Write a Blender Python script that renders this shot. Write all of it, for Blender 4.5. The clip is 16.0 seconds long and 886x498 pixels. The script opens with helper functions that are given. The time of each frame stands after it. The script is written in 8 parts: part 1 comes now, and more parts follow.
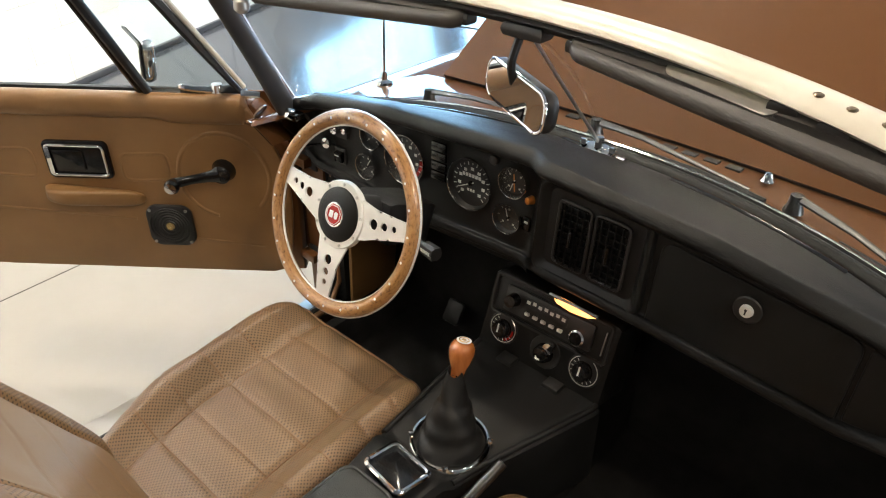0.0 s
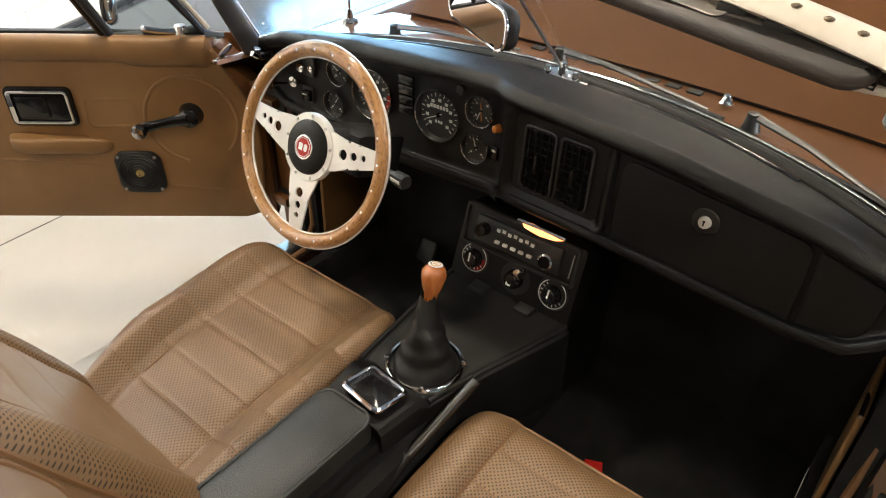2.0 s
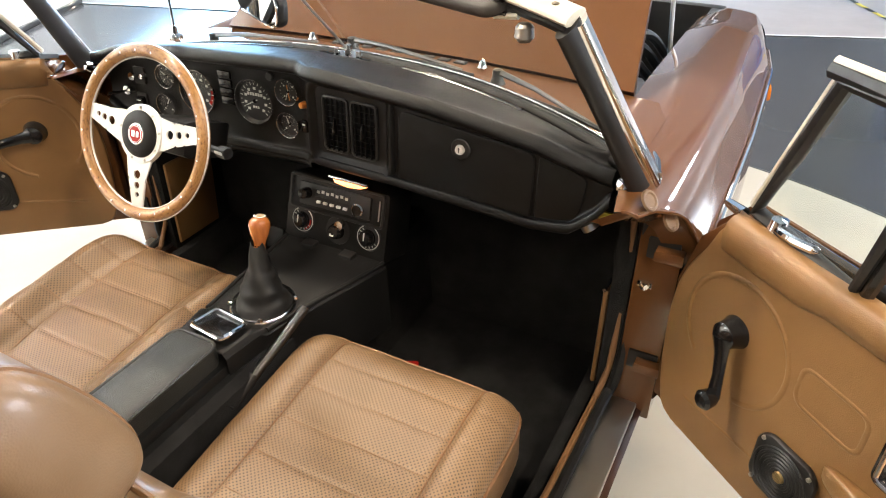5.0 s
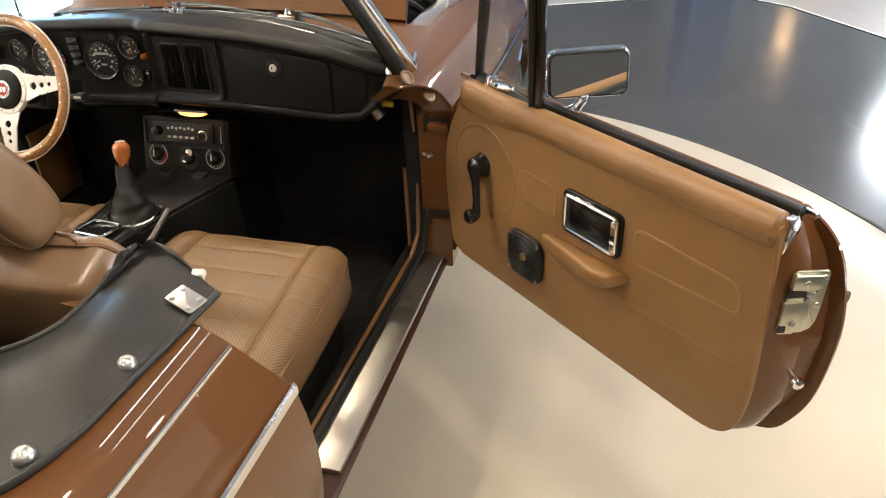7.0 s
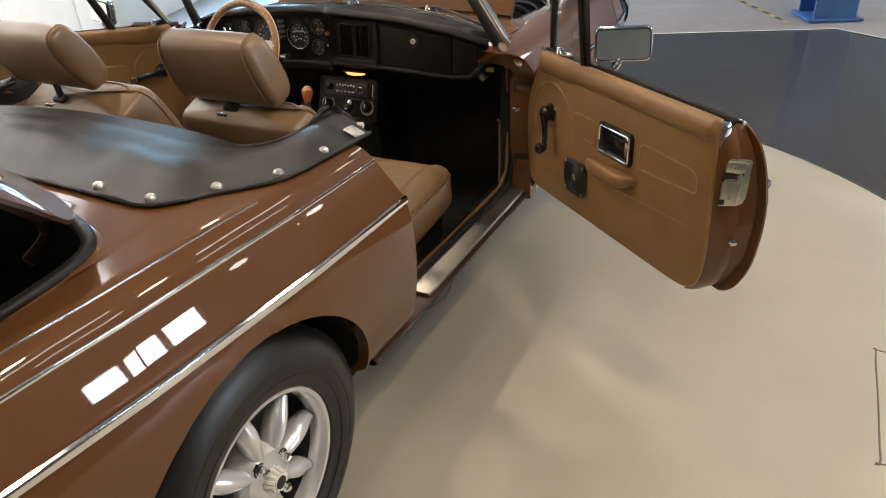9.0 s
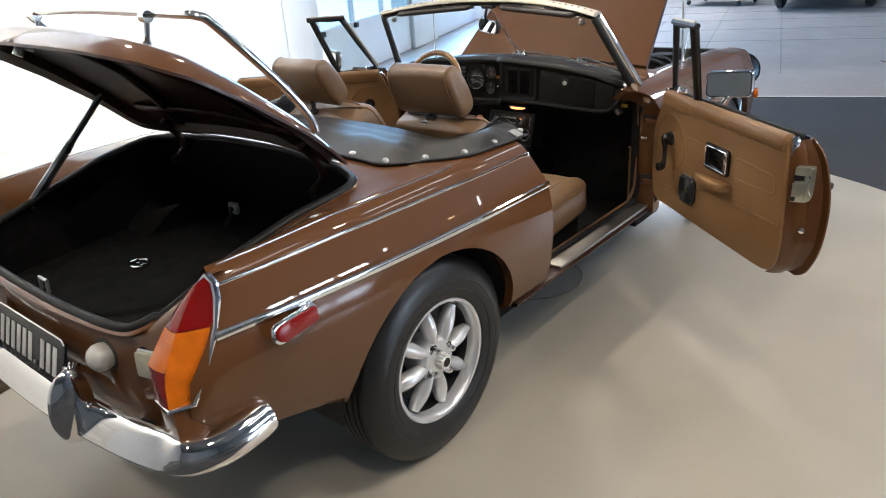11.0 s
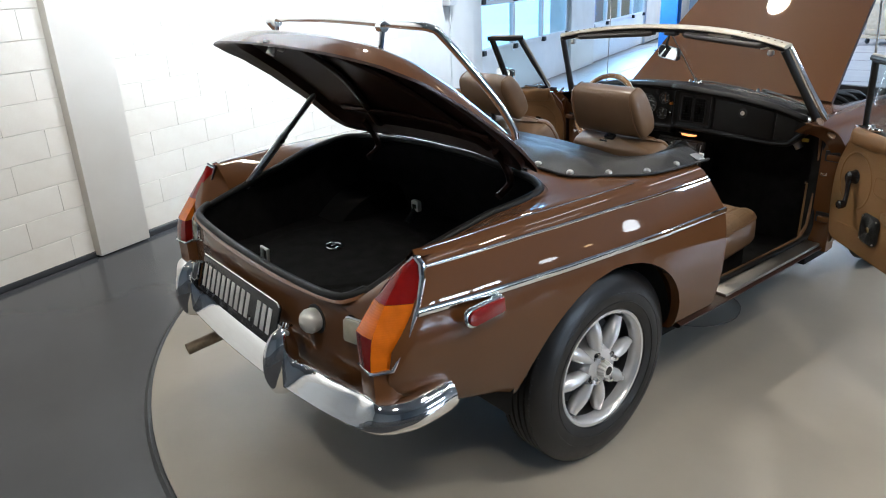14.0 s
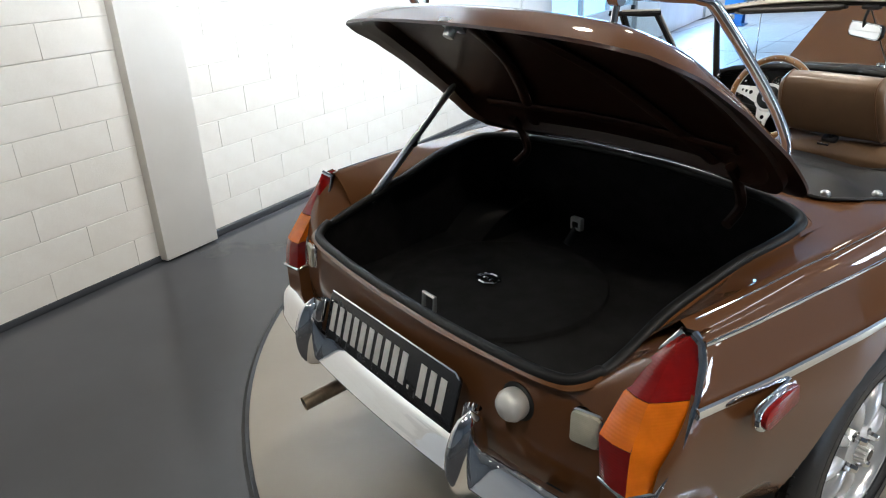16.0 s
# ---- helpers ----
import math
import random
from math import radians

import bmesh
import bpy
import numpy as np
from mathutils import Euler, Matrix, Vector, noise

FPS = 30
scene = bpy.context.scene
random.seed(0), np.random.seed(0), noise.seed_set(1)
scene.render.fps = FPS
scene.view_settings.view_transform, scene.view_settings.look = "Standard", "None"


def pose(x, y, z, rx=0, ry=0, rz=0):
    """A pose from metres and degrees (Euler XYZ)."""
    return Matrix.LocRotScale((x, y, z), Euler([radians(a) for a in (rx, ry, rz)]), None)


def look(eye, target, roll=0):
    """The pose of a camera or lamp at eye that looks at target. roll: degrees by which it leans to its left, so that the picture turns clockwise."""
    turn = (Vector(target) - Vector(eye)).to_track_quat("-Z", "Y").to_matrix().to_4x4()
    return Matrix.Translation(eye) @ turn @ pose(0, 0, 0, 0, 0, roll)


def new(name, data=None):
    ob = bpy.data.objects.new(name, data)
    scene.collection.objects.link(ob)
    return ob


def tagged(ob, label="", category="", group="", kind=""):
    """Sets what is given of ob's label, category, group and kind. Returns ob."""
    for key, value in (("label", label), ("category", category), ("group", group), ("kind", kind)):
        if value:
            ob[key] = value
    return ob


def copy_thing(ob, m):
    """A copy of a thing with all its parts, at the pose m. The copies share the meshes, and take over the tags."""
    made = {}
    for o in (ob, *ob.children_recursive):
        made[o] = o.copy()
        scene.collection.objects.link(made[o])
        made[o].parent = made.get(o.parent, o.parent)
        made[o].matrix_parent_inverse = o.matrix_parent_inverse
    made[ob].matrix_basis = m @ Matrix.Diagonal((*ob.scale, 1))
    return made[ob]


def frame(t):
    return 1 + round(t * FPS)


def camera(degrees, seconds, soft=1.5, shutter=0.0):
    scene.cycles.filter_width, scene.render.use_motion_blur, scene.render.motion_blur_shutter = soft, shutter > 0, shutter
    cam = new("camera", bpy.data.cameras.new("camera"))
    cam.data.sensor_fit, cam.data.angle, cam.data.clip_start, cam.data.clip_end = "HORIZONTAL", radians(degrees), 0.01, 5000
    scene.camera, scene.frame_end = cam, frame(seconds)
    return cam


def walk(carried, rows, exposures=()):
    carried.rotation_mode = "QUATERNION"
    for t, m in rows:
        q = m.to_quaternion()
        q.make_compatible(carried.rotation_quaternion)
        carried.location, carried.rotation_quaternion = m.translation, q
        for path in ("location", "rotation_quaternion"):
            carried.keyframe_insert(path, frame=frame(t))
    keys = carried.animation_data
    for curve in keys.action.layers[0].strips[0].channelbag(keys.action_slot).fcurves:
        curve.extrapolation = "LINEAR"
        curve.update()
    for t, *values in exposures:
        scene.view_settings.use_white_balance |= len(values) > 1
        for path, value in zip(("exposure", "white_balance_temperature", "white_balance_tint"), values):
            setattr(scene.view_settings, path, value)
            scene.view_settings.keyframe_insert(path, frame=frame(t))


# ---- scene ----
cam = camera(64.6, 16.0, soft=1.1)
PATH = [
    (0, (0.493, 0.554, 1.424), (-0.604, 1.812, 0.322), 1.1),
    (0.5, (0.5, 0.55, 1.412), (-0.574, 1.793, 0.271), 1.3),
    (1, (0.51, 0.546, 1.402), (-0.545, 1.763, 0.216), 1.1),
    (1.5, (0.519, 0.531, 1.397), (-0.515, 1.759, 0.204), 1.3),
    (2, (0.533, 0.521, 1.393), (-0.469, 1.776, 0.202), 0.8),
    (2.5, (0.544, 0.515, 1.392), (-0.407, 1.814, 0.204), 0.6),
    (3, (0.56, 0.514, 1.392), (-0.354, 1.839, 0.206), 0.3),
    (3.2, (0.56, 0.512, 1.405), (-0.332, 1.84, 0.205), -0.1),
    (5.3, (0.87, 0.293, 1.39), (0.121, 1.789, 0.294), -1.6),
    (5.5, (0.894, 0.248, 1.383), (0.184, 1.761, 0.285), -2.5),
    (6, (0.95, 0.133, 1.369), (0.403, 1.681, 0.227), -2.4),
    (6.5, (1.056, 0.031, 1.364), (0.564, 1.617, 0.249), -2.8),
    (7, (1.138, -0.07, 1.375), (0.659, 1.538, 0.286), -2.7),
    (7.5, (1.219, -0.249, 1.369), (0.687, 1.337, 0.273), -3.6),
    (8, (1.316, -0.432, 1.374), (0.753, 1.136, 0.268), -4.0),
    (8.5, (1.421, -0.583, 1.387), (0.76, 0.977, 0.325), -2.9),
    (9, (1.501, -0.724, 1.406), (0.683, 0.811, 0.42), -3.2),
    (9.2, (1.52, -0.802, 1.405), (0.66, 0.713, 0.421), -3.5),
    (11.3, (1.892, -1.387, 1.451), (0.648, -0.028, 0.671), -3.5),
    (11.5, (1.889, -1.427, 1.452), (0.616, -0.091, 0.682), -3.0),
    (12, (1.88, -1.478, 1.46), (0.502, -0.213, 0.753), -4.0),
    (12.5, (1.873, -1.499, 1.46), (0.43, -0.284, 0.796), -3.4),
    (13, (1.868, -1.504, 1.456), (0.411, -0.322, 0.765), -3.0),
    (13.5, (1.869, -1.511, 1.452), (0.42, -0.34, 0.725), -2.5),
    (14, (1.859, -1.53, 1.457), (0.399, -0.374, 0.729), -2.3),
    (14.5, (1.779, -1.573, 1.459), (0.252, -0.47, 0.785), -1.7),
    (15, (1.61, -1.561, 1.443), (0.036, -0.538, 0.752), -0.6),
    (15.5, (1.37, -1.528, 1.443), (-0.174, -0.509, 0.682), -0.7),
    (16, (1.187, -1.538, 1.435), (-0.299, -0.454, 0.649), -2.7),
]
walk(cam, [(t, look(eye, target, roll)) for t, eye, target, roll in PATH], exposures=[(0.0, 0.82, 6250, 8), (1.5, 0.82, 6350, 9), (3.0, 0.96, 6300, 9), (5.5, 1.56, 6350, 10), (7.0, 1.02, 6650, 10), (8.0, 0.72, 6620, 10), (9.0, 0.36, 6600, 10), (11.5, 0.42, 5650, 9), (12.5, 0.25, 5500, 8), (16.0, 0.16, 5600, 7)])

# ---- world and lights ----
world = bpy.data.worlds.new("sky")
scene.world = world
world.use_nodes = True
wn = world.node_tree.nodes
sky = wn.new("ShaderNodeTexSky")
sky.sky_type, sky.sun_disc = "NISHITA", False
sky.sun_elevation, sky.sun_rotation = radians(38), radians(250)
wn["Background"].inputs["Strength"].default_value = 0.12
world.node_tree.links.new(sky.outputs["Color"], wn["Background"].inputs["Color"])

# the hall: its long wall is turned against the car
TURN = radians(21.5)
HALL = Matrix.Translation((-2.72, 0, 0)) @ Matrix.Rotation(TURN, 4, "Z")


def hall(s, d, z=0.0):
    """A place in the hall: s along the block wall, d out from it."""
    return HALL @ Vector((d, s, z))


def lamp_area(name, where, target, sx, sy, power, colour):
    data = bpy.data.lights.new(name, "AREA")
    data.shape, data.size, data.size_y, data.energy, data.color = "RECTANGLE", sx, sy, power, colour
    ob = new(name, data)
    ob.matrix_world = look(where, target)
    return ob


def lamp_spot(name, where, target, power, colour, angle=100, radius=0.09):
    data = bpy.data.lights.new(name, "SPOT")
    data.energy, data.color, data.spot_size, data.spot_blend, data.shadow_soft_size = power, colour, radians(angle), 0.7, radius
    ob = new(name, data)
    ob.matrix_world = look(where, target)
    return ob


WARM, DAY = (1.0, 0.85, 0.66), (0.86, 0.93, 1.0)
LAMPS = [(3.35, 4.9, 3.75), (2.3, 0.3, 3.75), (2.9, -1.4, 3.75), (3.6, 2.0, 3.75), (-0.2, 4.6, 3.75), (0.9, -2.6, 3.75), (-1.18, 2.54, 3.75), (-1.25, 0.50, 3.75)]
for x, y, z in LAMPS:
    lamp_spot("downlight_beam", (x, y, z - 0.05), (x, y, 0), 108, WARM, 130, 0.12)
EAST = 11.2  # where the wall with the side windows stands, out from the block wall
# the last two windows are added, unseen, to brighten the floor
WINDOWS = [(-2.25, 0.44, 1.10, 1.48, 24), (-1.70, 0.44, 1.10, 1.48, 24), (-1.15, 0.44, 1.10, 1.48, 24), (-0.60, 0.44, 1.10, 1.48, 24), (5.2, 1.2, 2.6, 3.5, 90), (7.2, 1.2, 2.6, 3.5, 90)]
for s_, wide, z0, z1, power in WINDOWS:
    lamp_area("east_daylight_and_fill", hall(s_, EAST - 0.04, (z0 + z1) / 2), hall(s_, 2.0, 0.6), wide, z1 - z0, power, DAY)
lamp_area("door_daylight", hall(5.9, 0.25, 1.5), hall(5.9, 6.0, 0.4), 2.8, 2.0, 140, (0.34, 0.66, 1.0))
lamp_area("door_daylight_far", hall(10.1, 0.25, 1.5), hall(10.1, 6.0, 0.4), 3.2, 2.0, 330, (0.36, 0.66, 1.0))
# added spots without fittings, to brighten the block wall
lamp_spot("wall_fill_spot", hall(0.1, 1.5, 3.9), hall(0.3, 0.0, 2.55), 980, (0.93, 0.97, 1.0), 74, 0.15)
lamp_spot("wall_fill_spot", hall(2.6, 1.5, 3.9), hall(2.5, 0.0, 2.30), 860, (0.95, 0.98, 1.0), 80, 0.15)
lamp_spot("wall_fill_spot", hall(-1.5, 1.8, 3.9), hall(-1.4, 0.0, 2.6), 380, (1.0, 0.97, 0.92), 92, 0.2)
# added area lamps, out of view, that brighten the far hall
for s, d in ((10.5, 3.4), (14.0, 3.4), (12.5, 1.4)):
    lamp_area("far_fill_light", hall(s, d, 4.05), hall(s, d, 0), 0.3, 2.4, 110, (0.95, 0.96, 0.98))

# ---- materials ----


def material(name):
    m = bpy.data.materials.new(name)
    m.use_nodes = True
    t = m.node_tree
    return m, t, t.nodes["Principled BSDF"]


def link(t, a, b):
    t.links.new(a, b)


def coords(t, scale, kind="Object"):
    c = t.nodes.new("ShaderNodeTexCoord")
    mp = t.nodes.new("ShaderNodeMapping")
    mp.inputs["Scale"].default_value = scale if isinstance(scale, tuple) else (scale,) * 3
    link(t, c.outputs[kind], mp.inputs["Vector"])
    return mp.outputs["Vector"]


def noise_tex(t, vec, scale, detail=4.0, rough=0.55):
    n = t.nodes.new("ShaderNodeTexNoise")
    n.inputs["Scale"].default_value, n.inputs["Detail"].default_value, n.inputs["Roughness"].default_value = scale, detail, rough
    if vec:
        link(t, vec, n.inputs["Vector"])
    return n


def ramp(t, fac, stops):
    r = t.nodes.new("ShaderNodeValToRGB")
    e = r.color_ramp.elements
    while len(e) < len(stops):
        e.new(0.5)
    for el, (pos, col) in zip(e, stops):
        el.position = pos
        el.color = (*col, 1) if isinstance(col, tuple) else (col, col, col, 1)
    link(t, fac, r.inputs["Fac"])
    return r.outputs["Color"]


def bump(t, b, height, strength, distance):
    n = t.nodes.new("ShaderNodeBump")
    n.inputs["Strength"].default_value, n.inputs["Distance"].default_value = strength, distance
    link(t, height, n.inputs["Height"])
    link(t, n.outputs["Normal"], b.inputs["Normal"])
    return n


def put(b, **kw):
    names = dict(rough="Roughness", metal="Metallic", coat="Coat Weight", coat_rough="Coat Roughness", ior="IOR",
                 trans="Transmission Weight", spec="Specular IOR Level", sheen="Sheen Weight", emit="Emission Strength", alpha="Alpha")
    for k, v in kw.items():
        b.inputs[names[k]].default_value = v


def surface(name, dark, light, rough, vary=6.0, grain=0.0, grain_scale=300.0, rough_vary=0.08, depth=0.0006, **kw):
    """A plain surface with slow colour variation, fine relief and uneven gloss."""
    m, t, b = material(name)
    v = coords(t, 1.0)
    slow = noise_tex(t, v, vary, 5.0)
    link(t, ramp(t, slow.outputs["Fac"], [(0.3, dark), (0.72, light)]), b.inputs["Base Color"])
    wear = noise_tex(t, v, vary * 3.1, 6.0, 0.65)
    link(t, ramp(t, wear.outputs["Fac"], [(0.25, max(rough - rough_vary, 0.02)), (0.8, min(rough + rough_vary, 1.0))]), b.inputs["Roughness"])
    if grain:
        fine = noise_tex(t, v, grain_scale, 3.0)
        bump(t, b, fine.outputs["Fac"], grain, depth)
    put(b, **kw)
    return m


def leather(name, dark, light, rough, grain_scale=420.0, holes=0.0, grain=0.38):
    """Vinyl or leather: creased cells, a soft mottling and, if asked, rows of small punched holes."""
    m, t, b = material(name)
    v = coords(t, 1.0)
    slow = noise_tex(t, v, 7.0, 6.0, 0.6)
    base = ramp(t, slow.outputs["Fac"], [(0.28, dark), (0.75, light)])
    cell = t.nodes.new("ShaderNodeTexVoronoi")
    cell.inputs["Scale"].default_value = grain_scale
    link(t, v, cell.inputs["Vector"])
    big = noise_tex(t, v, 24.0, 4.0)
    mix = t.nodes.new("ShaderNodeMath")
    mix.operation = "MULTIPLY_ADD"
    link(t, big.outputs["Fac"], mix.inputs[0])
    mix.inputs[1].default_value = 0.55
    link(t, cell.outputs["Distance"], mix.inputs[2])
    height = mix.outputs["Value"]
    if holes:
        uv = t.nodes.new("ShaderNodeTexCoord")
        mp = t.nodes.new("ShaderNodeMapping")
        mp.inputs["Scale"].default_value = (1 / holes, 1 / holes, 1)
        mp.inputs["Rotation"].default_value = (0, 0, radians(45))
        link(t, uv.outputs["UV"], mp.inputs["Vector"])
        fr = t.nodes.new("ShaderNodeVectorMath")
        fr.operation = "FRACTION"
        link(t, mp.outputs["Vector"], fr.inputs[0])
        sub = t.nodes.new("ShaderNodeVectorMath")
        sub.operation = "DISTANCE"
        sub.inputs[1].default_value = (0.5, 0.5, 0)
        link(t, fr.outputs["Vector"], sub.inputs[0])
        hole = ramp(t, sub.outputs["Value"], [(0.20, 0.0), (0.31, 1.0)])
        mul = t.nodes.new("ShaderNodeMix")
        mul.data_type, mul.blend_type = "RGBA", "MULTIPLY"
        mul.inputs["Factor"].default_value = 0.80
        link(t, base, mul.inputs["A"])
        link(t, hole, mul.inputs["B"])
        base = mul.outputs["Result"]
    link(t, base, b.inputs["Base Color"])
    link(t, ramp(t, slow.outputs["Fac"], [(0.2, rough - 0.07), (0.8, rough + 0.08)]), b.inputs["Roughness"])
    bump(t, b, height, grain, 0.0012)
    return m


def metal(name, colour, rough, vary=0.03, scale=30.0):
    m, t, b = material(name)
    v = coords(t, 1.0)
    n = noise_tex(t, v, scale, 5.0)
    b.inputs["Base Color"].default_value = (*colour, 1)
    link(t, ramp(t, n.outputs["Fac"], [(0.3, max(rough - vary, 0.01)), (0.75, rough + vary)]), b.inputs["Roughness"])
    put(b, metal=1.0)
    return m


def glow(name, colour, strength, base=(0.8, 0.8, 0.8)):
    m, t, b = material(name)
    b.inputs["Base Color"].default_value = (*base, 1)
    b.inputs["Emission Color"].default_value = (*colour, 1)
    put(b, emit=strength, rough=0.4)
    return m


PAINT, t_, b_ = material("russet_paint")
v_ = coords(t_, 1.0)
n_ = noise_tex(t_, v_, 900.0, 2.0)
link(t_, ramp(t_, n_.outputs["Fac"], [(0.3, (0.106, 0.042, 0.012)), (0.7, (0.130, 0.052, 0.0155))]), b_.inputs["Base Color"])
n_ = noise_tex(t_, v_, 45.0, 3.0)
bump(t_, b_, n_.outputs["Fac"], 0.02, 0.002)
put(b_, rough=0.5, coat=1.0, coat_rough=0.025, spec=0.12)
b_.inputs["Coat IOR"].default_value = 1.48

# duller body paint, darkened to carry the shade on undersides and sill
PAINT_SHADED = surface("shaded_russet_paint", (0.030, 0.0115, 0.0065), (0.040, 0.0155, 0.008), 0.42, 3, rough_vary=0.03, coat=0.15, coat_rough=0.15, spec=0.35)
TAN_SEAT = leather("tan_perforated_leather", (0.172, 0.100, 0.047), (0.238, 0.145, 0.074), 0.40, 500, holes=0.0056, grain=0.25)
TAN_PLAIN = leather("tan_leather", (0.172, 0.102, 0.053), (0.226, 0.138, 0.073), 0.36, 520, grain=0.16)
put(TAN_PLAIN.node_tree.nodes["Principled BSDF"], coat=0.35, coat_rough=0.20)
TAN_DOOR = leather("tan_vinyl", (0.205, 0.107, 0.038), (0.265, 0.140, 0.052), 0.40, 600, grain=0.2)
TAN_PIPING = leather("tan_piping", (0.15, 0.075, 0.028), (0.20, 0.10, 0.04), 0.45, 600)
BLACK_VINYL = leather("black_vinyl", (0.006, 0.006, 0.006), (0.011, 0.011, 0.011), 0.36, 620, grain=0.26)
BLACK_VINYL.node_tree.nodes["Principled BSDF"].inputs["Specular IOR Level"].default_value = 0.21
CONSOLE_VINYL = leather("console_vinyl", (0.006, 0.006, 0.006), (0.011, 0.011, 0.011), 0.44, 700, grain=0.3)
CONSOLE_VINYL.node_tree.nodes["Principled BSDF"].inputs["Specular IOR Level"].default_value = 0.22
BLACK_MATT = surface("black_plastic", (0.008, 0.008, 0.008), (0.013, 0.013, 0.013), 0.46, 14, 0.2, 900)
BLACK_GLOSS = surface("black_gloss_plastic", (0.006, 0.006, 0.006), (0.010, 0.010, 0.011), 0.16, 14, rough_vary=0.05)
CARPET = surface("black_carpet", (0.017, 0.017, 0.017), (0.029, 0.029, 0.029), 0.95, 18, 1.0, 700, depth=0.004, spec=0.05)
CANVAS = leather("charcoal_vinyl_cover", (0.009, 0.0088, 0.0088), (0.017, 0.0166, 0.0164), 0.46, 900, grain=0.26)
VISOR_VINYL = leather("grey_visor_vinyl", (0.040, 0.035, 0.031), (0.056, 0.050, 0.045), 0.42, 900, grain=0.2)
ARMREST = leather("black_leather", (0.012, 0.014, 0.0135), (0.022, 0.024, 0.023), 0.42, 500)
RUBBER = surface("black_rubber", (0.006, 0.006, 0.006), (0.010, 0.010, 0.010), 0.5, 20, 0.3, 600, spec=0.3)
TYRE = surface("tyre_rubber", (0.006, 0.006, 0.0065), (0.011, 0.011, 0.0115), 0.38, 9, 0.3, 500, rough_vary=0.09)
CHROME = metal("chrome", (0.88, 0.88, 0.88), 0.055, 0.03)
ZINC = metal("passivated_zinc", (0.62, 0.61, 0.50), 0.34, 0.05, 60.0)
STEEL = metal("brushed_steel", (0.62, 0.61, 0.59), 0.34, 0.05)
ALU = metal("sill_aluminium", (0.46, 0.44, 0.40), 0.42, 0.08)
ALLOY = surface("silver_alloy_paint", (0.70, 0.70, 0.71), (0.78, 0.78, 0.79), 0.22, 8, rough_vary=0.03, metal=0.6)
SPOKE = surface("satin_spoke", (0.74, 0.73, 0.70), (0.80, 0.79, 0.76), 0.38, 5, rough_vary=0.03, metal=0.35)
PEWTER = surface("exhaust_steel", (0.16, 0.12, 0.08), (0.30, 0.24, 0.17), 0.38, 30, 0.3, 200, metal=1.0)
CREAM = surface("cream_cap_rail", (0.60, 0.55, 0.45), (0.74, 0.70, 0.60), 0.40, 14, metal=0.15)
WHITE_PAINT = surface("white_wall_paint", (0.70, 0.68, 0.64), (0.80, 0.79, 0.76), 0.55, 2.2, 0.25, 120)
WHITE_METAL = surface("white_door_metal", (0.72, 0.73, 0.73), (0.80, 0.81, 0.81), 0.38, 3)
BLUE_STEEL = surface("blue_steel_paint", (0.03, 0.10, 0.26), (0.045, 0.13, 0.32), 0.40, 5)
GREY_WALL = surface("grey_panel", (0.15, 0.165, 0.185), (0.20, 0.215, 0.235), 0.5, 3)
CEILING = surface("pale_grey_ceiling", (0.20, 0.20, 0.205), (0.27, 0.27, 0.275), 0.7, 3)
JOINT = surface("dark_joint", (0.10, 0.09, 0.08), (0.16, 0.145, 0.13), 0.8, 10)
DARK_STEEL = metal("dark_lever_steel", (0.10, 0.098, 0.095), 0.34)
PALLET = surface("chipboard", (0.34, 0.215, 0.125), (0.47, 0.32, 0.20), 0.7, 18, 0.4, 150)
BRASS = metal("brass", (0.62, 0.45, 0.20), 0.28)
RED_BADGE = surface("red_enamel", (0.30, 0.012, 0.010), (0.36, 0.02, 0.015), 0.2, 20)
PLATE_BLACK = surface("plate_black", (0.006, 0.007, 0.009), (0.010, 0.011, 0.014), 0.25, 12)
PLATE_WHITE = surface("plate_letter", (0.62, 0.62, 0.60), (0.74, 0.74, 0.72), 0.35, 30)
DIAL = surface("dial_face", (0.012, 0.012, 0.013), (0.020, 0.020, 0.021), 0.45, 30)
DIAL_MARK = surface("dial_marking", (0.55, 0.56, 0.52), (0.65, 0.66, 0.62), 0.5, 30)
AMBER_MARK = surface("amber_marking", (0.45, 0.15, 0.02), (0.55, 0.20, 0.03), 0.4, 30)
WHITE_PLASTIC = surface("white_plastic", (0.65, 0.65, 0.62), (0.75, 0.75, 0.72), 0.4, 20)
YELLOW = surface("yellow_tape", (0.55, 0.42, 0.04), (0.62, 0.48, 0.06), 0.5, 20)
MAP_LAMP = glow("map_lamp_lens", (1.0, 0.33, 0.08), 1.7, (0.9, 0.7, 0.4))
DAYLIGHT = glow("daylight_beyond", (0.36, 0.66, 1.0), 2.6, (0.3, 0.5, 0.8))

WOOD, t_, b_ = material("varnished_wood_rim")
v_ = coords(t_, (30.0, 30.0, 160.0))
n_ = noise_tex(t_, v_, 3.0, 6.0, 0.7)
link(t_, ramp(t_, n_.outputs["Fac"], [(0.34, (0.10, 0.040, 0.012)), (0.46, (0.33, 0.160, 0.050)), (0.8, (0.47, 0.26, 0.095))]), b_.inputs["Base Color"])
put(b_, rough=0.28, coat=0.8, coat_rough=0.06)
KNOB_WOOD, t_, b_ = material("varnished_knob_wood")
v_ = coords(t_, (60.0, 60.0, 14.0))
n_ = noise_tex(t_, v_, 1.6, 5.0, 0.6)
link(t_, ramp(t_, n_.outputs["Fac"], [(0.3, (0.26, 0.080, 0.018)), (0.75, (0.42, 0.140, 0.035))]), b_.inputs["Base Color"])
put(b_, rough=0.2, coat=1.0, coat_rough=0.04)


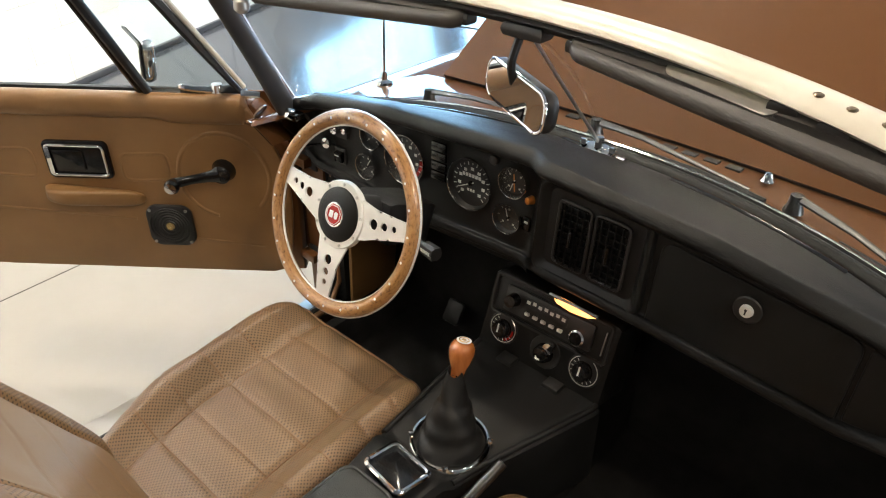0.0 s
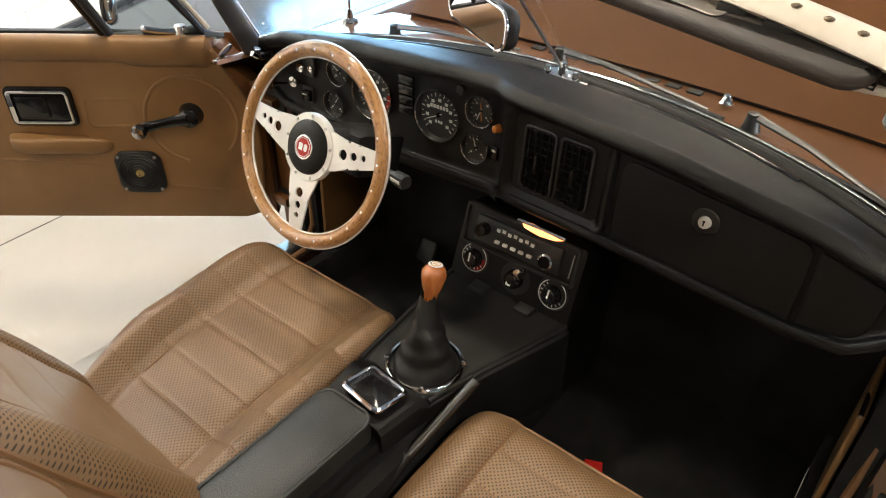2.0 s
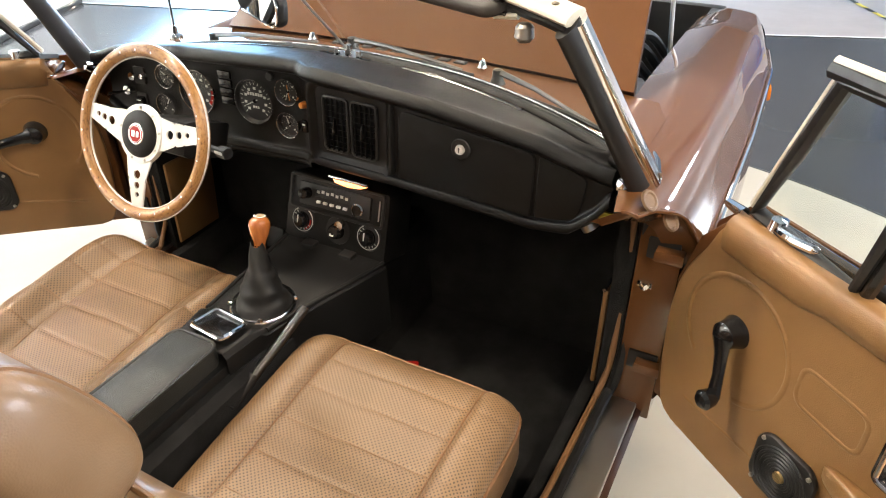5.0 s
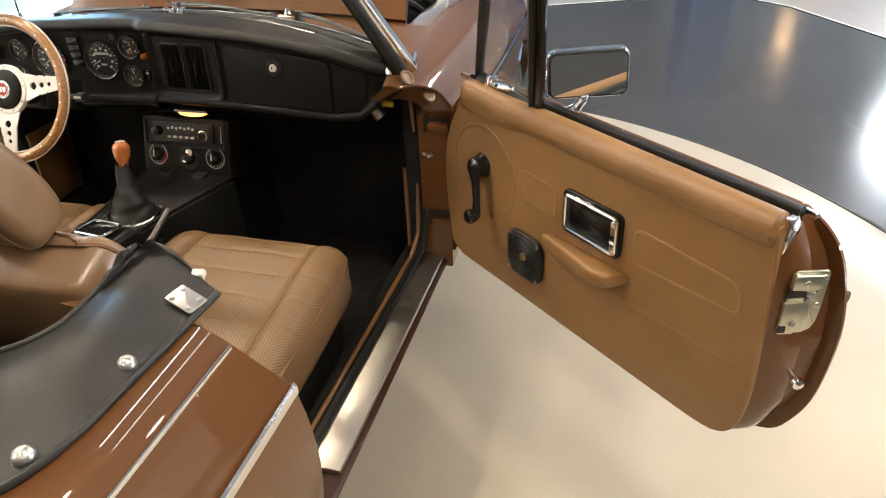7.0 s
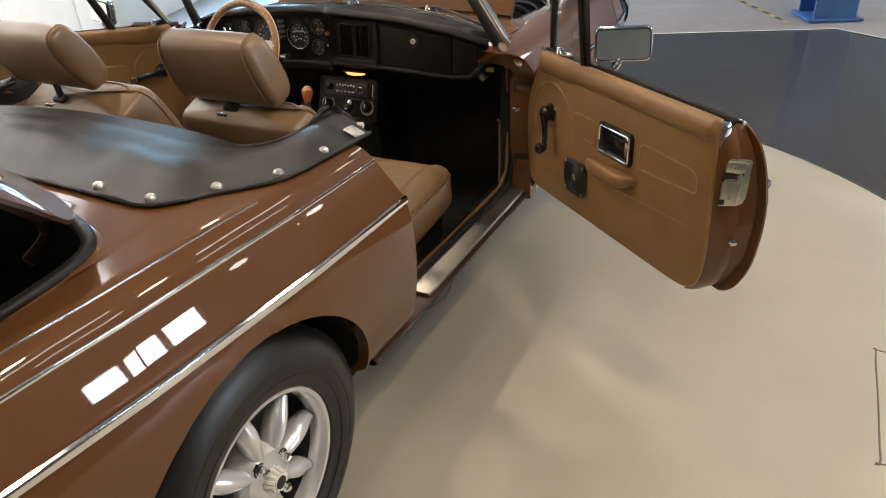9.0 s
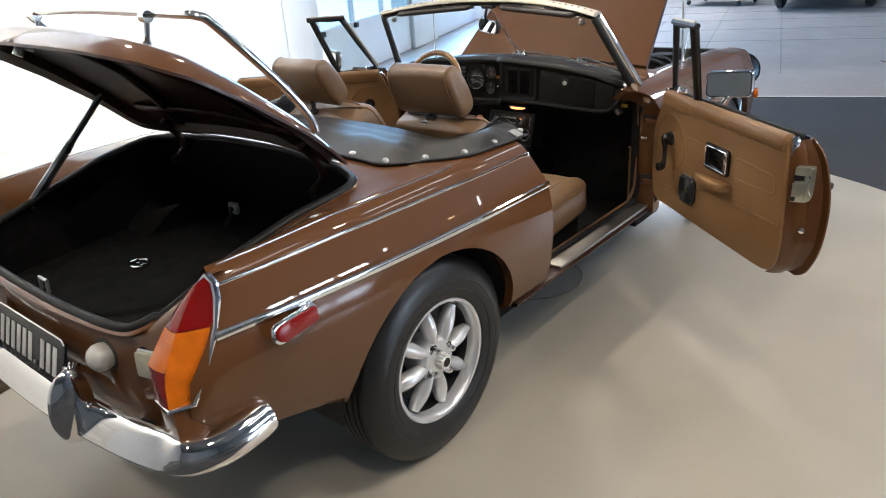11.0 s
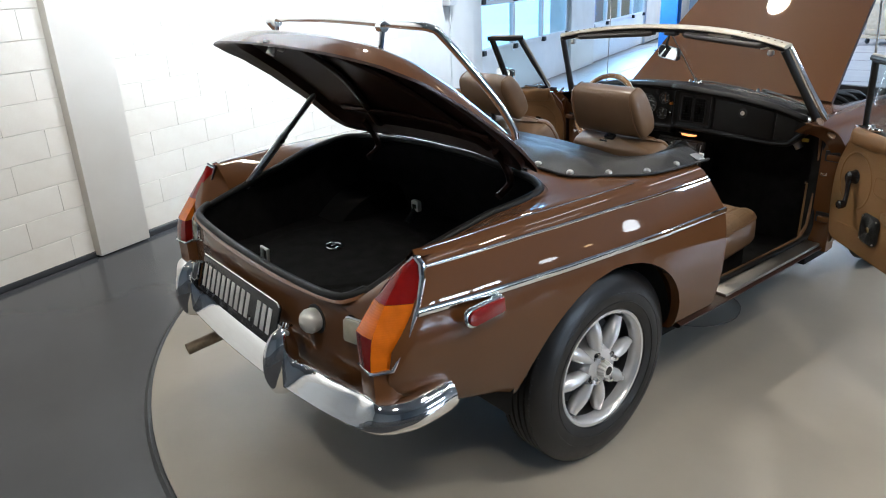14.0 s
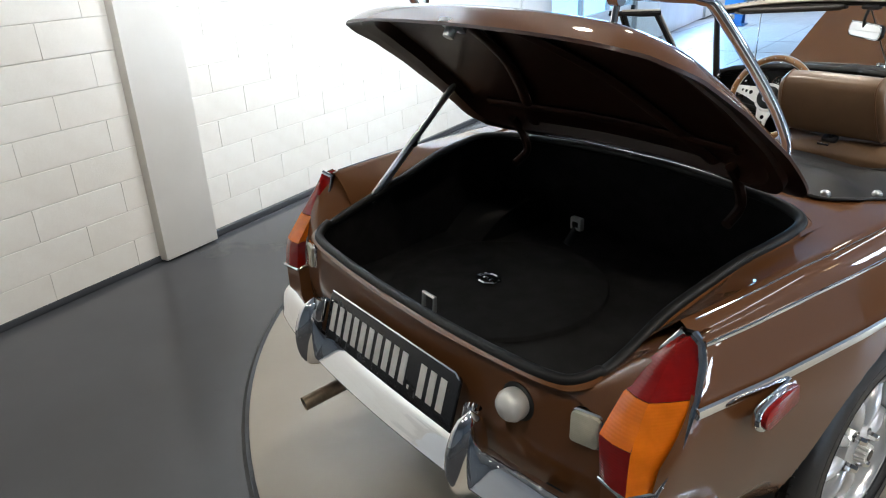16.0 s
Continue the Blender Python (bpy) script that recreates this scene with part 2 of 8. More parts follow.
def thin_glass(name, colour, gloss=0.6):
    """A thin pane: clear through, with a mirror-like sheen that grows at flat angles."""
    m = bpy.data.materials.new(name)
    m.use_nodes = True
    t = m.node_tree
    t.nodes.clear()
    out = t.nodes.new("ShaderNodeOutputMaterial")
    clear = t.nodes.new("ShaderNodeBsdfTransparent")
    clear.inputs["Color"].default_value = (*colour, 1)
    shine = t.nodes.new("ShaderNodeBsdfGlossy")
    shine.inputs["Roughness"].default_value = 0.02
    fres = t.nodes.new("ShaderNodeLayerWeight")
    fres.inputs["Blend"].default_value = 0.5
    rise = t.nodes.new("ShaderNodeMath")
    rise.operation = "POWER"
    rise.inputs[1].default_value = 4.0
    less = t.nodes.new("ShaderNodeMath")
    less.operation = "MULTIPLY_ADD"
    less.inputs[1].default_value, less.inputs[2].default_value = gloss, 0.035
    mix = t.nodes.new("ShaderNodeMixShader")
    link(t, fres.outputs["Facing"], rise.inputs[0])
    link(t, rise.outputs["Value"], less.inputs[0])
    link(t, less.outputs["Value"], mix.inputs["Fac"])
    link(t, clear.outputs["BSDF"], mix.inputs[1])
    link(t, shine.outputs["BSDF"], mix.inputs[2])
    link(t, mix.outputs["Shader"], out.inputs["Surface"])
    return m


PANE = thin_glass("clear_pane", (0.93, 0.96, 0.95))
MIRROR = metal("mirror_glass", (0.86, 0.87, 0.87), 0.012, 0.004)


def lens(name, colour, ribs=0.0):
    m, t, b = material(name)
    v = coords(t, 1.0)
    n = noise_tex(t, v, 26.0, 3.0)
    link(t, ramp(t, n.outputs["Fac"], [(0.3, tuple(c * 0.78 for c in colour)), (0.7, colour)]), b.inputs["Base Color"])
    put(b, rough=0.16, trans=0.18, ior=1.49, coat=0.4, coat_rough=0.03)
    if ribs:
        w = t.nodes.new("ShaderNodeTexWave")
        w.bands_direction = "Z"
        w.inputs["Scale"].default_value = ribs
        link(t, v, w.inputs["Vector"])
        bump(t, b, w.outputs["Fac"], 0.14, 0.0015)
    return m


LENS_RED = lens("red_lens", (0.30, 0.006, 0.004), 60)
LENS_AMBER = lens("amber_lens", (0.93, 0.215, 0.002), 60)
LENS_CLEAR = lens("clear_lens", (0.62, 0.60, 0.48), 90)

PLASTER = surface("grey_plaster", (0.26, 0.255, 0.245), (0.33, 0.325, 0.315), 0.7, 2.0, 0.2, 100)
CREAM_WALL = surface("cream_wall_paint", (0.70, 0.645, 0.56), (0.79, 0.74, 0.66), 0.6, 2.2, 0.25, 120)
POST_GREY = surface("driver_post_grey", (0.045, 0.045, 0.046), (0.062, 0.062, 0.063), 0.36, 9)
# plastic black deepened to paint the shade inside vents and lid gap
SHADED_BLACK = surface("shaded_black", (0.005, 0.005, 0.005), (0.008, 0.008, 0.008), 0.55, 20, spec=0.12)

# the turntable: poured beige screed with faint clouding and scuffs
DISC, t_, b_ = material("beige_screed")
v_ = coords(t_, 1.0)
a_ = noise_tex(t_, v_, 1.1, 6.0, 0.6)
link(t_, ramp(t_, a_.outputs["Fac"], [(0.3, (0.345, 0.312, 0.256)), (0.7, (0.415, 0.380, 0.318))]), b_.inputs["Base Color"])
c_ = noise_tex(t_, v_, 5.0, 6.0, 0.7)
link(t_, ramp(t_, c_.outputs["Fac"], [(0.3, 0.295), (0.75, 0.37)]), b_.inputs["Roughness"])
d_ = noise_tex(t_, v_, 160.0, 3.0)
bump(t_, b_, d_.outputs["Fac"], 0.06, 0.0008)
FLOOR = surface("grey_epoxy_floor", (0.047, 0.047, 0.049), (0.063, 0.063, 0.066), 0.17, 0.9, 0.06, 140, rough_vary=0.04, spec=0.4)
FAR_FLOOR = surface("light_grey_tiles", (0.27, 0.245, 0.235), (0.34, 0.31, 0.30), 0.37, 1.2, 0.06, 90)
BLOCK, t_, b_ = material("white_painted_block")
v_ = coords(t_, 1.0)
o_ = t_.nodes.new("ShaderNodeObjectInfo")
a_ = noise_tex(t_, v_, 9.0, 6.0, 0.65)
sum_ = t_.nodes.new("ShaderNodeMath")
sum_.operation = "MULTIPLY_ADD"
link(t_, o_.outputs["Random"], sum_.inputs[0])
sum_.inputs[1].default_value = 0.25
link(t_, a_.outputs["Fac"], sum_.inputs[2])
link(t_, ramp(t_, sum_.outputs["Value"], [(0.3, (0.74, 0.675, 0.575)), (0.9, (0.81, 0.755, 0.665))]), b_.inputs["Base Color"])
c_ = noise_tex(t_, v_, 70.0, 5.0, 0.7)
bump(t_, b_, c_.outputs["Fac"], 0.25, 0.003)
put(b_, rough=0.6)
MORTAR = surface("painted_mortar", (0.64, 0.585, 0.50), (0.72, 0.665, 0.58), 0.8, 14, 0.5, 150)

# ---- mesh building ----


class Mesh:
    """Gathers faces for one mesh; the material in use is set with mat()."""

    def __init__(self, m):
        self.v, self.f, self.k, self.mats, self.uv = [], [], [], [m], {}
        self.cur = 0

    def mat(self, m):
        if m not in self.mats:
            self.mats.append(m)
        self.cur = self.mats.index(m)
        return self

    def add(self, verts, faces):
        o = len(self.v)
        self.v += [tuple(p) for p in verts]
        self.f += [tuple(o + i for i in f) for f in faces]
        self.k += [self.cur] * len(faces)
        return o

    def grid(self, nu, nv, fn, wrap_u=False, wrap_v=False, uv=None):
        """fn(u, v) with u, v in 0..1 gives a place."""
        cu, cv = nu + (not wrap_u), nv + (not wrap_v)
        verts = [fn(i / nu, j / nv) for i in range(cu) for j in range(cv)]
        faces = []
        for i in range(nu):
            for j in range(nv):
                a, b = i, (i + 1) % cu
                c, d = j, (j + 1) % cv
                faces.append((a * cv + c, b * cv + c, b * cv + d, a * cv + d))
        o = self.add(verts, faces)
        if uv:
            for i in range(cu):
                for j in range(cv):
                    self.uv[o + i * cv + j] = uv(i / nu, j / nv)
        return self

    def tube(self, pts, r, n=10, cap=True, closed=False, flat=1.0, up=None):
        """A round bar along points; r may be a list; flat squeezes it along the side away from up."""
        pts = [Vector(p) for p in pts]
        k = len(pts)
        rs = r if isinstance(r, (list, tuple)) else [r] * k
        verts, prev = [], None
        for i, p in enumerate(pts):
            q0 = pts[(i - 1) % k] if closed or i else p
            q1 = pts[(i + 1) % k] if closed or i < k - 1 else p
            d = (q1 - q0).normalized()
            if up is not None:
                a = Vector(up)
                a = (a - d * a.dot(d)).normalized()
            elif prev is None:
                a = d.orthogonal().normalized()
            else:
                a = (prev - d * prev.dot(d)).normalized()
            prev = a
            b = d.cross(a)
            for j in range(n):
                w = 2 * math.pi * j / n
                verts.append(p + a * (rs[i] * math.cos(w)) + b * (rs[i] * flat * math.sin(w)))
        faces = []
        for i in range(k if closed else k - 1):
            for j in range(n):
                a, b = i * n, ((i + 1) % k) * n
                faces.append((a + j, a + (j + 1) % n, b + (j + 1) % n, b + j))
        if cap and not closed:
            faces.append(tuple(range(n))[::-1])
            faces.append(tuple((k - 1) * n + j for j in range(n)))
        self.add(verts, faces)
        return self

    def lathe(self, profile, m=Matrix(), n=24, arc=1.0):
        """Turns (radius, height) points about z, then sets them by m."""
        verts = []
        full = arc >= 1.0
        cols = n if full else n + 1
        for j in range(cols):
            w = 2 * math.pi * arc * j / n
            for r, h in profile:
                verts.append(m @ Vector((r * math.cos(w), r * math.sin(w), h)))
        p = len(profile)
        faces = []
        for j in range(n):
            a, b = j * p, ((j + 1) % cols) * p
            for i in range(p - 1):
                faces.append((a + i, b + i, b + i + 1, a + i + 1))
        self.add(verts, faces)
        return self

    def prism(self, outline, depth, m=Matrix(), bevel=0.0, steps=2):
        """A flat outline in x, y, given thickness along z from 0 to depth, with rounded rims."""
        pts = [Vector((x, y)) for x, y in outline]
        k = len(pts)
        area = sum(pts[i].x * pts[(i + 1) % k].y - pts[(i + 1) % k].x * pts[i].y for i in range(k))
        if area < 0:
            pts.reverse()
        inward = []
        for i in range(k):
            e0, e1 = (pts[i] - pts[i - 1]).normalized(), (pts[(i + 1) % k] - pts[i]).normalized()
            n0, n1 = Vector((-e0.y, e0.x)), Vector((-e1.y, e1.x))
            s = n0 + n1
            inward.append(s / max(1 + n0.dot(n1), 0.25))
        rings = []
        if bevel:
            for i in range(steps + 1):
                w = math.pi / 2 * i / steps
                rings.append((bevel * (1 - math.sin(w)), bevel * (1 - math.cos(w))))
            rings += [(off, depth - h) for off, h in reversed(rings)]
        else:
            rings = [(0, 0), (0, depth)]
        verts = [m @ Vector((*(p + q * off), h)) for off, h in rings for p, q in zip(pts, inward)]
        faces = []
        for r in range(len(rings) - 1):
            for j in range(k):
                a, b = r * k, (r + 1) * k
                faces.append((a + j, a + (j + 1) % k, b + (j + 1) % k, b + j))
        faces.append(tuple(range(k))[::-1])
        faces.append(tuple((len(rings) - 1) * k + j for j in range(k)))
        self.add(verts, faces)
        return self

    def box(self, size, m=Matrix(), bevel=0.0):
        x, y, z = (s / 2 for s in size)
        return self.prism([(-x, -y), (x, -y), (x, y), (-x, y)], 2 * z, m @ Matrix.Translation((0, 0, -z)), bevel)

    def cuboid(self, lo, hi, bevel=0.0):
        c = [(a + b) / 2 for a, b in zip(lo, hi)]
        return self.box([b - a for a, b in zip(lo, hi)], Matrix.Translation(c), bevel)


def rounded(w, h, r, n=4):
    """A rectangle about the middle with round corners."""
    out = []
    for cx, cy, a0 in ((w / 2 - r, h / 2 - r, 0), (-w / 2 + r, h / 2 - r, 90), (-w / 2 + r, -h / 2 + r, 180), (w / 2 - r, -h / 2 + r, 270)):
        for i in range(n + 1):
            a = radians(a0 + 90 * i / n)
            out.append((cx + r * math.cos(a), cy + r * math.sin(a)))
    return out


def frame_of(origin, x_axis, y_axis):
    """A pose whose local x and y run along the given ways."""
    x = Vector(x_axis).normalized()
    z = x.cross(Vector(y_axis)).normalized()
    y = z.cross(x)
    m = Matrix((x, y, z)).transposed().to_4x4()
    m.translation = Vector(origin)
    return m


def curve(points, n):
    """A smooth line through points (Catmull-Rom), n steps a stretch."""
    p = [Vector(q) for q in points]
    out = []
    for i in range(len(p) - 1):
        a, b, c, d = p[max(i - 1, 0)], p[i], p[i + 1], p[min(i + 2, len(p) - 1)]
        for j in range(n):
            t = j / n
            out.append(0.5 * ((2 * b) + (c - a) * t + (2 * a - 5 * b + 4 * c - d) * t * t + (3 * b - a - 3 * c + d) * t ** 3))
    out.append(p[-1])
    return out


def lerp(table, x):
    """Straight-line reading of a table of (x, value)."""
    xs, ys = zip(*table)
    return float(np.interp(x, xs, ys))


def finish(mesh, angle=38):
    me = bpy.data.meshes.new("mesh")
    me.from_pydata(mesh.v, [], mesh.f)
    for m in mesh.mats:
        me.materials.append(m)
    me.polygons.foreach_set("material_index", mesh.k)
    me.polygons.foreach_set("use_smooth", [True] * len(mesh.f))
    if mesh.uv:
        layer = me.uv_layers.new(name="UVMap")
        for lp in me.loops:
            layer.data[lp.index].uv = mesh.uv.get(lp.vertex_index, (0, 0))
    me.validate()
    bm = bmesh.new()
    bm.from_mesh(me)
    bmesh.ops.recalc_face_normals(bm, faces=bm.faces)
    bm.to_mesh(me)
    bm.free()
    me.set_sharp_from_angle(angle=radians(angle))
    return me


def part(name, mesh, parent=None, label="", angle=38, m=None):
    ob = new(name, finish(mesh, angle))
    if parent is not None:
        ob.parent = parent
    if m is not None:
        ob.matrix_basis = m
    if label:
        tagged(ob, label)
    return ob


def thing(name, label, category, group="", kind="", at=(0, 0, 0)):
    ob = new(name)
    ob.empty_display_size = 0.1
    ob.location = at
    return tagged(ob, label, category, group, kind)


def structure(name, mesh, label, category, angle=38):
    return tagged(part(name, mesh, None, "", angle), label, category, kind="structure")




def mirrored(mesh):
    """The same mesh on the other side of the car."""
    o = Mesh(mesh.mats[0])
    o.mats, o.k, o.uv = list(mesh.mats), list(mesh.k), dict(mesh.uv)
    o.v = [(-x, y, z) for x, y, z in mesh.v]
    o.f = [tuple(reversed(f)) for f in mesh.f]
    return o

# ---- the hall ----
DISC_AT, DISC_R = Vector((0.10, 1.18, 0)), 2.297
g = Mesh(FLOOR)
g.grid(1, 1, lambda u, v: hall(-14 + 44 * v, -0.6 + 22 * u, -0.012))
structure("floor", g, "dark grey glossy epoxy floor of the showroom", "floor")
g = Mesh(FAR_FLOOR)
EDGE = [(-7.0, 3.20), (0.0, 5.26), (1.70, 5.92), (2.15, 5.58), (2.62, 4.85), (3.2, 3.6), (4.2, 0.5)]
for (x0, y0), (x1, y1) in zip(EDGE, EDGE[1:]):
    g.add([(x0, y0, -0.008), (x1, y1, -0.008), (x1, 30.0, -0.008), (x0, 30.0, -0.008)], [(0, 1, 2, 3)])
g.add([(4.2, 0.5, -0.008), (15.0, 0.5, -0.008), (15.0, 30.0, -0.008), (4.2, 30.0, -0.008)], [(0, 1, 2, 3)])
structure("floor_far", g, "pale grey tiled floor beyond the display area", "floor")
g = Mesh(WHITE_METAL)
g.tube([(x, y, -0.0065) for x, y in EDGE], 0.009, 6, flat=0.25, up=(0.3, 1, 0))
tagged(part("floor_edging", g), "thin pale metal edging between the two floors", "edging", kind="structure")
for k in range(7):
    g = Mesh(JOINT)
    g.tube([(-5.5 + 0.9 * k, 6.4, -0.0078), (-7.6 + 0.9 * k, 14.0, -0.0078)], 0.003, 6)
    tagged(part("floor_joint", g), "thin joint line between the far floor tiles", "joint", kind="structure")
for k in range(5):
    g = Mesh(JOINT)
    g.tube([(-4.5, 7.4 + 1.2 * k, -0.0078), (4.5, 10.4 + 1.2 * k, -0.0078)], 0.003, 6)
    tagged(part("floor_joint", g), "thin joint line between the far floor tiles", "joint", kind="structure")
g = Mesh(DISC)
g.lathe([(0.0, 0.0), (1.2, 0.0), (2.0, 0.0), (DISC_R - 0.006, 0.0), (DISC_R, -0.003), (DISC_R, -0.03)], Matrix.Translation(DISC_AT), 160)
structure("turntable", g, "round beige turntable floor under the car", "turntable")
g = Mesh(BLACK_MATT)
g.lathe([(DISC_R + 0.002, -0.009), (DISC_R + 0.014, -0.004), (DISC_R + 0.026, -0.009)], Matrix.Translation(DISC_AT), 160)
structure("trim", g, "thin black joint ring round the turntable", "trim")
# a covered hatch let into the turntable
g = Mesh(JOINT)
g.tube(curve([(2.25, 1.385, 0.0005), (1.90, 1.39, 0.0005), (1.869, 1.38, 0.0005), (1.868, 1.15, 0.0005), (1.867, 0.90, 0.0005), (1.88, 0.886, 0.0005), (2.2, 0.87, 0.0005)], 4), 0.0025, 6)
tagged(part("floor_hatch", g), "flush hatch with thin joint lines in the turntable", "hatch", kind="structure")
# joints in the screed on the driver's side
g = Mesh(JOINT)
g.tube([(-1.72, 0.2, 0.0), (-1.80, 1.40, 0.0)], 0.0022, 6)
tagged(part("floor_joint", g), "thin dark joint line in the beige turntable", "joint", kind="structure")

# a thin cable that lies under the sill
cable = Mesh(JOINT)
cable.tube(curve([(0.36, 0.93, 0.003), (0.46, 1.02, 0.003), (0.50, 1.17, 0.003), (0.42, 1.33, 0.003), (0.24, 1.36, 0.003)], 6), 0.0018, 6)
tagged(part("cable", cable), "thin dark cable lying in a loop under the car", "cable")

# block wall: a plain core, courses of painted blocks in front of it
COURSE, LONG = 0.1525, 0.445
g = Mesh(MORTAR)
g.box((0.28, 12.3, 4.2), HALL @ pose(-0.215, -1.85, 2.1))
g.box((0.03, 3.24, 4.2), HALL @ pose(-0.0205, -2.41, 2.1))
g.box((0.03, 4.65, 4.2), HALL @ pose(-0.0635, 1.875, 2.1))
wall_block = structure("wall_west", g, "white painted block wall of the showroom", "wall")
g = Mesh(CREAM_WALL)
g.box((0.10, 0.34, 4.2), HALL @ pose(0.004, -0.62, 2.1), 0.004)
structure("pilaster", g, "smooth white painted wall pilaster", "pilaster")
g = Mesh(FLOOR)
g.box((0.03, 12.3, 0.035), HALL @ pose(-0.012, -1.85, 0.006), 0.006)
structure("baseboard", g, "low dark grey coved skirting along the block wall", "baseboard")
# wall with the glazed sectional doors beyond
g = Mesh(WHITE_PAINT)
g.box((0.30, 0.22, 4.2), HALL @ pose(-0.20, 4.34, 2.1), 0.004)
g.box((0.34, 1.10, 4.2), HALL @ pose(-0.18, 7.92, 2.1), 0.004)
g.box((0.30, 4.4, 4.2), HALL @ pose(-0.20, 14.0, 2.1), 0.004)
g.box((0.30, 8.4, 1.1), HALL @ pose(-0.20, 8.0, 3.65))
structure("wall_west_piers", g, "white piers and lintel between the glazed doors", "wall")


def sectional_door(name, s0, s1, panes):
    """An overhead door: a solid bottom section and two rows of panes with white rails."""
    root = thing(name, "white glazed sectional overhead door, closed", "garage door", kind="structure")
    root.matrix_basis = HALL @ pose(-0.10, 0, 0)
    g = Mesh(WHITE_METAL)
    g.cuboid((-0.025, s0, 0.0), (0.025, s1, 0.60), 0.006)
    part("bottom_panel", g, root, "solid white bottom section")
    rows = [(0.62, 1.10), (1.20, 1.68), (1.78, 2.26), (2.36, 2.84)]
    step = (s1 - s0) / panes
    for z0, z1 in rows:
        for z in (z0 - 0.045, z1 + 0.005):
            g = Mesh(WHITE_METAL)
            g.cuboid((-0.03, s0, z), (0.03, s1, z + 0.045), 0.006)
            part("rail", g, root)
        for i in range(panes + 1):
            y = s0 + i * step
            g = Mesh(WHITE_METAL)
            g.cuboid((-0.028, y - 0.03, z0), (0.028, y + 0.03, z1 + 0.004), 0.005)
            part("mullion", g, root)
        for i in range(panes):
            g = Mesh(PANE)
            g.cuboid((-0.004, s0 + i * step + 0.03, z0), (0.004, s0 + (i + 1) * step - 0.03, z1))
            pane = part("pane", g, root)
            pane.visible_shadow = False
    for z in (0.58, 1.15, 1.73):
        for y in (s0 + 0.05, s1 - 0.05, s0 + step, s1 - step):
            g = Mesh(BLACK_MATT)
            g.cuboid((0.02, y - 0.035, z - 0.03), (0.07, y + 0.035, z + 0.03), 0.01)
            part("hinge", g, root, "black roller hinge")
    g = Mesh(STEEL)
    g.tube([(0.06, s1 + 0.02, 0), (0.06, s1 + 0.02, 3.0)], 0.02, 8)
    part("guide_track", g, root)
    return root


sectional_door("garage_door_1", 4.45, 7.35, 3)
sectional_door("garage_door_2", 8.50, 11.80, 4)
g = Mesh(DAYLIGHT)
g.grid(1, 1, lambda u, v: hall(1.0 + 16 * u, -3.0, -0.5 + 5.5 * v))
structure("backdrop", g, "bright blue-white daylight outside the glazed doors", "backdrop")

switch = thing("switch_box", "light grey wall switch box with a red emergency button", "switch")
switch.matrix_basis = HALL @ pose(-0.02, 3.62, 1.29)
g = Mesh(WHITE_PLASTIC)
g.cuboid((-0.03, -0.08, -0.13), (0.06, 0.08, 0.13), 0.01)
part("housing", g, switch)
g = Mesh(RED_BADGE)
g.lathe([(0.0, 0.03), (0.02, 0.028), (0.026, 0.015), (0.026, 0.0)], pose(0.06, 0, 0.0, 0, 90, 0), 16)
part("button", g, switch, "red mushroom button")
g = Mesh(WHITE_PLASTIC)
g.tube([(0.0, 0.03, -0.12), (0.0, 0.03, -1.25)], 0.008, 6)
part("cable", g, switch)
switch2 = thing("sign_box", "small white control box with a red mark", "switch")
switch2.matrix_basis = HALL @ pose(-0.02, 4.06, 1.42)
g = Mesh(WHITE_PLASTIC)
g.cuboid((-0.03, -0.09, -0.12), (0.04, 0.09, 0.12), 0.01)
part("housing", g, switch2)
g = Mesh(RED_BADGE)
g.cuboid((0.038, -0.03, -0.035), (0.044, 0.03, -0.01))
part("mark", g, switch2)

# the end of the hall, blue posts, a side door
g = Mesh(GREY_WALL)
g.box((14.0, 0.3, 4.2), HALL @ pose(6.7, 17.2, 2.1))
structure("wall_north", g, "grey panelled end wall of the hall", "wall")
for s, d, w in ((10.7, 0.70, 0.30), (14.6, 1.6, 0.22), (4.32, 6.36, 0.34)):
    g = Mesh(BLUE_STEEL)
    for e in (-1, 1):
        g.cuboid((-w / 2, e * w / 2 - 0.012, 0.0), (w / 2, e * w / 2 + 0.012, 4.1), 0.004)
    g.cuboid((-0.010, -w / 2, 0.0), (0.010, w / 2, 4.1), 0.003)
    g.cuboid((-w / 2 - 0.05, -w / 2 - 0.05, 0.0), (w / 2 + 0.05, w / 2 + 0.05, 0.02), 0.003)
    ob = tagged(part("steel_column", g), "blue painted steel roof column", "column", "roof columns", kind="structure")
    ob.matrix_basis = HALL @ pose(d, s, 0)
door = thing("door_1", "grey side door with a dark window", "door", kind="structure")
door.matrix_basis = HALL @ pose(1.05, 17.03, 0)
g = Mesh(GREY_WALL)
g.cuboid((-0.5, -0.04, 0.0), (0.5, 0.0, 2.1), 0.006)
part("leaf", g, door)
g = Mesh(BLACK_GLOSS)
g.cuboid((-0.28, -0.05, 0.75), (0.22, -0.041, 1.9), 0.003)
part("window", g, door, "dark window pane")
g = Mesh(STEEL)
g.tube([(0.40, -0.04, 1.02), (0.40, -0.09, 1.02), (0.28, -0.09, 1.02)], 0.01, 8)
part("handle", g, door)


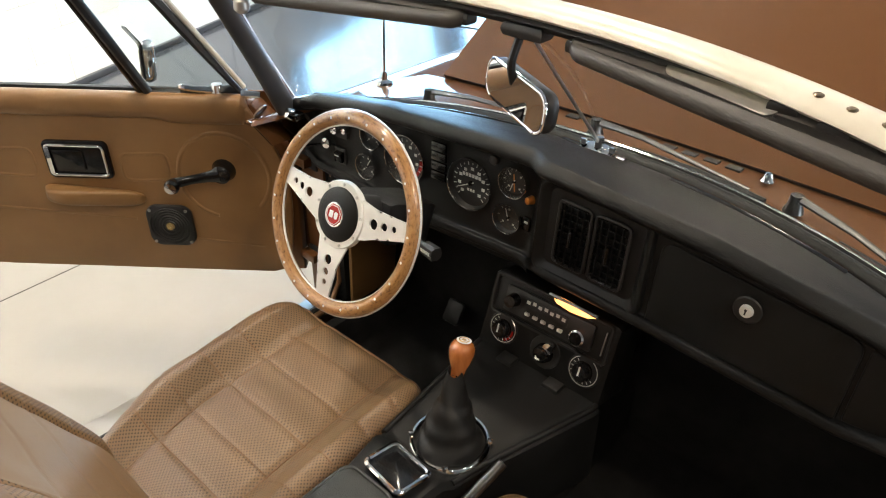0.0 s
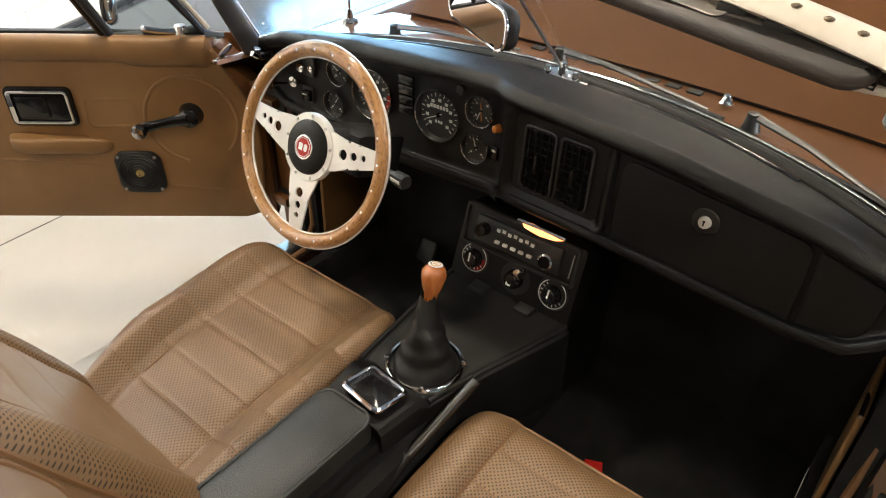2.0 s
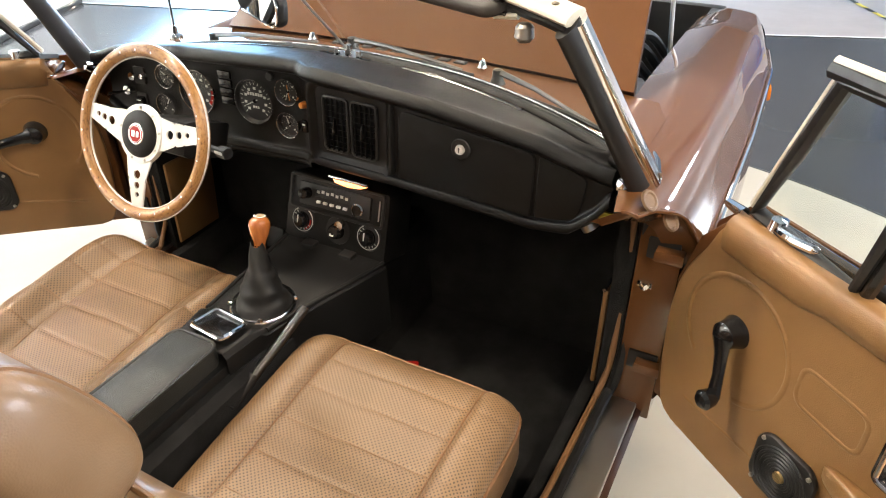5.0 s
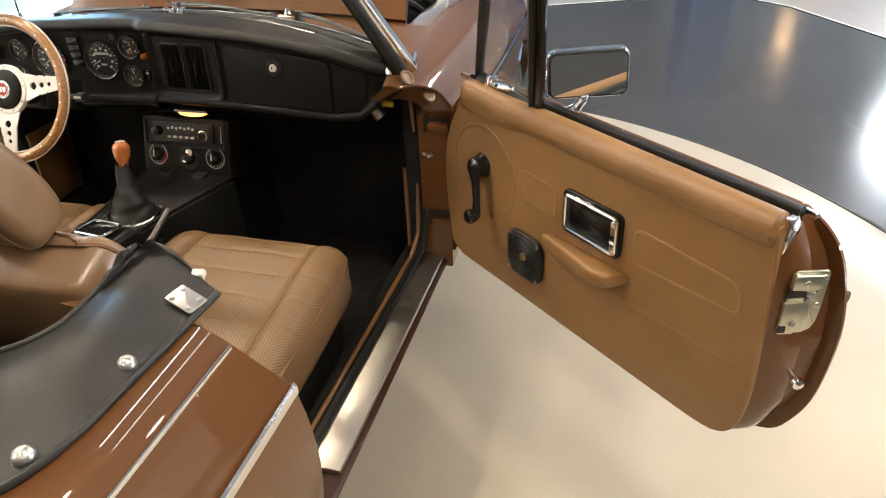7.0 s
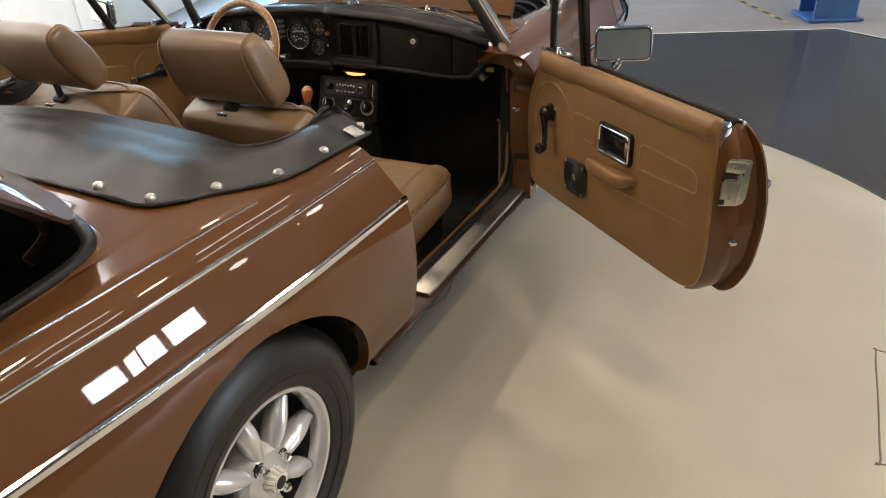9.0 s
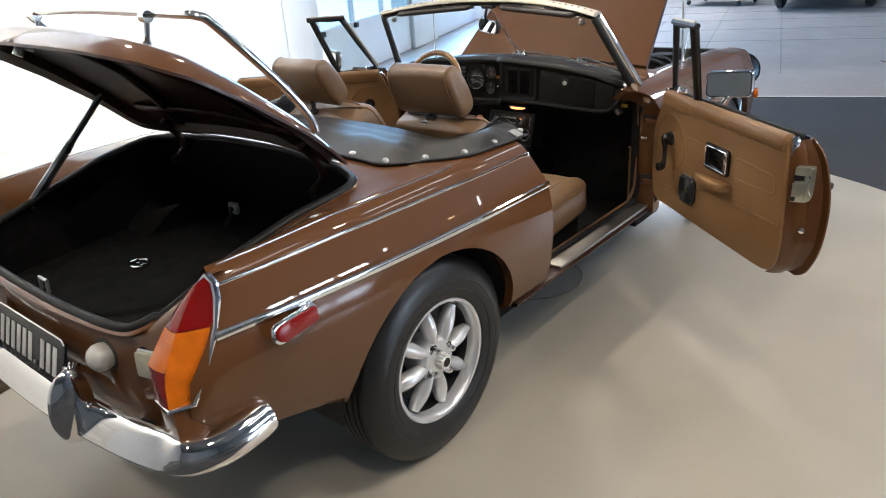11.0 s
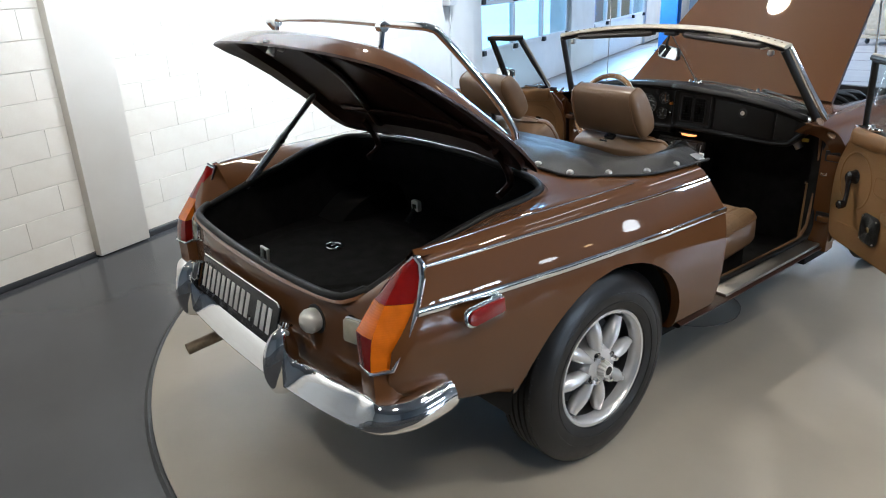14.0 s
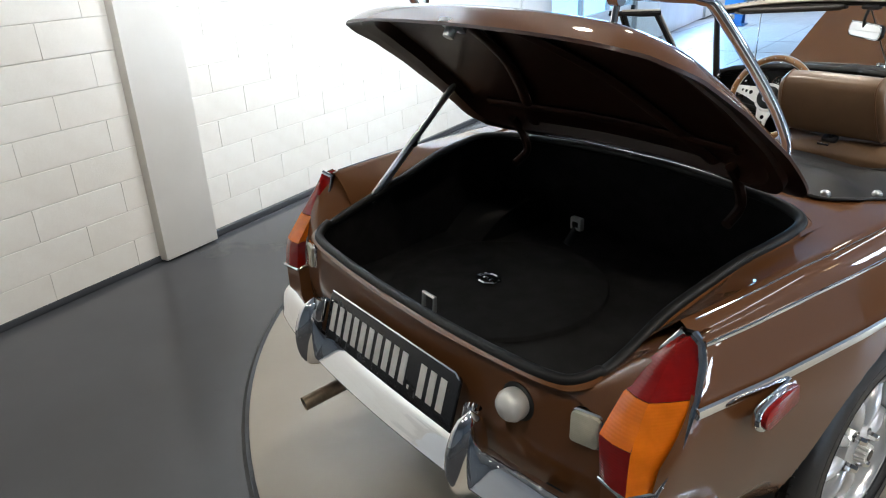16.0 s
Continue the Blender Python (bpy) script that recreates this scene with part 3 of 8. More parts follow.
def window_wall(name, place, span, openings, words):
    """A wall along local y from span[0] to span[1], pierced by openings (middle, width, sill, head)."""
    g = Mesh(PLASTER)
    cuts = sorted((c - w / 2, c + w / 2, z0, z1) for c, w, z0, z1, _ in openings)
    at = span[0]
    for y0, y1, z0, z1 in cuts:
        if y0 > at + 0.001:
            g.cuboid((0, at, 0), (0.3, y0, 4.2))
        g.cuboid((0, y0, 0), (0.3, y1, z0))
        g.cuboid((0, y0, z1), (0.3, y1, 4.2))
        at = y1
    g.cuboid((0, at, 0), (0.3, span[1], 4.2))
    ob = structure(name, g, words, "wall")
    ob.matrix_basis = place
    for k, (y0, y1, z0, z1) in enumerate(cuts):
        g = Mesh(WHITE_METAL)
        for lo, hi in (((0.06, y0, z0), (0.12, y1, z0 + 0.05)), ((0.06, y0, z1 - 0.05), (0.12, y1, z1)), ((0.06, y0, z0 + 0.05), (0.12, y0 + 0.05, z1 - 0.05)), ((0.06, y1 - 0.05, z0 + 0.05), (0.12, y1, z1 - 0.05))):
            g.cuboid(lo, hi, 0.004)
        win = part("window_frame", g, ob, "white window frame")
        g = Mesh(DAYLIGHT)
        g.cuboid((0.085, y0 + 0.05, z0 + 0.05), (0.095, y1 - 0.05, z1 - 0.05))
        part("pane", g, win, "pane bright with daylight")
    return ob


# walls out of view, added to close the hall; grey keeps reflections dark
window_wall("wall_east", HALL @ pose(EAST, 0, 0), (-8.35, 17.05), WINDOWS, "unseen pale grey side wall with daylit windows")
window_wall("wall_south", HALL @ pose(0, -8.05, 0, 0, 0, -90), (-0.5, EAST), [], "unseen pale grey wall added to close the hall")
# added lid over the hall, never in view, toned to darken paint reflections
g = Mesh(CEILING)
g.box((14.0, 26, 0.2), HALL @ pose(5.6, 4.5, 4.3))
structure("ceiling", g, "unseen grey ceiling added over the hall", "ceiling")

# crate on a pallet truck, and a parked car far down the hall
crate = thing("crate", "pale chipboard crate on a wooden pallet with wheels", "crate")
crate.matrix_basis = pose(-3.02, 13.05, 0, 0, 0, -8)
g = Mesh(PALLET)
g.cuboid((-0.52, -0.4, 0.16), (0.52, 0.4, 0.80), 0.01)
part("box", g, crate)
for z in (0.22, 0.72):
    g = Mesh(PALLET)
    g.cuboid((-0.53, -0.415, z - 0.04), (0.53, -0.40, z + 0.04), 0.004)
    part("batten", g, crate)
for y in (-0.35, 0.0, 0.35):
    g = Mesh(PALLET)
    g.cuboid((-0.62, y - 0.06, 0.10), (0.62, y + 0.06, 0.155), 0.004)
    part("pallet_board", g, crate)
for x in (-0.5, 0.5):
    for y in (-0.33, 0.33):
        g = Mesh(BLACK_MATT)
        g.lathe([(0.0, -0.02), (0.045, -0.02), (0.05, 0.0), (0.045, 0.02), (0.0, 0.02)], pose(x, y, 0.05, 0, 90, 0), 16)
        part("caster", g, crate)

far_car = thing("parked_car", "dark saloon car with chrome bumper parked far down the hall", "car")
far_car.matrix_basis = pose(-1.0, 11.80, 0, 0, 0, 8)
g = Mesh(BLACK_GLOSS)
g.prism([(-2.0, 0.25), (2.0, 0.25), (2.05, 0.55), (1.9, 0.85), (0.9, 0.92), (0.4, 1.35), (-0.9, 1.38), (-1.5, 0.95), (-2.0, 0.85), (-2.05, 0.5)], 1.6, pose(0.8, 2.0, 0, 90, 0, -90), 0.06)
part("body", g, far_car)
g = Mesh(CHROME)
g.tube([(-0.82, 0.02, 0.42), (-0.78, -0.10, 0.42), (0.0, -0.14, 0.42), (0.78, -0.10, 0.42), (0.82, 0.02, 0.42)], 0.045, 8)
part("bumper", g, far_car)
g = Mesh(PLATE_WHITE)
g.cuboid((-0.26, -0.18, 0.30), (0.26, -0.165, 0.41), 0.003)
for i in range(5):
    g.mat(PLATE_BLACK)
    g.cuboid((-0.2 + i * 0.09, -0.184, 0.325), (-0.15 + i * 0.09, -0.179, 0.385))
part("licence_plate", g, far_car, "white plate with unreadable dark marks")
for x in (-0.68, 0.68):
    for y in (0.65, 3.2):
        g = Mesh(TYRE)
        g.lathe([(0.0, -0.08), (0.27, -0.08), (0.31, -0.04), (0.31, 0.04), (0.27, 0.08), (0.0, 0.08)], pose(x, y, 0.31, 0, 90, 0), 24)
        part("wheel", g, far_car)
# hazard tape on the far floor
g = Mesh(YELLOW)
for i in range(12):
    g.mat(YELLOW if i % 2 else BLACK_MATT)
    a, b = Vector((0.62, 7.40, -0.005)), Vector((1.34, 6.04, -0.005))
    p, q = a.lerp(b, i / 12), a.lerp(b, (i + 1) / 12)
    g.add([p + Vector((-0.02, 0, 0)), p + Vector((0.02, 0, 0)), q + Vector((0.02, 0, 0)), q + Vector((-0.02, 0, 0))], [(0, 1, 2, 3)])
tagged(part("floor_tape", g), "black and yellow hazard tape on the floor", "tape", kind="structure")

# ceiling lamps: round downlights in a row, and strip lights
FITTING = glow("lamp_disc", (1.0, 0.60, 0.27), 12.0)
STRIP = glow("lamp_strip", (1.0, 0.96, 0.90), 14.0)
for x, y, z in LAMPS:
    ob = thing("downlight", "round warm downlight hung from the ceiling", "lamp", "downlights", at=(x, y, z))
    g = Mesh(BLACK_MATT)
    g.lathe([(0.0, 0.47), (0.05, 0.47), (0.14, 0.10), (0.15, 0.0), (0.135, 0.0), (0.13, 0.06)], Matrix(), 24)
    part("housing", g, ob)
    g = Mesh(FITTING)
    g.lathe([(0.0, 0.02), (0.125, 0.02)], Matrix(), 24)
    part("lamp_glass", g, ob)
# the last three fittings are made up to brighten the far hall
for i, (s, d) in enumerate(((-1.5, 6.2), (0.9, 6.2), (3.3, 6.2), (-1.5, 8.6), (0.9, 8.6), (10.5, 3.4), (14.0, 3.4), (12.5, 1.4))):
    ob = thing("strip_light", "unseen long white strip light under the ceiling", "lamp", "strip lights")
    ob.matrix_basis = HALL @ pose(d, s, 4.098)
    g = Mesh(WHITE_METAL)
    g.cuboid((-0.10, -0.75, 0.0), (0.10, 0.75, 0.10), 0.01)
    part("housing", g, ob)
    g = Mesh(STRIP)
    g.cuboid((-0.085, -0.73, -0.02), (0.085, 0.73, 0.004), 0.008)
    part("diffuser", g, ob)

for s, z, r in ((0.42, 1.95, 0.17), (2.45, 1.95, 0.17), (1.72, 1.9, 0.08), (10.8, 2.65, 0.2)):
    ob = thing("wall_lamp", "round glowing wall lamp with a steel rim", "lamp", "wall lamps")
    ob.matrix_basis = HALL @ pose(EAST, s, z, 0, -90, 0)
    g = Mesh(STEEL)
    g.lathe([(r * 0.9, 0.07), (r, 0.06), (r * 1.04, 0.0)], Matrix(), 28)
    part("rim", g, ob)
    g = Mesh(STRIP if r > 0.1 and s < 5 else FITTING)
    g.lathe([(0.0, 0.09), (r * 0.5, 0.085), (r * 0.9, 0.065)], Matrix(), 28)
    part("diffuser", g, ob)

# ---- the car ----
car = thing("convertible_car", "brown two-seat classic convertible, doors, bonnet and boot open", "car")

# outline of the wing section: (x, z) from the deck down to the sill
WING = [(0.545, 0.868), (0.600, 0.869), (0.645, 0.862), (0.674, 0.846), (0.694, 0.818), (0.716, 0.765), (0.735, 0.708), (0.746, 0.62), (0.743, 0.52), (0.727, 0.42), (0.697, 0.33), (0.655, 0.310)]
WX = [(i, p[0]) for i, p in enumerate(WING)]
WZ = [(i, p[1]) for i, p in enumerate(WING)]
REAR_K = [(-0.78, 0.885), (-0.70, 0.905), (-0.50, 0.94), (-0.20, 0.975), (0.20, 1.0), (0.60, 1.0)]
REAR_TOP = [(-0.75, -0.045), (-0.60, -0.026), (-0.30, 0.0), (0.05, 0.006), (0.60, 0.0)]
REAR_MID = [(-0.75, 0.020), (-0.40, 0.012), (0.0, 0.006), (0.60, 0.0)]
REAR_LOW = [(-0.80, 0.15), (-0.60, 0.130), (-0.40, 0.075), (-0.30, 0.02), (0.60, 0.0)]
SHUT = [(0.27, 0.60), (0.30, 0.59), (0.42, 0.566), (0.705, 0.542), (0.79, 0.503), (0.85, 0.478), (0.88, 0.455)]
TAIL = [(0.40, -0.70), (0.45, -0.745), (0.50, -0.757), (0.597, -0.746), (0.64, -0.722), (0.678, -0.700), (0.745, -0.664), (0.80, -0.640), (0.843, -0.632), (0.88, -0.61)]
INNER_Z = [(-0.78, 0.70), (-0.735, 0.715), (-0.52, 0.785), (-0.30, 0.845), (-0.14, 0.866), (0.0, 0.872), (0.6, 0.868)]


def smooth_table(table, i):
    xs, ys = zip(*table)
    k = min(int(i), len(xs) - 2)
    t = i - k
    p = [ys[max(k - 1, 0)], ys[k], ys[k + 1], ys[min(k + 2, len(ys) - 1)]]
    return 0.5 * (2 * p[1] + (p[2] - p[0]) * t + (2 * p[0] - 5 * p[1] + 4 * p[2] - p[3]) * t * t + (3 * p[1] - p[0] - 3 * p[2] + p[3]) * t ** 3)


def rear_wing(i, y):
    """A place on the rear wing: i counts down the section, y along the car."""
    x, z = smooth_table(WX, i), smooth_table(WZ, i)
    k = lerp(REAR_K, y)
    if i < 6:
        z += lerp(REAR_TOP, y) * (1 - i / 6) + lerp(REAR_MID, y) * (i / 6)
    else:
        a = min((i - 6) / 5, 1)
        z += lerp(REAR_MID, y) * (1 - a) + lerp(REAR_LOW, y) * a
    inner = lerp([(-0.78, 0.50), (-0.5, 0.515), (-0.33, 0.528), (-0.2, 0.552), (0.6, 0.56)], y)
    x *= k
    if i < 2:
        x = inner + (smooth_table(WX, 2) * k - inner) * (i / 2)
        low = lerp(INNER_Z, y)
        z = low + (smooth_table(WZ, 2) + lerp(REAR_TOP, y) * 0.667 + lerp(REAR_MID, y) * 0.333 - low) * (i / 2) ** 0.75
    return Vector((x, y, z))


def cut_arch(mesh, y0, z0, r, depth):
    """Opens a wheel arch in a wing: drops faces inside, draws the rim onto the circle and turns a lip inward."""
    keep_f, keep_k = [], []
    inside = lambda p: math.hypot(p[1] - y0, p[2] - z0) < r
    for f, k in zip(mesh.f, mesh.k):
        c = [sum(mesh.v[i][a] for i in f) / len(f) for a in range(3)]
        if not inside(c):
            keep_f.append(f)
            keep_k.append(k)
    used = {}
    for f in keep_f:
        for a, b in zip(f, f[1:] + f[:1]):
            e = (min(a, b), max(a, b))
            used[e] = used.get(e, 0) + 1
    rim = [e for e, n in used.items() if n == 1 and all(abs(math.hypot(mesh.v[i][1] - y0, mesh.v[i][2] - z0) - r) < 0.035 for i in e)]
    moved = {}
    for i in {j for e in rim for j in e}:
        x, y, z = mesh.v[i]
        d = math.hypot(y - y0, z - z0)
        mesh.v[i] = (x, y0 + (y - y0) * r / d, z0 + (z - z0) * r / d)
        mesh.v.append((x - math.copysign(depth, x), mesh.v[i][1], mesh.v[i][2]))
        moved[i] = len(mesh.v) - 1
    for a, b in rim:
        keep_f.append((a, b, moved[b], moved[a]))
        keep_k.append(0)
    mesh.f, mesh.k = keep_f, keep_k
    return mesh


def build_rear_wing():
    g = Mesh(PAINT)

    def at(u, v):
        i = 11 * v
        z = smooth_table(WZ, i)
        u = u ** 1.25
        tail = lerp(TAIL, z)
        p = rear_wing(i, tail + u * (lerp(SHUT, z) - tail))
        near = max(0.0, 1 - (p.y - tail) / 0.045)
        p.x -= 0.006 * near ** 2.2 * min(1, max(0, (i - 1.5) / 2))
        return p
    g.grid(84, 44, at)
    cut_arch(g, 0.0, 0.308, 0.356, 0.03)
    # the return flange at the door opening
    def flange(u, v):
        i = 11 * v
        z = smooth_table(WZ, i)
        p = rear_wing(i, lerp(SHUT, z))
        return p + Vector((-0.075 * u, 0.012 * math.sin(math.pi * u), 0))
    g.grid(4, 30, flange)
    return g


def strip_on(i, y0, y1, r, out=0.004, n=40, flat=0.5):
    """A bright strip that follows the rear wing."""
    pts = []
    for k in range(n + 1):
        y = y0 + (y1 - y0) * k / n
        p = rear_wing(i, y)
        q = rear_wing(i + 0.3, y) - rear_wing(i - 0.3, y)
        nrm = Vector((0, 1, 0)).cross(q).normalized()
        nrm = nrm if nrm.x > 0 else -nrm
        pts.append(p + nrm * out)
    return Mesh(CHROME).tube(pts, r, 8, flat=flat, up=(0, 0.0, 1))


for side in (1, -1):
    one = (lambda m: m) if side > 0 else mirrored
    part("rear_wing", one(build_rear_wing()), car, "glossy brown rear wing", 50)
    part("side_strip", one(strip_on(6, -0.672, 0.538, 0.011)), car, "bright chrome side strip")
    part("pinstripe", one(strip_on(4.02, -0.622, 0.486, 0.0048, 0.001)), car, "thin silver stripe")
    part("seam_bead", one(strip_on(2.35, -0.60, 0.15, 0.003, 0.0)), car, "bright seam bead along the wing top")
    # liner inside the wheel arch
    g = Mesh(BLACK_MATT)
    g.lathe([(0.10, -0.02), (0.375, -0.02), (0.375, 0.27)], pose(0.405, 0, 0.30, 0, 90, 0) @ pose(0, 0, 0, 0, 0, 91), 40, 178 / 360)
    part("wheel_arch_liner", one(g), car, "black wheel arch lining")


def deck(x, y):
    """The paint surface between the wings, front of the boot."""
    side = abs(x) / 0.56
    return Vector((x, y, 0.885 - 0.017 * side ** 2 + 0.0 * y + lerp([(-0.12, 0.0), (0.1, 0.0), (0.45, -0.008)], y)))


def boot_edge(w):
    """The boot opening, as a closed loop for w in 0..1, starting at the middle of its front edge."""
    pts = [(0.0, -0.006), (0.14, -0.010), (0.385, -0.046), (0.495, -0.085), (0.535, -0.14), (0.532, -0.25), (0.515, -0.36), (0.500, -0.52), (0.503, -0.66), (0.485, -0.735), (0.42, -0.764), (0.21, -0.776), (0.0, -0.778)]
    full = pts + [(-x, y) for x, y in reversed(pts[:-1])]
    n = len(full) - 1
    a = w * n
    k = min(int(a), n - 1)
    t = a - k
    g = lambda j: Vector(full[j % n])
    p = [g(k - 1), g(k), g(k + 1), g(k + 2)]
    q = 0.5 * (2 * p[1] + (p[2] - p[0]) * t + (2 * p[0] - 5 * p[1] + 4 * p[2] - p[3]) * t * t + (3 * p[1] - p[0] - 3 * p[2] + p[3]) * t ** 3)
    x, y = q
    z = lerp([(-0.78, 0.698), (-0.735, 0.712), (-0.52, 0.782), (-0.30, 0.840), (-0.14, 0.862), (-0.006, 0.878)], y)
    z += 0.010 * (abs(x) / 0.5) ** 2 * (1 if y < -0.7 else 0)
    return Vector((x, y, z))


g = Mesh(PAINT)


def deck_panel(u, v):
    x = (2 * u - 1) * 0.562
    y0 = lerp([(0, -0.006), (0.14, -0.010), (0.385, -0.046), (0.495, -0.085), (0.535, -0.14), (0.565, -0.19)], abs(x))
    y = y0 + v * (0.345 - y0)
    return deck(x, y)


g.grid(40, 20, deck_panel)
part("rear_deck", g, car, "brown painted deck between cockpit and boot", 50)
g = Mesh(CHROME)
g.tube(curve([(-0.40, -0.030, 0.892), (-0.2, -0.008, 0.894), (0, -0.002, 0.8945), (0.2, -0.008, 0.894), (0.40, -0.030, 0.892)], 8), 0.006, 8)
part("deck_trim", g, car, "bright trim at the front of the boot")

# rear panel under the boot
g = Mesh(PAINT)
PANEL_Z = [(0, 0.698), (1, 0.690), (2, 0.655), (3, 0.58), (4, 0.50), (5, 0.44), (6, 0.40)]
PANEL_Y = [(0, -0.778), (1, -0.786), (2, -0.792), (3, -0.796), (4, -0.794), (5, -0.780), (6, -0.745)]


def rear_panel(u, v):
    a = 2 * u - 1
    x = a * 0.640
    i = 6 * v
    z, y = smooth_table(PANEL_Z, i), smooth_table(PANEL_Y, i)
    y += 0.060 * a * a
    top = lerp([(0.0, 0.700), (0.21, 0.704), (0.42, 0.712), (0.46, 0.703), (0.50, 0.689), (0.535, 0.677), (0.562, 0.668), (0.58, 0.61), (0.64, 0.60)], abs(x))
    over = max(0.0, 1 - v * 2.6)
    z += (top - 0.698) * over
    if abs(x) < 0.50:
        edge = lerp([(0.0, -0.778), (0.21, -0.776), (0.42, -0.764), (0.50, -0.748)], abs(x))
        y += (edge + 0.778 - 0.060 * a * a) * max(0.0, 1 - v * 7)
    return Vector((x, y, z))


g.grid(48, 24, rear_panel)
part("rear_panel", g, car, "brown painted rear panel", 50)

# boot tub, its carpet and seal
g = Mesh(CARPET)


def tub(u, v):
    p = boot_edge(u)
    wide = lerp([(-0.72, -0.03), (-0.55, 0.02), (-0.40, 0.05)], p.y)
    if v < 0.34:
        a = v / 0.34
        return Vector((p.x * (1 + wide * a), p.y + (0.02 if p.y > -0.1 else 0.010) * a, p.z - 0.05 * a))
    a = (v - 0.34) / 0.66
    return Vector((p.x * (1 + wide), p.y + 0.02 + (0.10 if p.y > -0.3 else 0.0) * a, p.z - 0.05 + (0.575 - p.z + 0.05) * a))


g.grid(72, 6, tub, wrap_u=True)
ring = [tub(i / 48, 1.0) for i in range(48)]
g.add(ring, [tuple(range(48))])
part("boot_lining", g, car, "black carpeted boot")
g = Mesh(CARPET)
g.lathe([(0.0, 0.024), (0.26, 0.022), (0.30, 0.010), (0.305, 0.0)], pose(-0.13, -0.40, 0.577), 40)
part("spare_wheel_cover", g, car, "round black carpet cover on the boot floor")
g = Mesh(CHROME)
octo = lambda r, sq=1.0: [(r * math.cos(radians(22.5 + 45 * i)), sq * r * math.sin(radians(22.5 + 45 * i))) for i in range(8)]
g.tube([Vector((-0.13 + x, -0.428 + y, 0.607)) for x, y in octo(0.036, 0.8)], 0.0042, 6, closed=True)
g.cuboid((-0.152, -0.436, 0.603), (-0.134, -0.420, 0.609), 0.002)
g.cuboid((-0.126, -0.436, 0.603), (-0.108, -0.420, 0.609), 0.002)
part("boot_badge", g, car, "small silver eight-sided badge on the boot carpet")
g = Mesh(SPOKE)
g.cuboid((-0.182, -0.057, 0.636), (-0.142, -0.040, 0.678), 0.005)
g.mat(BLACK_MATT)
g.cuboid((-0.172, -0.060, 0.648), (-0.152, -0.054, 0.664), 0.002)
g.tube([(-0.162, -0.05, 0.645), (-0.165, -0.09, 0.600)], 0.012, 8, flat=0.3)
part("strap_buckle", g, car, "chrome buckle on a black strap")
g = Mesh(RUBBER)
g.tube([boot_edge(i / 160) + Vector((0, 0, 0.008)) for i in range(160)], 0.0125, 10, closed=True)
part("boot_seal", g, car, "black rubber boot seal")
g = Mesh(PAINT)


def gutter(u, v):
    p = boot_edge(u)
    c = Vector((0, -0.38, p.z))
    out = (p - c).normalized()
    return p + out * (-0.004 + 0.028 * v) + Vector((0, 0, 0.002 + 0.006 * math.sin(v * math.pi)))


g.grid(160, 4, gutter, wrap_u=True)
part("boot_gutter", g, car, "brown painted boot rim", 60)
g = Mesh(STEEL)
g.tube([(0.045, -0.765, 0.712), (0.045, -0.762, 0.745), (0.085, -0.762, 0.745), (0.085, -0.765, 0.712)], 0.005, 8)
part("boot_catch", g, car, "steel boot catch loop")

# boot lid, propped up
LID_A = radians(32.2)
LID = Matrix.Translation((0, -0.012, 0.905)) @ Matrix.Rotation(-LID_A, 4, "X") @ Matrix.Rotation(math.pi, 4, "Z")


def lid_outline(w):
    """Local outline: x across, y from the hinge edge to the tail, a loop for w in 0..1."""
    pts = [(0.0, 0.0), (0.25, 0.012), (0.45, 0.055), (0.538, 0.125), (0.552, 0.22), (0.540, 0.38), (0.518, 0.55), (0.496, 0.642), (0.450, 0.704), (0.38, 0.733), (0.2, 0.756), (0.0, 0.762)]
    full = pts + [(-x, y) for x, y in reversed(pts[:-1])]
    return full


def lid_height(x, y):
    """The crown of the lid over its rim plane."""
    side = lerp([(0.0, -0.036), (0.06, -0.036), (0.116, -0.030), (0.20, -0.006), (0.288, 0.014), (0.45, 0.034), (0.58, 0.040), (0.68, 0.032), (0.74, 0.018), (0.787, 0.0)], y)
    crown = lerp([(0.0, 0.068), (0.15, 0.060), (0.4, 0.046), (0.7, 0.030), (0.787, 0.022)], y)
    return side + crown * (1 - min(1, (x / 0.56) ** 2))


def lid_roll(y, s):
    """How far the skin turns down towards the rim; s is 1 at the rim."""
    return lerp([(0.0, 0.004), (0.15, 0.012), (0.40, 0.030), (0.66, 0.044)], y) * max(0.0, (s - 0.86) / 0.14) ** 2


LID_LOOP = [Vector((p.x, p.y)) for p in curve([(x, y, 0) for x, y in lid_outline(0)], 5)][:-1]


def lid_skin(scale0, drop, rings=9):
    """Concentric rings from the rim to the middle."""
    def at(u, v):
        p = LID_LOOP[int(round(u * len(LID_LOOP))) % len(LID_LOOP)]
        c = Vector((0, 0.40))
        s = scale0 * (1 - v ** 1.5)
        q = c + (p - c) * s
        return Vector((q.x, q.y, lid_height(q.x, q.y) - drop - lid_roll(q.y, s)))
    return at


n_loop = len(LID_LOOP)
g = Mesh(PAINT)
g.grid(n_loop, 22, lid_skin(1.0, 0.0), wrap_u=True)
g.mat(PAINT_SHADED)


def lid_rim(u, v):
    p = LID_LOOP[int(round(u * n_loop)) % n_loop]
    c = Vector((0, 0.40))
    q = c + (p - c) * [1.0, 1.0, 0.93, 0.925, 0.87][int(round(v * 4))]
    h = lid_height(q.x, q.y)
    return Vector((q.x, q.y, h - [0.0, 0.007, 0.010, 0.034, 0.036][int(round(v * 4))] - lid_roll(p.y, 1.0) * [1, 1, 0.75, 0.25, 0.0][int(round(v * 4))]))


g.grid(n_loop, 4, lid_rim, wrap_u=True)


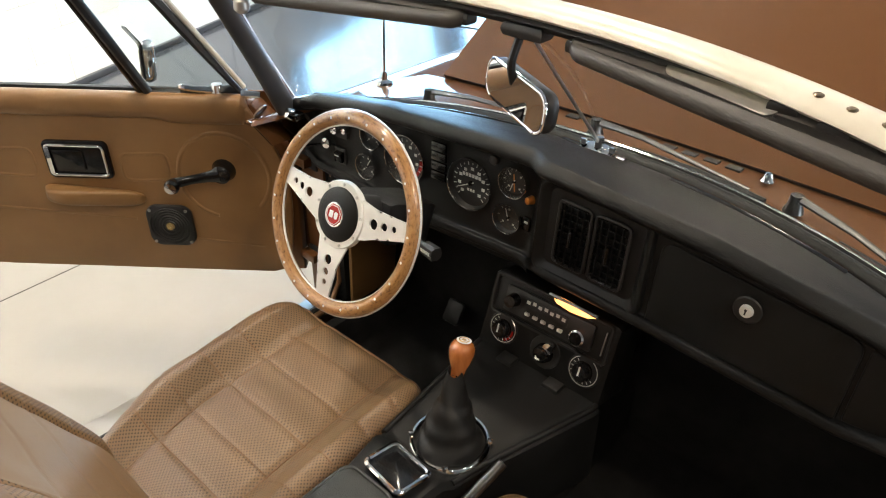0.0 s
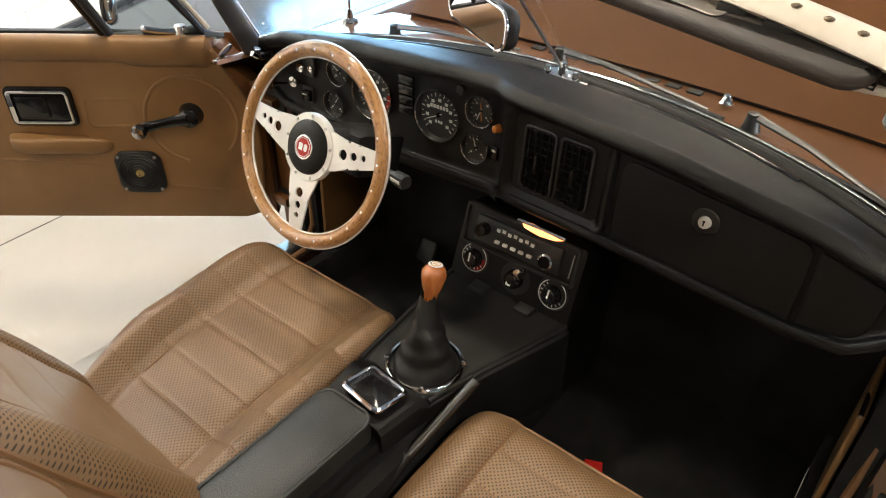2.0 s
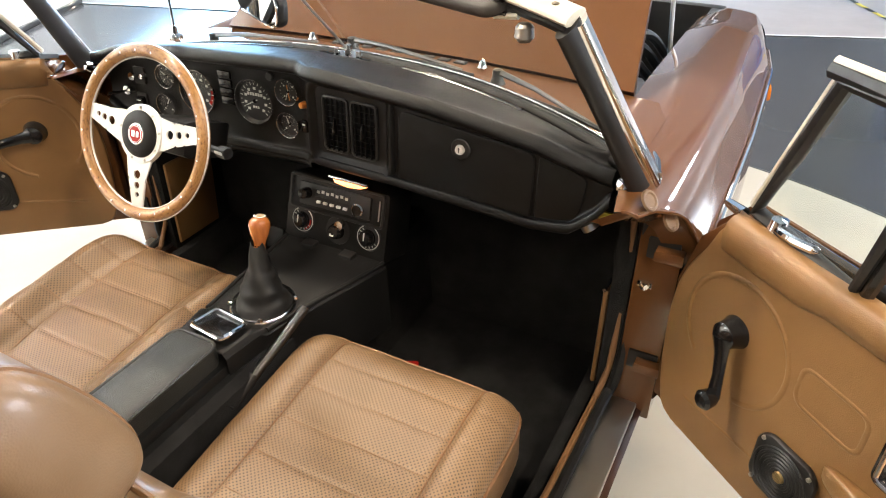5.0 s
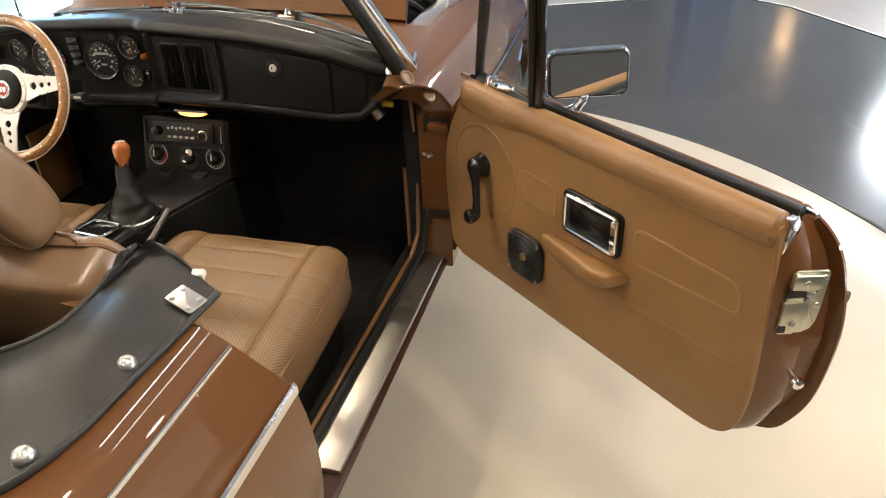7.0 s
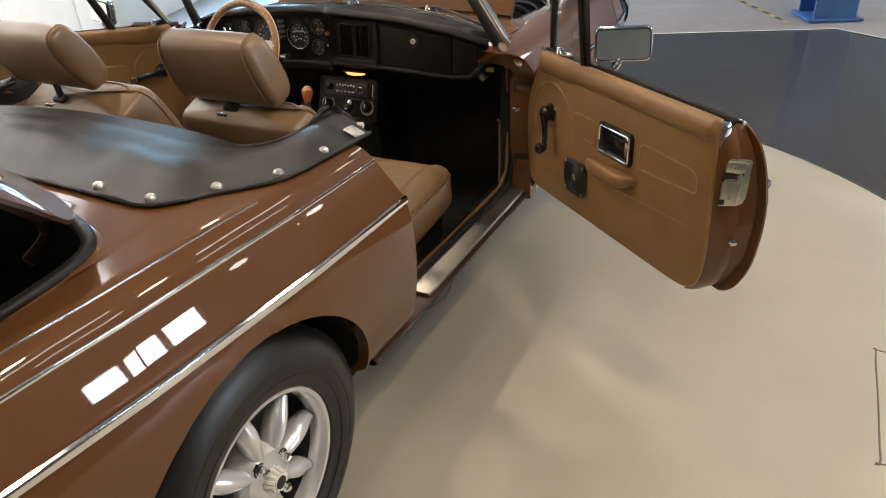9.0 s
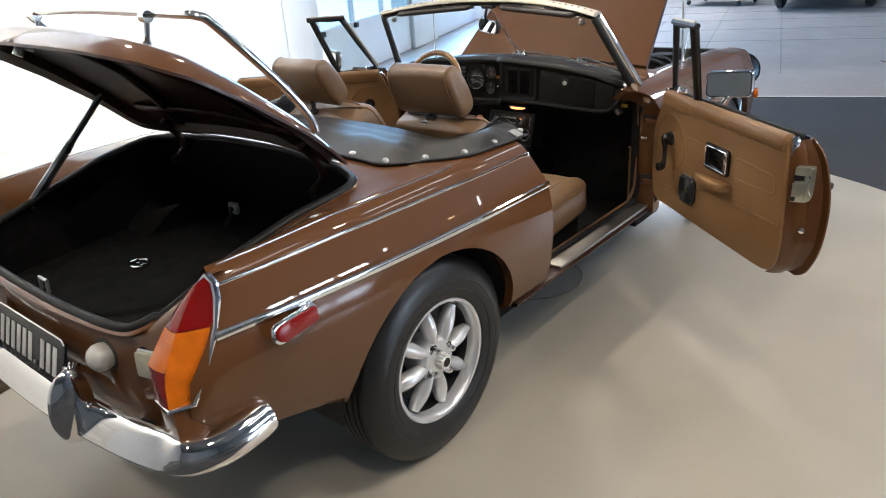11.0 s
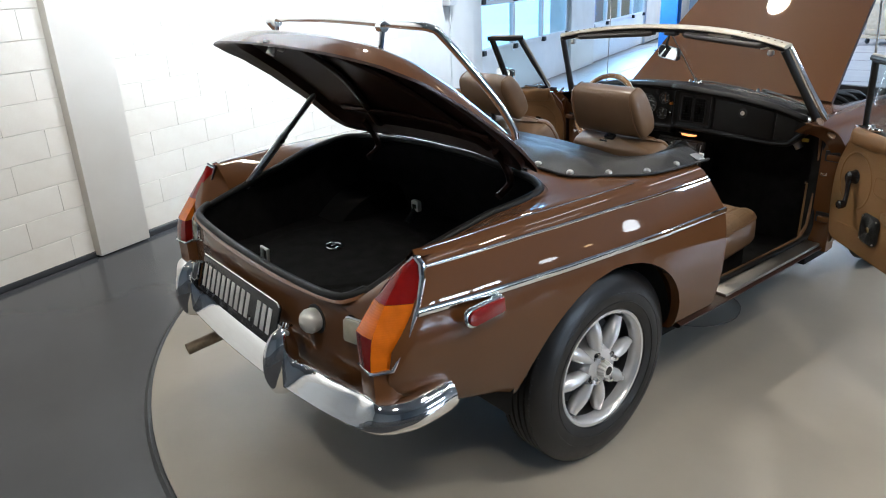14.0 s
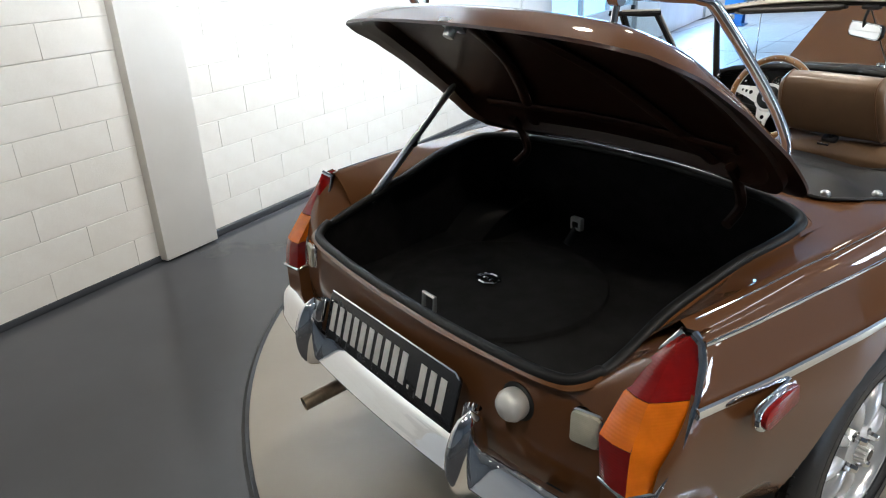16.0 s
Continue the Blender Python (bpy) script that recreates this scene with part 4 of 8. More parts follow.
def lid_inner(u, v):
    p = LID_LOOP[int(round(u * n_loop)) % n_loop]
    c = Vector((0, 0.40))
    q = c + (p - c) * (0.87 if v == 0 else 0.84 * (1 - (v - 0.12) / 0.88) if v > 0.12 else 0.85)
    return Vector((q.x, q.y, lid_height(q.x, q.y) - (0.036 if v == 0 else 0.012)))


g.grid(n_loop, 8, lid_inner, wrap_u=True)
boot_lid = part("boot_lid", g, car, "raised brown boot lid with pressed inner frame", 45, LID)
g = Mesh(PAINT_SHADED)
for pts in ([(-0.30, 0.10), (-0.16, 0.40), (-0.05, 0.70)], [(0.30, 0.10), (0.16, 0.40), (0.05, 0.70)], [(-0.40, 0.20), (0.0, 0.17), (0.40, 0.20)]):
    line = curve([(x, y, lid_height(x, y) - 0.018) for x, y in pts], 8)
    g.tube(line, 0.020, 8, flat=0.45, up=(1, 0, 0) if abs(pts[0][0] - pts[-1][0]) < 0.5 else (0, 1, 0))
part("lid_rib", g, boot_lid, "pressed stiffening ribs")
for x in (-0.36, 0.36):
    g = Mesh(PAINT_SHADED)
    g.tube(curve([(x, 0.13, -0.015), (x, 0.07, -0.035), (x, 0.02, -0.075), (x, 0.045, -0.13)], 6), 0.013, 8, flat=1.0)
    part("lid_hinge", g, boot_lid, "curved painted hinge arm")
g = Mesh(STEEL)
g.lathe([(0, 0), (0.03, 0), (0.03, 0.008), (0.012, 0.012), (0.012, 0.03), (0, 0.03)], pose(-0.02, 0.735, 0.0, 180, 0, 0), 12)
part("lid_striker", g, boot_lid, "steel lid striker")

# prop on the driver's side
a, b = Vector((-0.508, -0.557, 0.765)), Vector((-0.478, -0.253, 1.066))
g = Mesh(STEEL)
g.tube([a, a.lerp(b, 0.56)], 0.021, 8, flat=0.5)
g.tube([a.lerp(b, 0.40), b], 0.015, 8, flat=0.6)
g.mat(DARK_STEEL)
g.lathe([(0, 0), (0.012, 0), (0.012, 0.012), (0, 0.012)], Matrix.Translation(a.lerp(b, 0.5)) @ pose(0, 0, 0, 0, 90, 0), 10)
part("lid_prop", g, car, "folding steel boot prop")

# luggage rack on the lid
rack = part("luggage_rack", Mesh(CHROME).tube(curve([(0.515, -0.200, 1.035), (0.512, -0.212, 1.075), (0.495, -0.270, 1.165), (0.462, -0.395, 1.312), (0.445, -0.425, 1.337), (0.38, -0.440, 1.342), (0.0, -0.447, 1.350), (-0.38, -0.440, 1.342), (-0.445, -0.425, 1.337), (-0.462, -0.395, 1.312), (-0.495, -0.270, 1.165), (-0.512, -0.212, 1.075), (-0.515, -0.200, 1.035)], 8), 0.0105, 10), car, "chrome tube luggage rack on the boot lid")
for x, y, z in ((0.285, -0.46, 1.288), (-0.33, -0.45, 1.285)):
    g = Mesh(CHROME)
    g.tube([(x, y - 0.01, z - 0.03), (x, y + 0.008, z + 0.055)], 0.007, 8)
    g.lathe([(0, 0), (0.022, 0), (0.020, 0.008), (0.010, 0.014), (0.010, 0.03), (0, 0.03)], Matrix.Translation((x, y - 0.012, z - 0.032)) @ pose(0, 0, 0, -12, 0, 0), 14)
    g.tube([(x - 0.012, y + 0.004, z + 0.05), (x + 0.012, y + 0.004, z + 0.05)], 0.014, 10)
    part("rack_foot", g, rack, "chrome rack foot")

# tail lamps: wedge-shaped, red over amber, with a red reflector low on the inner face


LAMP_Z = [0.597, 0.640, 0.678, 0.745, 0.800, 0.830, 0.843]
LAMP_OUT = [(0.656, -0.747), (0.661, -0.722), (0.664, -0.700), (0.660, -0.664), (0.648, -0.640), (0.638, -0.634), (0.627, -0.637)]
LAMP_RIDGE = [(0.634, -0.790), (0.631, -0.785), (0.627, -0.776), (0.618, -0.728), (0.616, -0.684), (0.620, -0.657), (0.627, -0.640)]
LAMP_IN = [(0.572, -0.782), (0.567, -0.780), (0.561, -0.776), (0.566, -0.722), (0.583, -0.676), (0.604, -0.652), (0.627, -0.639)]


def lamp_row(z):
    """Outer edge, ridge and inner edge of the tail lamp at a height."""
    read = lambda table: Vector((lerp([(h, p[0]) for h, p in zip(LAMP_Z, table)], z), lerp([(h, p[1]) for h, p in zip(LAMP_Z, table)], z), z))
    return read(LAMP_OUT), read(LAMP_RIDGE), read(LAMP_IN)


def lamp_lens(colour, z0, z1, sides):
    """One moulded stretch of the lamp between two heights; sides: outer, inner and the flank towards the boot."""
    g = Mesh(colour)
    steps = max(2, int((z1 - z0) / 0.014))
    for j in sides:
        def at(u, v):
            o, r, i = lamp_row(z0 + (z1 - z0) * u)
            a, b = [(o, r), (r, i), (i, i + Vector((0.006, 0.045, 0.0)))][j]
            p = a.lerp(b, v)
            return p + Vector((0, -0.0045 * math.sin(math.pi * v), 0)) * (j < 2)
        g.grid(steps, 6, at)
    return g


for side in (1, -1):
    one = (lambda m: m) if side > 0 else mirrored
    g = lamp_lens(LENS_AMBER, 0.597, 0.746, (0,))
    g.mat(LENS_AMBER)
    for j in (1, 2):
        h = lamp_lens(LENS_AMBER, 0.678, 0.746, (j,))
        g.add(h.v, h.f)
    lamp = part("tail_lamp", one(g), car, "wedge-shaped red and amber tail lamp", 25)
    part("red_lens", one(lamp_lens(LENS_RED, 0.747, 0.843, (0, 1, 2))), lamp, "red upper lens", 25)
    part("reflector", one(lamp_lens(LENS_RED, 0.599, 0.677, (1, 2))), lamp, "red reflector", 25)
    low, mid, inn = lamp_row(0.597)
    rim = [lamp_row(z)[0] + Vector((0.003, 0.002, 0)) for z in LAMP_Z] + [lamp_row(z)[2] + Vector((-0.001, 0.030, 0.004)) for z in reversed(LAMP_Z[:-1])] + [inn + Vector((0, 0, -0.003)), mid + Vector((0, -0.002, -0.003))]
    part("bezel", one(Mesh(CHROME).tube(rim, [0.0062] * 4 + [0.0085] * 4 + [0.005] * (len(rim) - 8), 8, closed=True)), lamp, "chrome lamp bezel")
    # body between boot and lamp
    g = Mesh(PAINT)

    def cheek(u, v):
        a = curve([(0.503, -0.575, 0.770), (0.502, -0.66, 0.738), (0.488, -0.732, 0.715), (0.45, -0.757, 0.704)], 8)
        b = curve([(0.640, -0.600, 0.846), (0.632, -0.634, 0.838), (0.592, -0.680, 0.80), (0.574, -0.722, 0.745), (0.570, -0.748, 0.668)], 6)
        p, q = a[int(round(v * 24))], b[int(round(v * 24))]
        return p.lerp(q, u) + Vector((0, 0, 0.006 * math.sin(math.pi * u)))
    g.grid(8, 24, cheek)
    part("lamp_cheek", one(g), car, "brown body panel beside the lamp", 60)
    g = Mesh(PAINT)
    g.prism([(0.574, -0.780), (0.639, -0.786), (0.653, -0.745), (0.648, -0.69), (0.56, -0.70)], 0.150, pose(0, 0, 0.445), 0.008)
    part("lamp_plinth", one(g), car, "brown plinth under the lamp")
    g = Mesh(CHROME)
    g.prism(rounded(0.066, 0.070, 0.012), 0.016, frame_of((0.517, -0.742, 0.652), (1, 0.24, 0.02), (0, 0.10, 1)), 0.004)
    rev = part("reversing_lamp", one(g), car, "small clear reversing lamp")
    g = Mesh(LENS_CLEAR)
    g.prism(rounded(0.056, 0.060, 0.008), 0.010, frame_of((0.517, -0.757, 0.652), (1, 0.24, 0.02), (0, 0.10, 1)), 0.003)
    part("lens", one(g), rev)
    g = Mesh(CHROME)
    shape = [(-0.046, -0.025), (0.060, -0.025), (0.068, -0.018), (0.068, 0.018), (0.060, 0.025), (-0.046, 0.025)] + [(-0.046 - 0.025 * math.sin(radians(a)), 0.025 * math.cos(radians(a))) for a in range(20, 180, 20)]
    side_m = frame_of((0.706, -0.503, 0.689), (-0.075, 1, 0.03), (-0.10, 0, 1))
    g.prism(shape, 0.016, side_m, 0.005)
    mark = part("side_marker", one(g), car, "red side marker lamp in a chrome frame")
    g = Mesh(LENS_RED)
    g.prism([(x * 0.90, y * 0.80) for x, y in shape], 0.012, side_m @ pose(0, 0, 0.012), 0.004)
    part("lens", one(g), mark)

# filler cap, plate, bumper, exhaust
g = Mesh(SPOKE)
g.lathe([(0.0, 0.026), (0.016, 0.024), (0.027, 0.016), (0.033, 0.005), (0.033, -0.010), (0.030, -0.020)], frame_of((0.360, -0.772, 0.633), (1, 0.10, 0), (0, 0.06, 1)) @ pose(0, 0, 0.022), 28)
g.mat(BLACK_MATT)
g.lathe([(0.0, -0.016), (0.040, -0.016), (0.043, -0.030), (0.036, -0.04)], frame_of((0.360, -0.772, 0.633), (1, 0.10, 0), (0, 0.06, 1)) @ pose(0, 0, 0.02), 20)
part("filler_cap", g, car, "domed chrome fuel filler cap")
PLATE = frame_of((-0.030, -0.826, 0.580), (1, 0.0, 0.004), (0, 0.32, 1))
g = Mesh(PLATE_BLACK)
g.prism(rounded(0.535, 0.118, 0.010), 0.008, PLATE, 0.002)
plate = part("number_plate", g, car, "black plate with light unreadable bars")
for k in range(14):
    g = Mesh(PLATE_WHITE)
    w, h = (0.021, 0.074) if k != 10 else (0.007, 0.009)
    x0 = -0.246 + k * 0.0352
    g.cuboid((x0, -0.037, 0.0085), (x0 + w, -0.037 + h, 0.0105), 0.0008)
    part("bar", g, plate, "light grey bar", m=PLATE)
g = Mesh(CHROME)
g.tube([PLATE @ Vector(p) for p in ((-0.26, 0.062, 0.006), (0.25, 0.062, 0.006), (0.264, 0.052, 0.006))], 0.0035, 6)
part("plate_edge", g, plate, "bright plate edging")


def bumper_line(t):
    """The middle of the rear bumper for t in -1..1."""
    pts = [(0.0, -0.850), (0.25, -0.843), (0.45, -0.824), (0.58, -0.800), (0.645, -0.775), (0.676, -0.715), (0.683, -0.655), (0.680, -0.596)]
    a = abs(t) * (len(pts) - 1)
    k = min(int(a), len(pts) - 2)
    f = a - k
    g = lambda j: Vector(pts[min(max(j, 0), len(pts) - 1)]) if j >= 0 else Vector((-pts[-j][0], pts[-j][1]))
    p = [g(k - 1), g(k), g(k + 1), g(k + 2)]
    q = 0.5 * (2 * p[1] + (p[2] - p[0]) * f + (2 * p[0] - 5 * p[1] + 4 * p[2] - p[3]) * f * f + (3 * p[1] - p[0] - 3 * p[2] + p[3]) * f ** 3)
    return Vector((math.copysign(q.x, t), q.y))


g = Mesh(CHROME)


def bumper_skin(u, v):
    t = 2 * u - 1
    c = bumper_line(t)
    d = bumper_line(min(t + 0.01, 1.0)) - bumper_line(max(t - 0.01, -1.0))
    out = Vector((d.y, -d.x)).normalized()
    w = math.pi * (v * 1.10 - 0.05)
    corner = lerp([(0.0, 0.0), (0.44, 0.0), (0.56, 1.0), (1.0, 1.0)], abs(t))
    half = (0.031 + 0.007 * corner) * (1.0 if abs(t) < 0.97 else 0.90)
    deep = 0.046 - 0.004 * corner
    blade = lerp([(0.0, -0.55), (0.07, -0.30), (0.30, 0.12), (0.62, 0.64), (0.80, 0.86), (0.90, 0.86), (0.96, 0.62), (1.0, 0.10)], v)
    tube = math.sin(w) ** 0.75 if math.sin(w) > 0 else -0.2
    p = c + out * deep * (blade * (1 - 0.6 * corner) + tube * 0.6 * corner)
    return Vector((p.x, p.y, 0.484 - 0.006 * corner + 0.012 * max(0, abs(t) - 0.7) / 0.3 + half * math.cos(w)))


g.grid(110, 22, bumper_skin)
bumper = part("rear_bumper", g, car, "wraparound chrome rear bumper", 60)
for x in (-0.45, 0.45):
    g = Mesh(BLACK_MATT)
    g.cuboid((x - 0.02, -0.825, 0.450), (x + 0.02, -0.70, 0.480), 0.004)
    part("bumper_bracket", g, bumper)
for x in (-0.335, 0.308):
    g = Mesh(CHROME)

    def over(u, v):
        zz = 0.418 + 0.200 * v
        grow = math.sin(math.pi * min(max(v, 0.0), 1.0)) ** 0.45
        w = 2 * math.pi * u
        lean = 0.012 * (v - 0.5)
        return Vector((x + 0.027 * grow * math.cos(w), -0.856 + lean + 0.048 * grow * math.sin(w) * (1.25 if math.sin(w) < 0 else 0.9), zz))
    g.grid(20, 14, over, wrap_u=True)
    ov = part("overrider", g, bumper, "chrome bumper overrider", 60)
    g = Mesh(CHROME)
    k = -1 if x > 0 else 1
    g.lathe([(0.0, 0.040), (0.014, 0.038), (0.019, 0.030), (0.019, -0.02)], frame_of((x + k * 0.014, -0.838, 0.592), (1, 0, 0), (0, 0.3, 1)) @ pose(0, 0, 0, 90, k * 40, 0), 14)
    part("plate_lamp", g, ov, "chrome plate lamp")
g = Mesh(PEWTER)
pipe = [(-0.335, -0.40, 0.33), (-0.352, -0.66, 0.325), (-0.372, -0.905, 0.288)]
g.tube(pipe, 0.0205, 14, cap=False)
g.mat(BLACK_MATT)
g.tube([(p[0], p[1] + 0.004, p[2]) for p in pipe], 0.0175, 14, cap=True)
part("exhaust_pipe", g, car, "dull tarnished exhaust pipe")
g = Mesh(BLACK_MATT)
g.cuboid((-0.50, -0.70, 0.30), (0.50, 0.55, 0.36), 0.02)
part("underbody", g, car, "dark underside")

# ---- wheels ----


def build_wheel(at):
    g = Mesh(TYRE)
    R = 0.315
    prof = [(0.186, -0.062), (0.196, -0.074), (0.225, -0.083), (0.262, -0.083), (0.288, -0.072), (R - 0.006, -0.060), (R, -0.050)]
    groove = []
    for x0 in (-0.034, -0.012, 0.012, 0.034):
        groove += [(R, x0 - 0.004), (R - 0.006, x0 - 0.002), (R - 0.006, x0 + 0.002), (R, x0 + 0.004)]
    prof = prof + groove + [(r, -h) for r, h in reversed(prof)]
    g.lathe(prof, pose(0, 0, 0, 0, 90, 0), 72)
    for r in (0.222, 0.252):  # raised rings on the sidewall
        for s in (-1, 1):
            g.tube([(s * 0.0825, r * math.cos(2 * math.pi * k / 60), r * math.sin(2 * math.pi * k / 60)) for k in range(60)], 0.0014, 6, closed=True)
    for k in range(96):  # fine sipes across the tread
        a = 2 * math.pi * k / 96
        for s in (-1, 1):
            g.box((0.022, 0.0022, 0.004), Matrix.Rotation(a, 4, "X") @ pose(s * 0.046, 0, R - 0.0022) @ pose(0, 0, 0, 0, 0, s * 25))
    wheel = part("wheel", g, car, "black road tyre with silver eight-spoke alloy wheel", 30, at)
    g = Mesh(ALLOY)
    g.lathe([(0.194, 0.058), (0.197, 0.066), (0.191, 0.071), (0.183, 0.070), (0.178, 0.064), (0.174, 0.050), (0.172, 0.030)], pose(0, 0, 0, 0, 90, 0), 64)
    # inner barrel coloured black to paint the shade behind the spokes
    g.mat(BLACK_MATT)
    g.lathe([(0.172, 0.030), (0.165, 0.0), (0.160, -0.06), (0.19, -0.062)], pose(0, 0, 0, 0, 90, 0), 64)
    part("rim", g, wheel, "silver alloy rim, inner barrel blackened as shade")
    for k in range(8):
        g = Mesh(ALLOY)

        def spoke(u, v):
            r = 0.052 + 0.116 * v
            wdt = lerp([(0, 0.012), (0.25, 0.019), (0.62, 0.0245), (0.9, 0.019), (1, 0.013)], v)
            a = 2 * math.pi * u
            bulge = 0.022 + 0.010 * math.sin(math.pi * min(v * 1.1, 1))
            return Vector((0.038 - 0.010 * v + bulge * math.cos(a) * 0.9, wdt * math.sin(a), r))
        g.grid(14, 12, spoke, wrap_u=True)
        ob = part("spoke", g, wheel, "", 70)
        ob.matrix_basis = Matrix.Rotation(2 * math.pi * k / 8 + 0.13, 4, "X")
    g = Mesh(ALLOY)
    g.lathe([(0.0, 0.062), (0.03, 0.062), (0.060, 0.057), (0.069, 0.042), (0.070, -0.02)], pose(0, 0, 0, 0, 90, 0), 32)
    part("hub", g, wheel)
    g = Mesh(SPOKE)
    for j in range(12):
        a = 2 * math.pi * j / 12
        g.tube([(0.060, 0.024 * math.cos(a), 0.024 * math.sin(a)), (0.084, 0.019 * math.cos(a), 0.019 * math.sin(a))], 0.0045, 6)
    g.lathe([(0.0, 0.086), (0.016, 0.086), (0.019, 0.082), (0.022, 0.072), (0.026, 0.058)], pose(0, 0, 0, 0, 90, 0), 24)
    g.mat(BLACK_GLOSS)
    g.lathe([(0.0, 0.0872), (0.014, 0.0872), (0.0145, 0.086)], pose(0, 0, 0, 0, 90, 0), 20)
    part("centre_cap", g, wheel, "fluted silver centre cap with a dark badge")
    for k in range(4):
        a = radians(45 + 90 * k) + 0.3
        g = Mesh(CHROME)
        g.lathe([(0.0, 0.026), (0.006, 0.025), (0.010, 0.020), (0.011, 0.0), (0.015, 0.0), (0.015, -0.01)], pose(0.058, 0.049 * math.sin(a), 0.049 * math.cos(a), 0, 90, 0), 6)
        # flat black ring paints the shade of the nut's recess
        g.mat(BLACK_GLOSS)
        g.lathe([(0.0115, 0.0008), (0.0165, 0.0008)], pose(0.058, 0.049 * math.sin(a), 0.049 * math.cos(a), 0, 90, 0), 18)
        part("wheel_nut", g, wheel, "chrome wheel nut with a black ring for its recess's shade")
    g = Mesh(BLACK_MATT)
    g.lathe([(0.0, -0.03), (0.150, -0.03), (0.155, -0.05)], pose(0, 0, 0, 0, 90, 0), 32)
    part("brake_drum", g, wheel, "dark brake drum")
    return wheel


rear_right = build_wheel(pose(0.630, 0, 0.315))
for m in (pose(-0.630, 0, 0.315, 0, 0, 180), pose(0.630, 2.31, 0.315, 40, 0, 0), pose(-0.630, 2.31, 0.315, 20, 0, 180)):
    copy_thing(rear_right, m)

# ---- front end ----
FRONT_K = [(1.26, 1.0), (1.35, 1.02), (2.0, 1.02), (2.5, 1.0), (2.75, 0.95), (2.93, 0.80)]


def front_wing(i, y):
    x, z = smooth_table(WX, i), smooth_table(WZ, i)
    k = lerp(FRONT_K, y)
    crest = lerp([(1.40, -0.004), (1.9, 0.0), (2.4, -0.02), (2.7, -0.06), (2.93, -0.14)], y) * max(0, 1 - i / 8)
    edge = lerp([(1.26, 0.625), (1.40, 0.60), (1.70, 0.525), (2.5, 0.50), (2.93, 0.47)], y)
    if i < 3:
        x = edge + (smooth_table(WX, 3) * k - edge) * i / 3
        z += -0.030 * max(0, 1 - i / 1.5) * lerp([(1.40, 0.0), (1.8, 0.6), (2.4, 1.0)], y)
        return Vector((x, y, z + crest))
    return Vector((x * k, y, z + crest))


def front_shut(i):
    """Where the front wing begins behind the door opening."""
    return lerp([(0, 1.262), (2, 1.272), (2.6, 1.315), (3.3, 1.348), (4.3, 1.395), (4.9, 1.414), (6, 1.44), (8, 1.455), (11, 1.46)], i)


for side in (1, -1):
    one = (lambda m: m) if side > 0 else mirrored
    g = Mesh(PAINT)
    g.grid(72, 44, lambda u, v: front_wing(11 * v, front_shut(11 * v) + u * (2.93 - front_shut(11 * v))))
    cut_arch(g, 2.31, 0.305, 0.348, 0.03)
    part("front_wing", one(g), car, "glossy brown front wing", 50)
    g = Mesh(BLACK_MATT)
    g.lathe([(0.10, -0.02), (0.375, -0.02), (0.375, 0.27)], pose(0.405, 2.31, 0.30, 0, 90, 0) @ pose(0, 0, 0, 0, 0, 91), 40, 178 / 360)
    part("wheel_arch_liner", one(g), car)
    g = Mesh(CHROME)
    g.lathe([(0.0, 0.02), (0.07, 0.015), (0.088, 0.0), (0.095, -0.03)], frame_of((0.585, 2.955, 0.66), (-1, 0, 0), (0, 0, 1)), 28)
    hl = part("headlamp", one(g), car, "round headlamp with chrome ring")
    g = Mesh(LENS_CLEAR)
    g.lathe([(0.0, 0.034), (0.05, 0.028), (0.078, 0.014)], frame_of((0.585, 2.955, 0.66), (-1, 0, 0), (0, 0, 1)), 28)
    part("lens", one(g), hl)
    g = Mesh(LENS_AMBER)
    g.prism(rounded(0.075, 0.045, 0.012), 0.02, frame_of((0.722, 2.70, 0.58), (-0.2, 1, 0), (-0.1, 0, 1)), 0.006)
    part("front_marker", one(g), car, "amber front marker lamp")
    # chrome strip on the front wing
    pts = [front_wing(6, 1.47 + 1.3 * k / 30) + Vector((0.004, 0, 0)) for k in range(31)]
    part("side_strip", one(Mesh(CHROME).tube(pts, 0.011, 8, flat=0.5, up=(0, 0, 1))), car, "bright chrome side strip")

# scuttle in front of the windscreen, with the wiper grille
g = Mesh(PAINT)


def scuttle(u, v):
    x = (2 * u - 1) * 0.615
    y0 = 1.545 - 0.150 * (abs(x) / 0.62) ** 2.4
    y = y0 + (1.72 - y0) * v
    return Vector((x, y, 0.890 - 0.028 * (x / 0.6) ** 2 + 0.02 * math.sin(math.pi * v) * 0.3))


g.grid(40, 10, scuttle)
part("scuttle", g, car, "brown scuttle panel below the windscreen", 50)
for k in range(9):
    g = Mesh(BLACK_MATT)
    x = -0.16 + k * 0.04
    g.cuboid((x - 0.013, 1.672, 0.885), (x + 0.013, 1.690, 0.8960), 0.002)
    part("vent_slot", g, car)
# engine bay: dark panels with the engine between
for lo, hi in (((-0.52, 1.72, 0.34), (0.52, 1.76, 0.86)), ((-0.54, 1.765, 0.405), (-0.50, 2.835, 0.78)), ((0.50, 1.765, 0.405), (0.54, 2.835, 0.78)), ((-0.54, 2.84, 0.34), (0.54, 2.88, 0.78)), ((-0.52, 1.765, 0.34), (0.52, 2.835, 0.40))):
    g = Mesh(BLACK_MATT)
    g.cuboid(lo, hi, 0.005)
    part("engine_bay_panel", g, car, "dark engine bay panel")
g = Mesh(STEEL)
g.cuboid((-0.16, 1.85, 0.40), (0.14, 2.55, 0.72), 0.03)
g.mat(BLACK_GLOSS)
g.cuboid((-0.09, 1.90, 0.72), (0.07, 2.50, 0.79), 0.03)
g.mat(BLACK_MATT)
